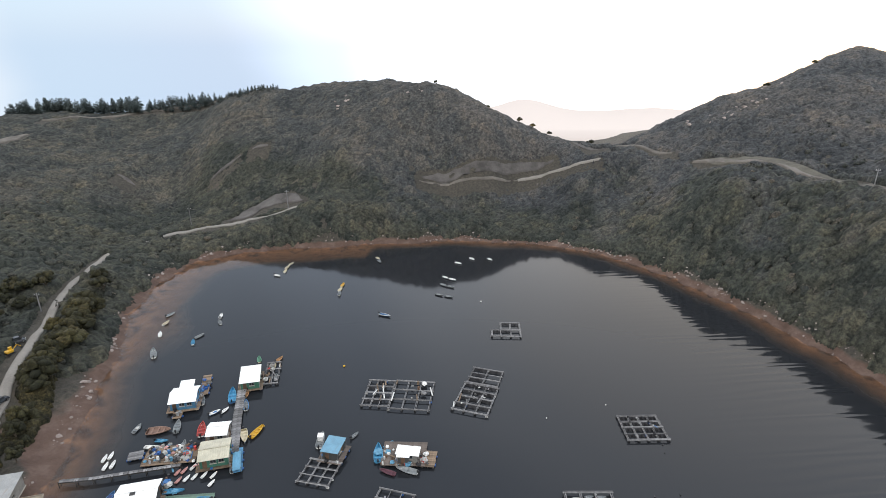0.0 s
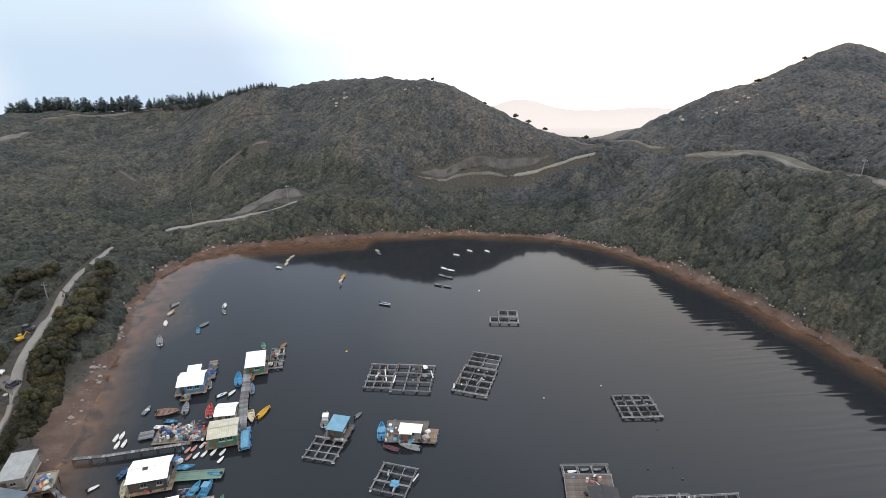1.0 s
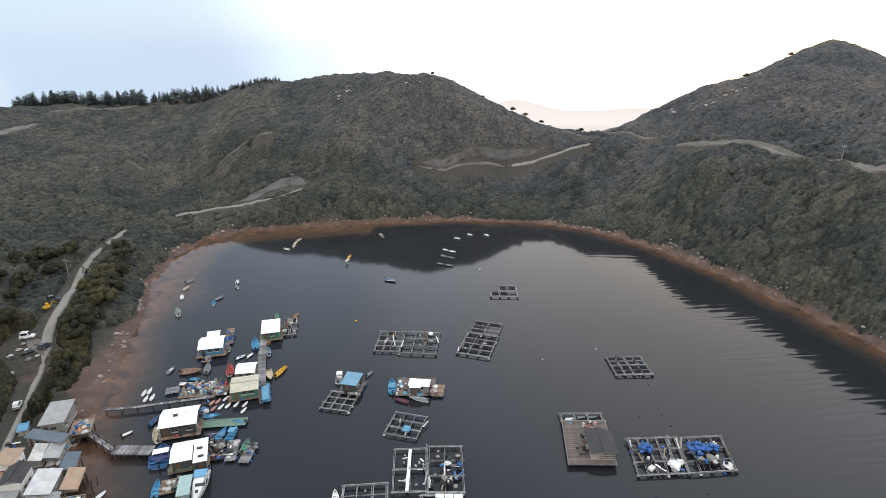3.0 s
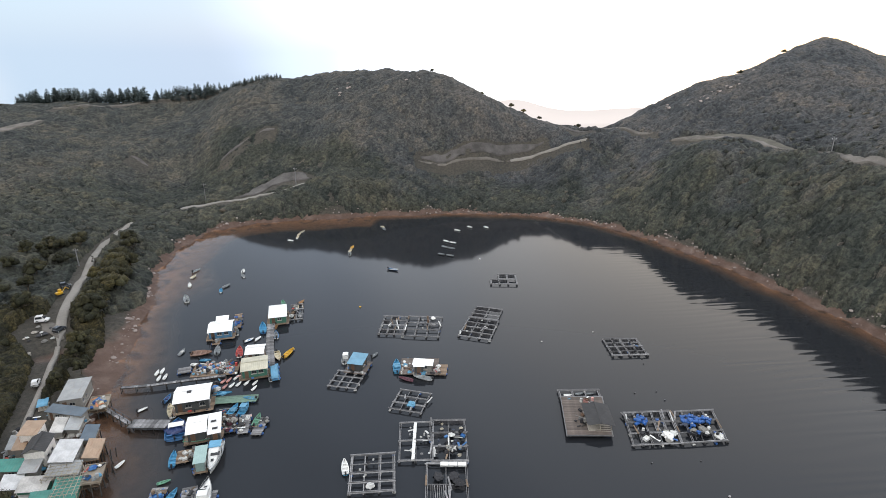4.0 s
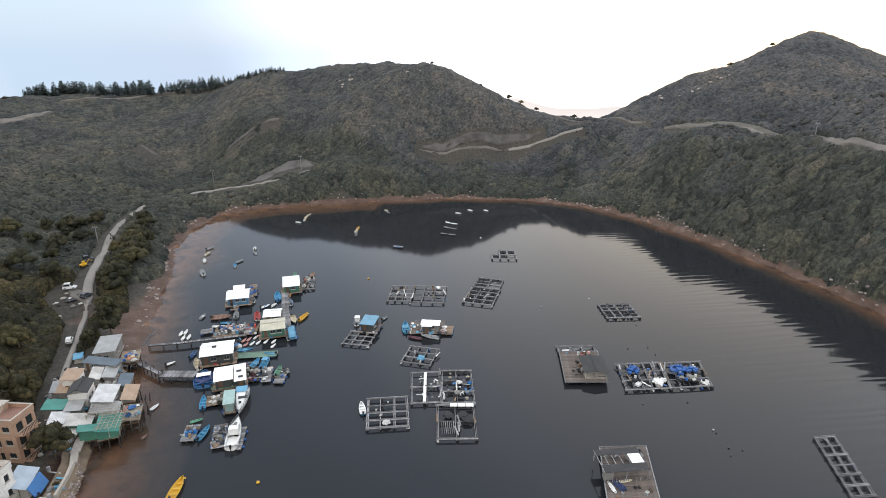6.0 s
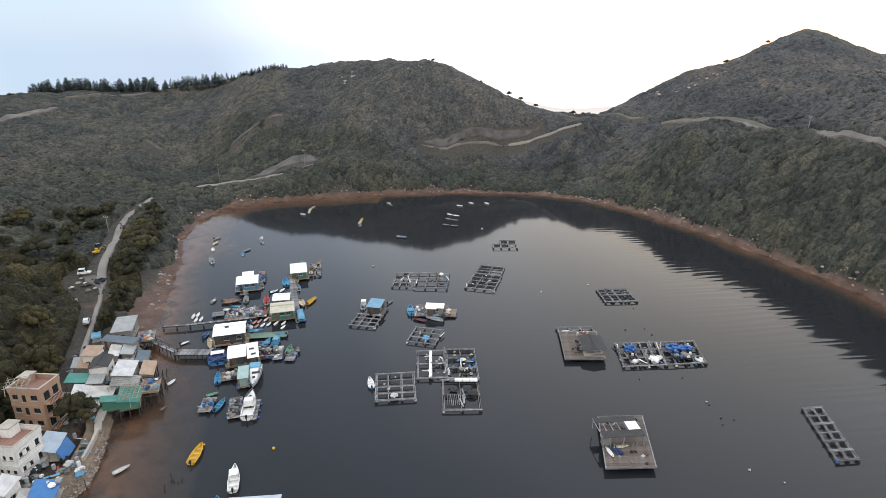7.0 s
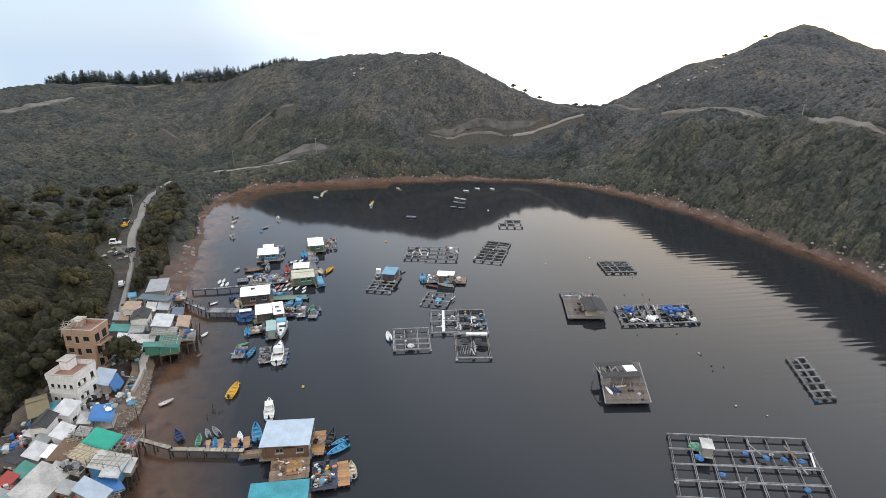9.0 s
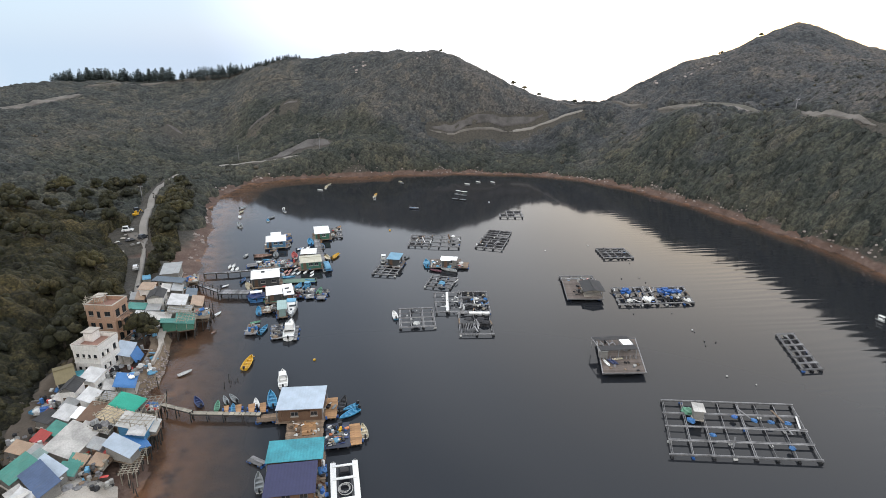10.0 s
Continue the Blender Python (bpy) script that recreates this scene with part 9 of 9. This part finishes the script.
# the rubble sea wall below the white house, with its concrete parapet
WALL_HEAD = [(-69.6, 50.5), (-68.4, 46.4), (-66.9, 43.4), (-66.0, 40.2), (-65.2, 36.0), (-65.4, 32.6), (-66.2, 29.6)]
WALL_FOOT = [(-68.2, 50.0), (-66.9, 45.6), (-65.7, 42.4), (-64.5, 38.2), (-63.4, 33.6), (-63.6, 30.6), (-64.8, 28.0)]


def on_wall(u, v):
    """A point of the sea wall: u along it, v from its head down to the mud."""
    k = min(int(u), len(WALL_HEAD) - 2)
    f = u - k
    a = [WALL_HEAD[k][i] + (WALL_HEAD[k + 1][i] - WALL_HEAD[k][i]) * f for i in (0, 1)]
    b = [WALL_FOOT[k][i] + (WALL_FOOT[k + 1][i] - WALL_FOOT[k][i]) * f for i in (0, 1)]
    p = Vector((a[0] + (b[0] - a[0]) * v, a[1] + (b[1] - a[1]) * v, 2.3 - 2.5 * v ** 0.8))
    return p + Vector((0.25, 0.1, 0.3)) * noise.noise(p * 0.9)


def sea_wall():
    bm = bmesh.new()
    rows = [[bm.verts.new(on_wall(i / 6, v / 7) if v else on_wall(i / 6, 0) + Vector((-2.5, 0, 0.1))) for v in range(8)] for i in range(6 * (len(WALL_HEAD) - 1) + 1)]
    for r, q in zip(rows, rows[1:]):
        for k in range(7):
            bm.faces.new((r[k], r[k + 1], q[k + 1], q[k])).smooth = True
    bmesh.ops.recalc_face_normals(bm, faces=bm.faces)
    wall = tagged(part("sea_wall", bm, M_RUBBLE), "sloping sea wall of tan rubble and earth above the mud", "sea wall", kind="structure")
    rng = random.Random(10)
    for n in range(210):
        u = rng.uniform(1.6, 5.9)
        ob = new("stone", STONES[n % 6])
        ob.parent = wall
        s = rng.uniform(0.12, 0.34)
        p = on_wall(u, rng.uniform(0.12, 1.05))
        ob.matrix_basis = pose(p.x, p.y, p.z, 0, 0, rng.uniform(0, 360)) @ Matrix.Diagonal((s, s * rng.uniform(0.7, 1.1), s, 1))
    return wall


M_RUBBLE = worn("tan_rubble", (0.27, 0.205, 0.145), 0.5, 0.95, grain=1.6, stain=0.8, relief=0.7, vary=0.1)
sea_wall()
# concrete coping along the head of the wall, and a landing by the tree
for k, (wide, tall) in enumerate(((1.5, 0.3), (1.1, 0.45), (0.5, 0.8), (0.45, 0.8))):
    a, b = Vector((*WALL_HEAD[k], 0)), Vector((*WALL_HEAD[k + 1], 0))
    d = b - a
    c = (a + b) / 2
    tagged(beam("coping", None, M_CONCRETE, c.x - 0.3, c.y, 2.25 + tall / 2, d.length + 0.1, wide, tall, math.degrees(math.atan2(d.y, d.x))), "pale concrete coping along the top of the sea wall", "parapet", "sea wall copings", kind="structure")

# ---- mountains far beyond the saddle, their haze painted as a glow ----
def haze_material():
    m, nt, b = material("glowing_haze_backdrop")
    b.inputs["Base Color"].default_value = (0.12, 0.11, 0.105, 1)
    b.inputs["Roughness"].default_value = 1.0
    # even pink emission stands in for the bright haze
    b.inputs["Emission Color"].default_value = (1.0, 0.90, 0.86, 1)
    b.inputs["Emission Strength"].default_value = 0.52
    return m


def far_range():
    bm = bmesh.new()
    rows = []
    n = 70
    for i in range(n + 1):
        px = -80 + 900 * i / n
        top = -38 + 22 * math.exp(-((px - 158) / 62) ** 2) + 5 * math.exp(-((px - 400) / 60) ** 2) + 1.6 * noise.noise(Vector((px * 0.04, 0, 0)))
        near = 60 + (px - 160) * 0.42
        # near edge lifted to cover the land and sea behind the saddle
        rows.append([(near, 462, -20), (near, 463, 9), (near + 30, 560, 3), (px, 1100, top - 4), (px, 1112, top), (px, 1140, top - 30), (px, 1140, -140)])
    loft(bm, rows)
    return tagged(part("backdrop", bm, haze_material()), "pale pink mountain backdrop beyond the saddle, its haze a painted glow", "backdrop", kind="structure")


far_range()
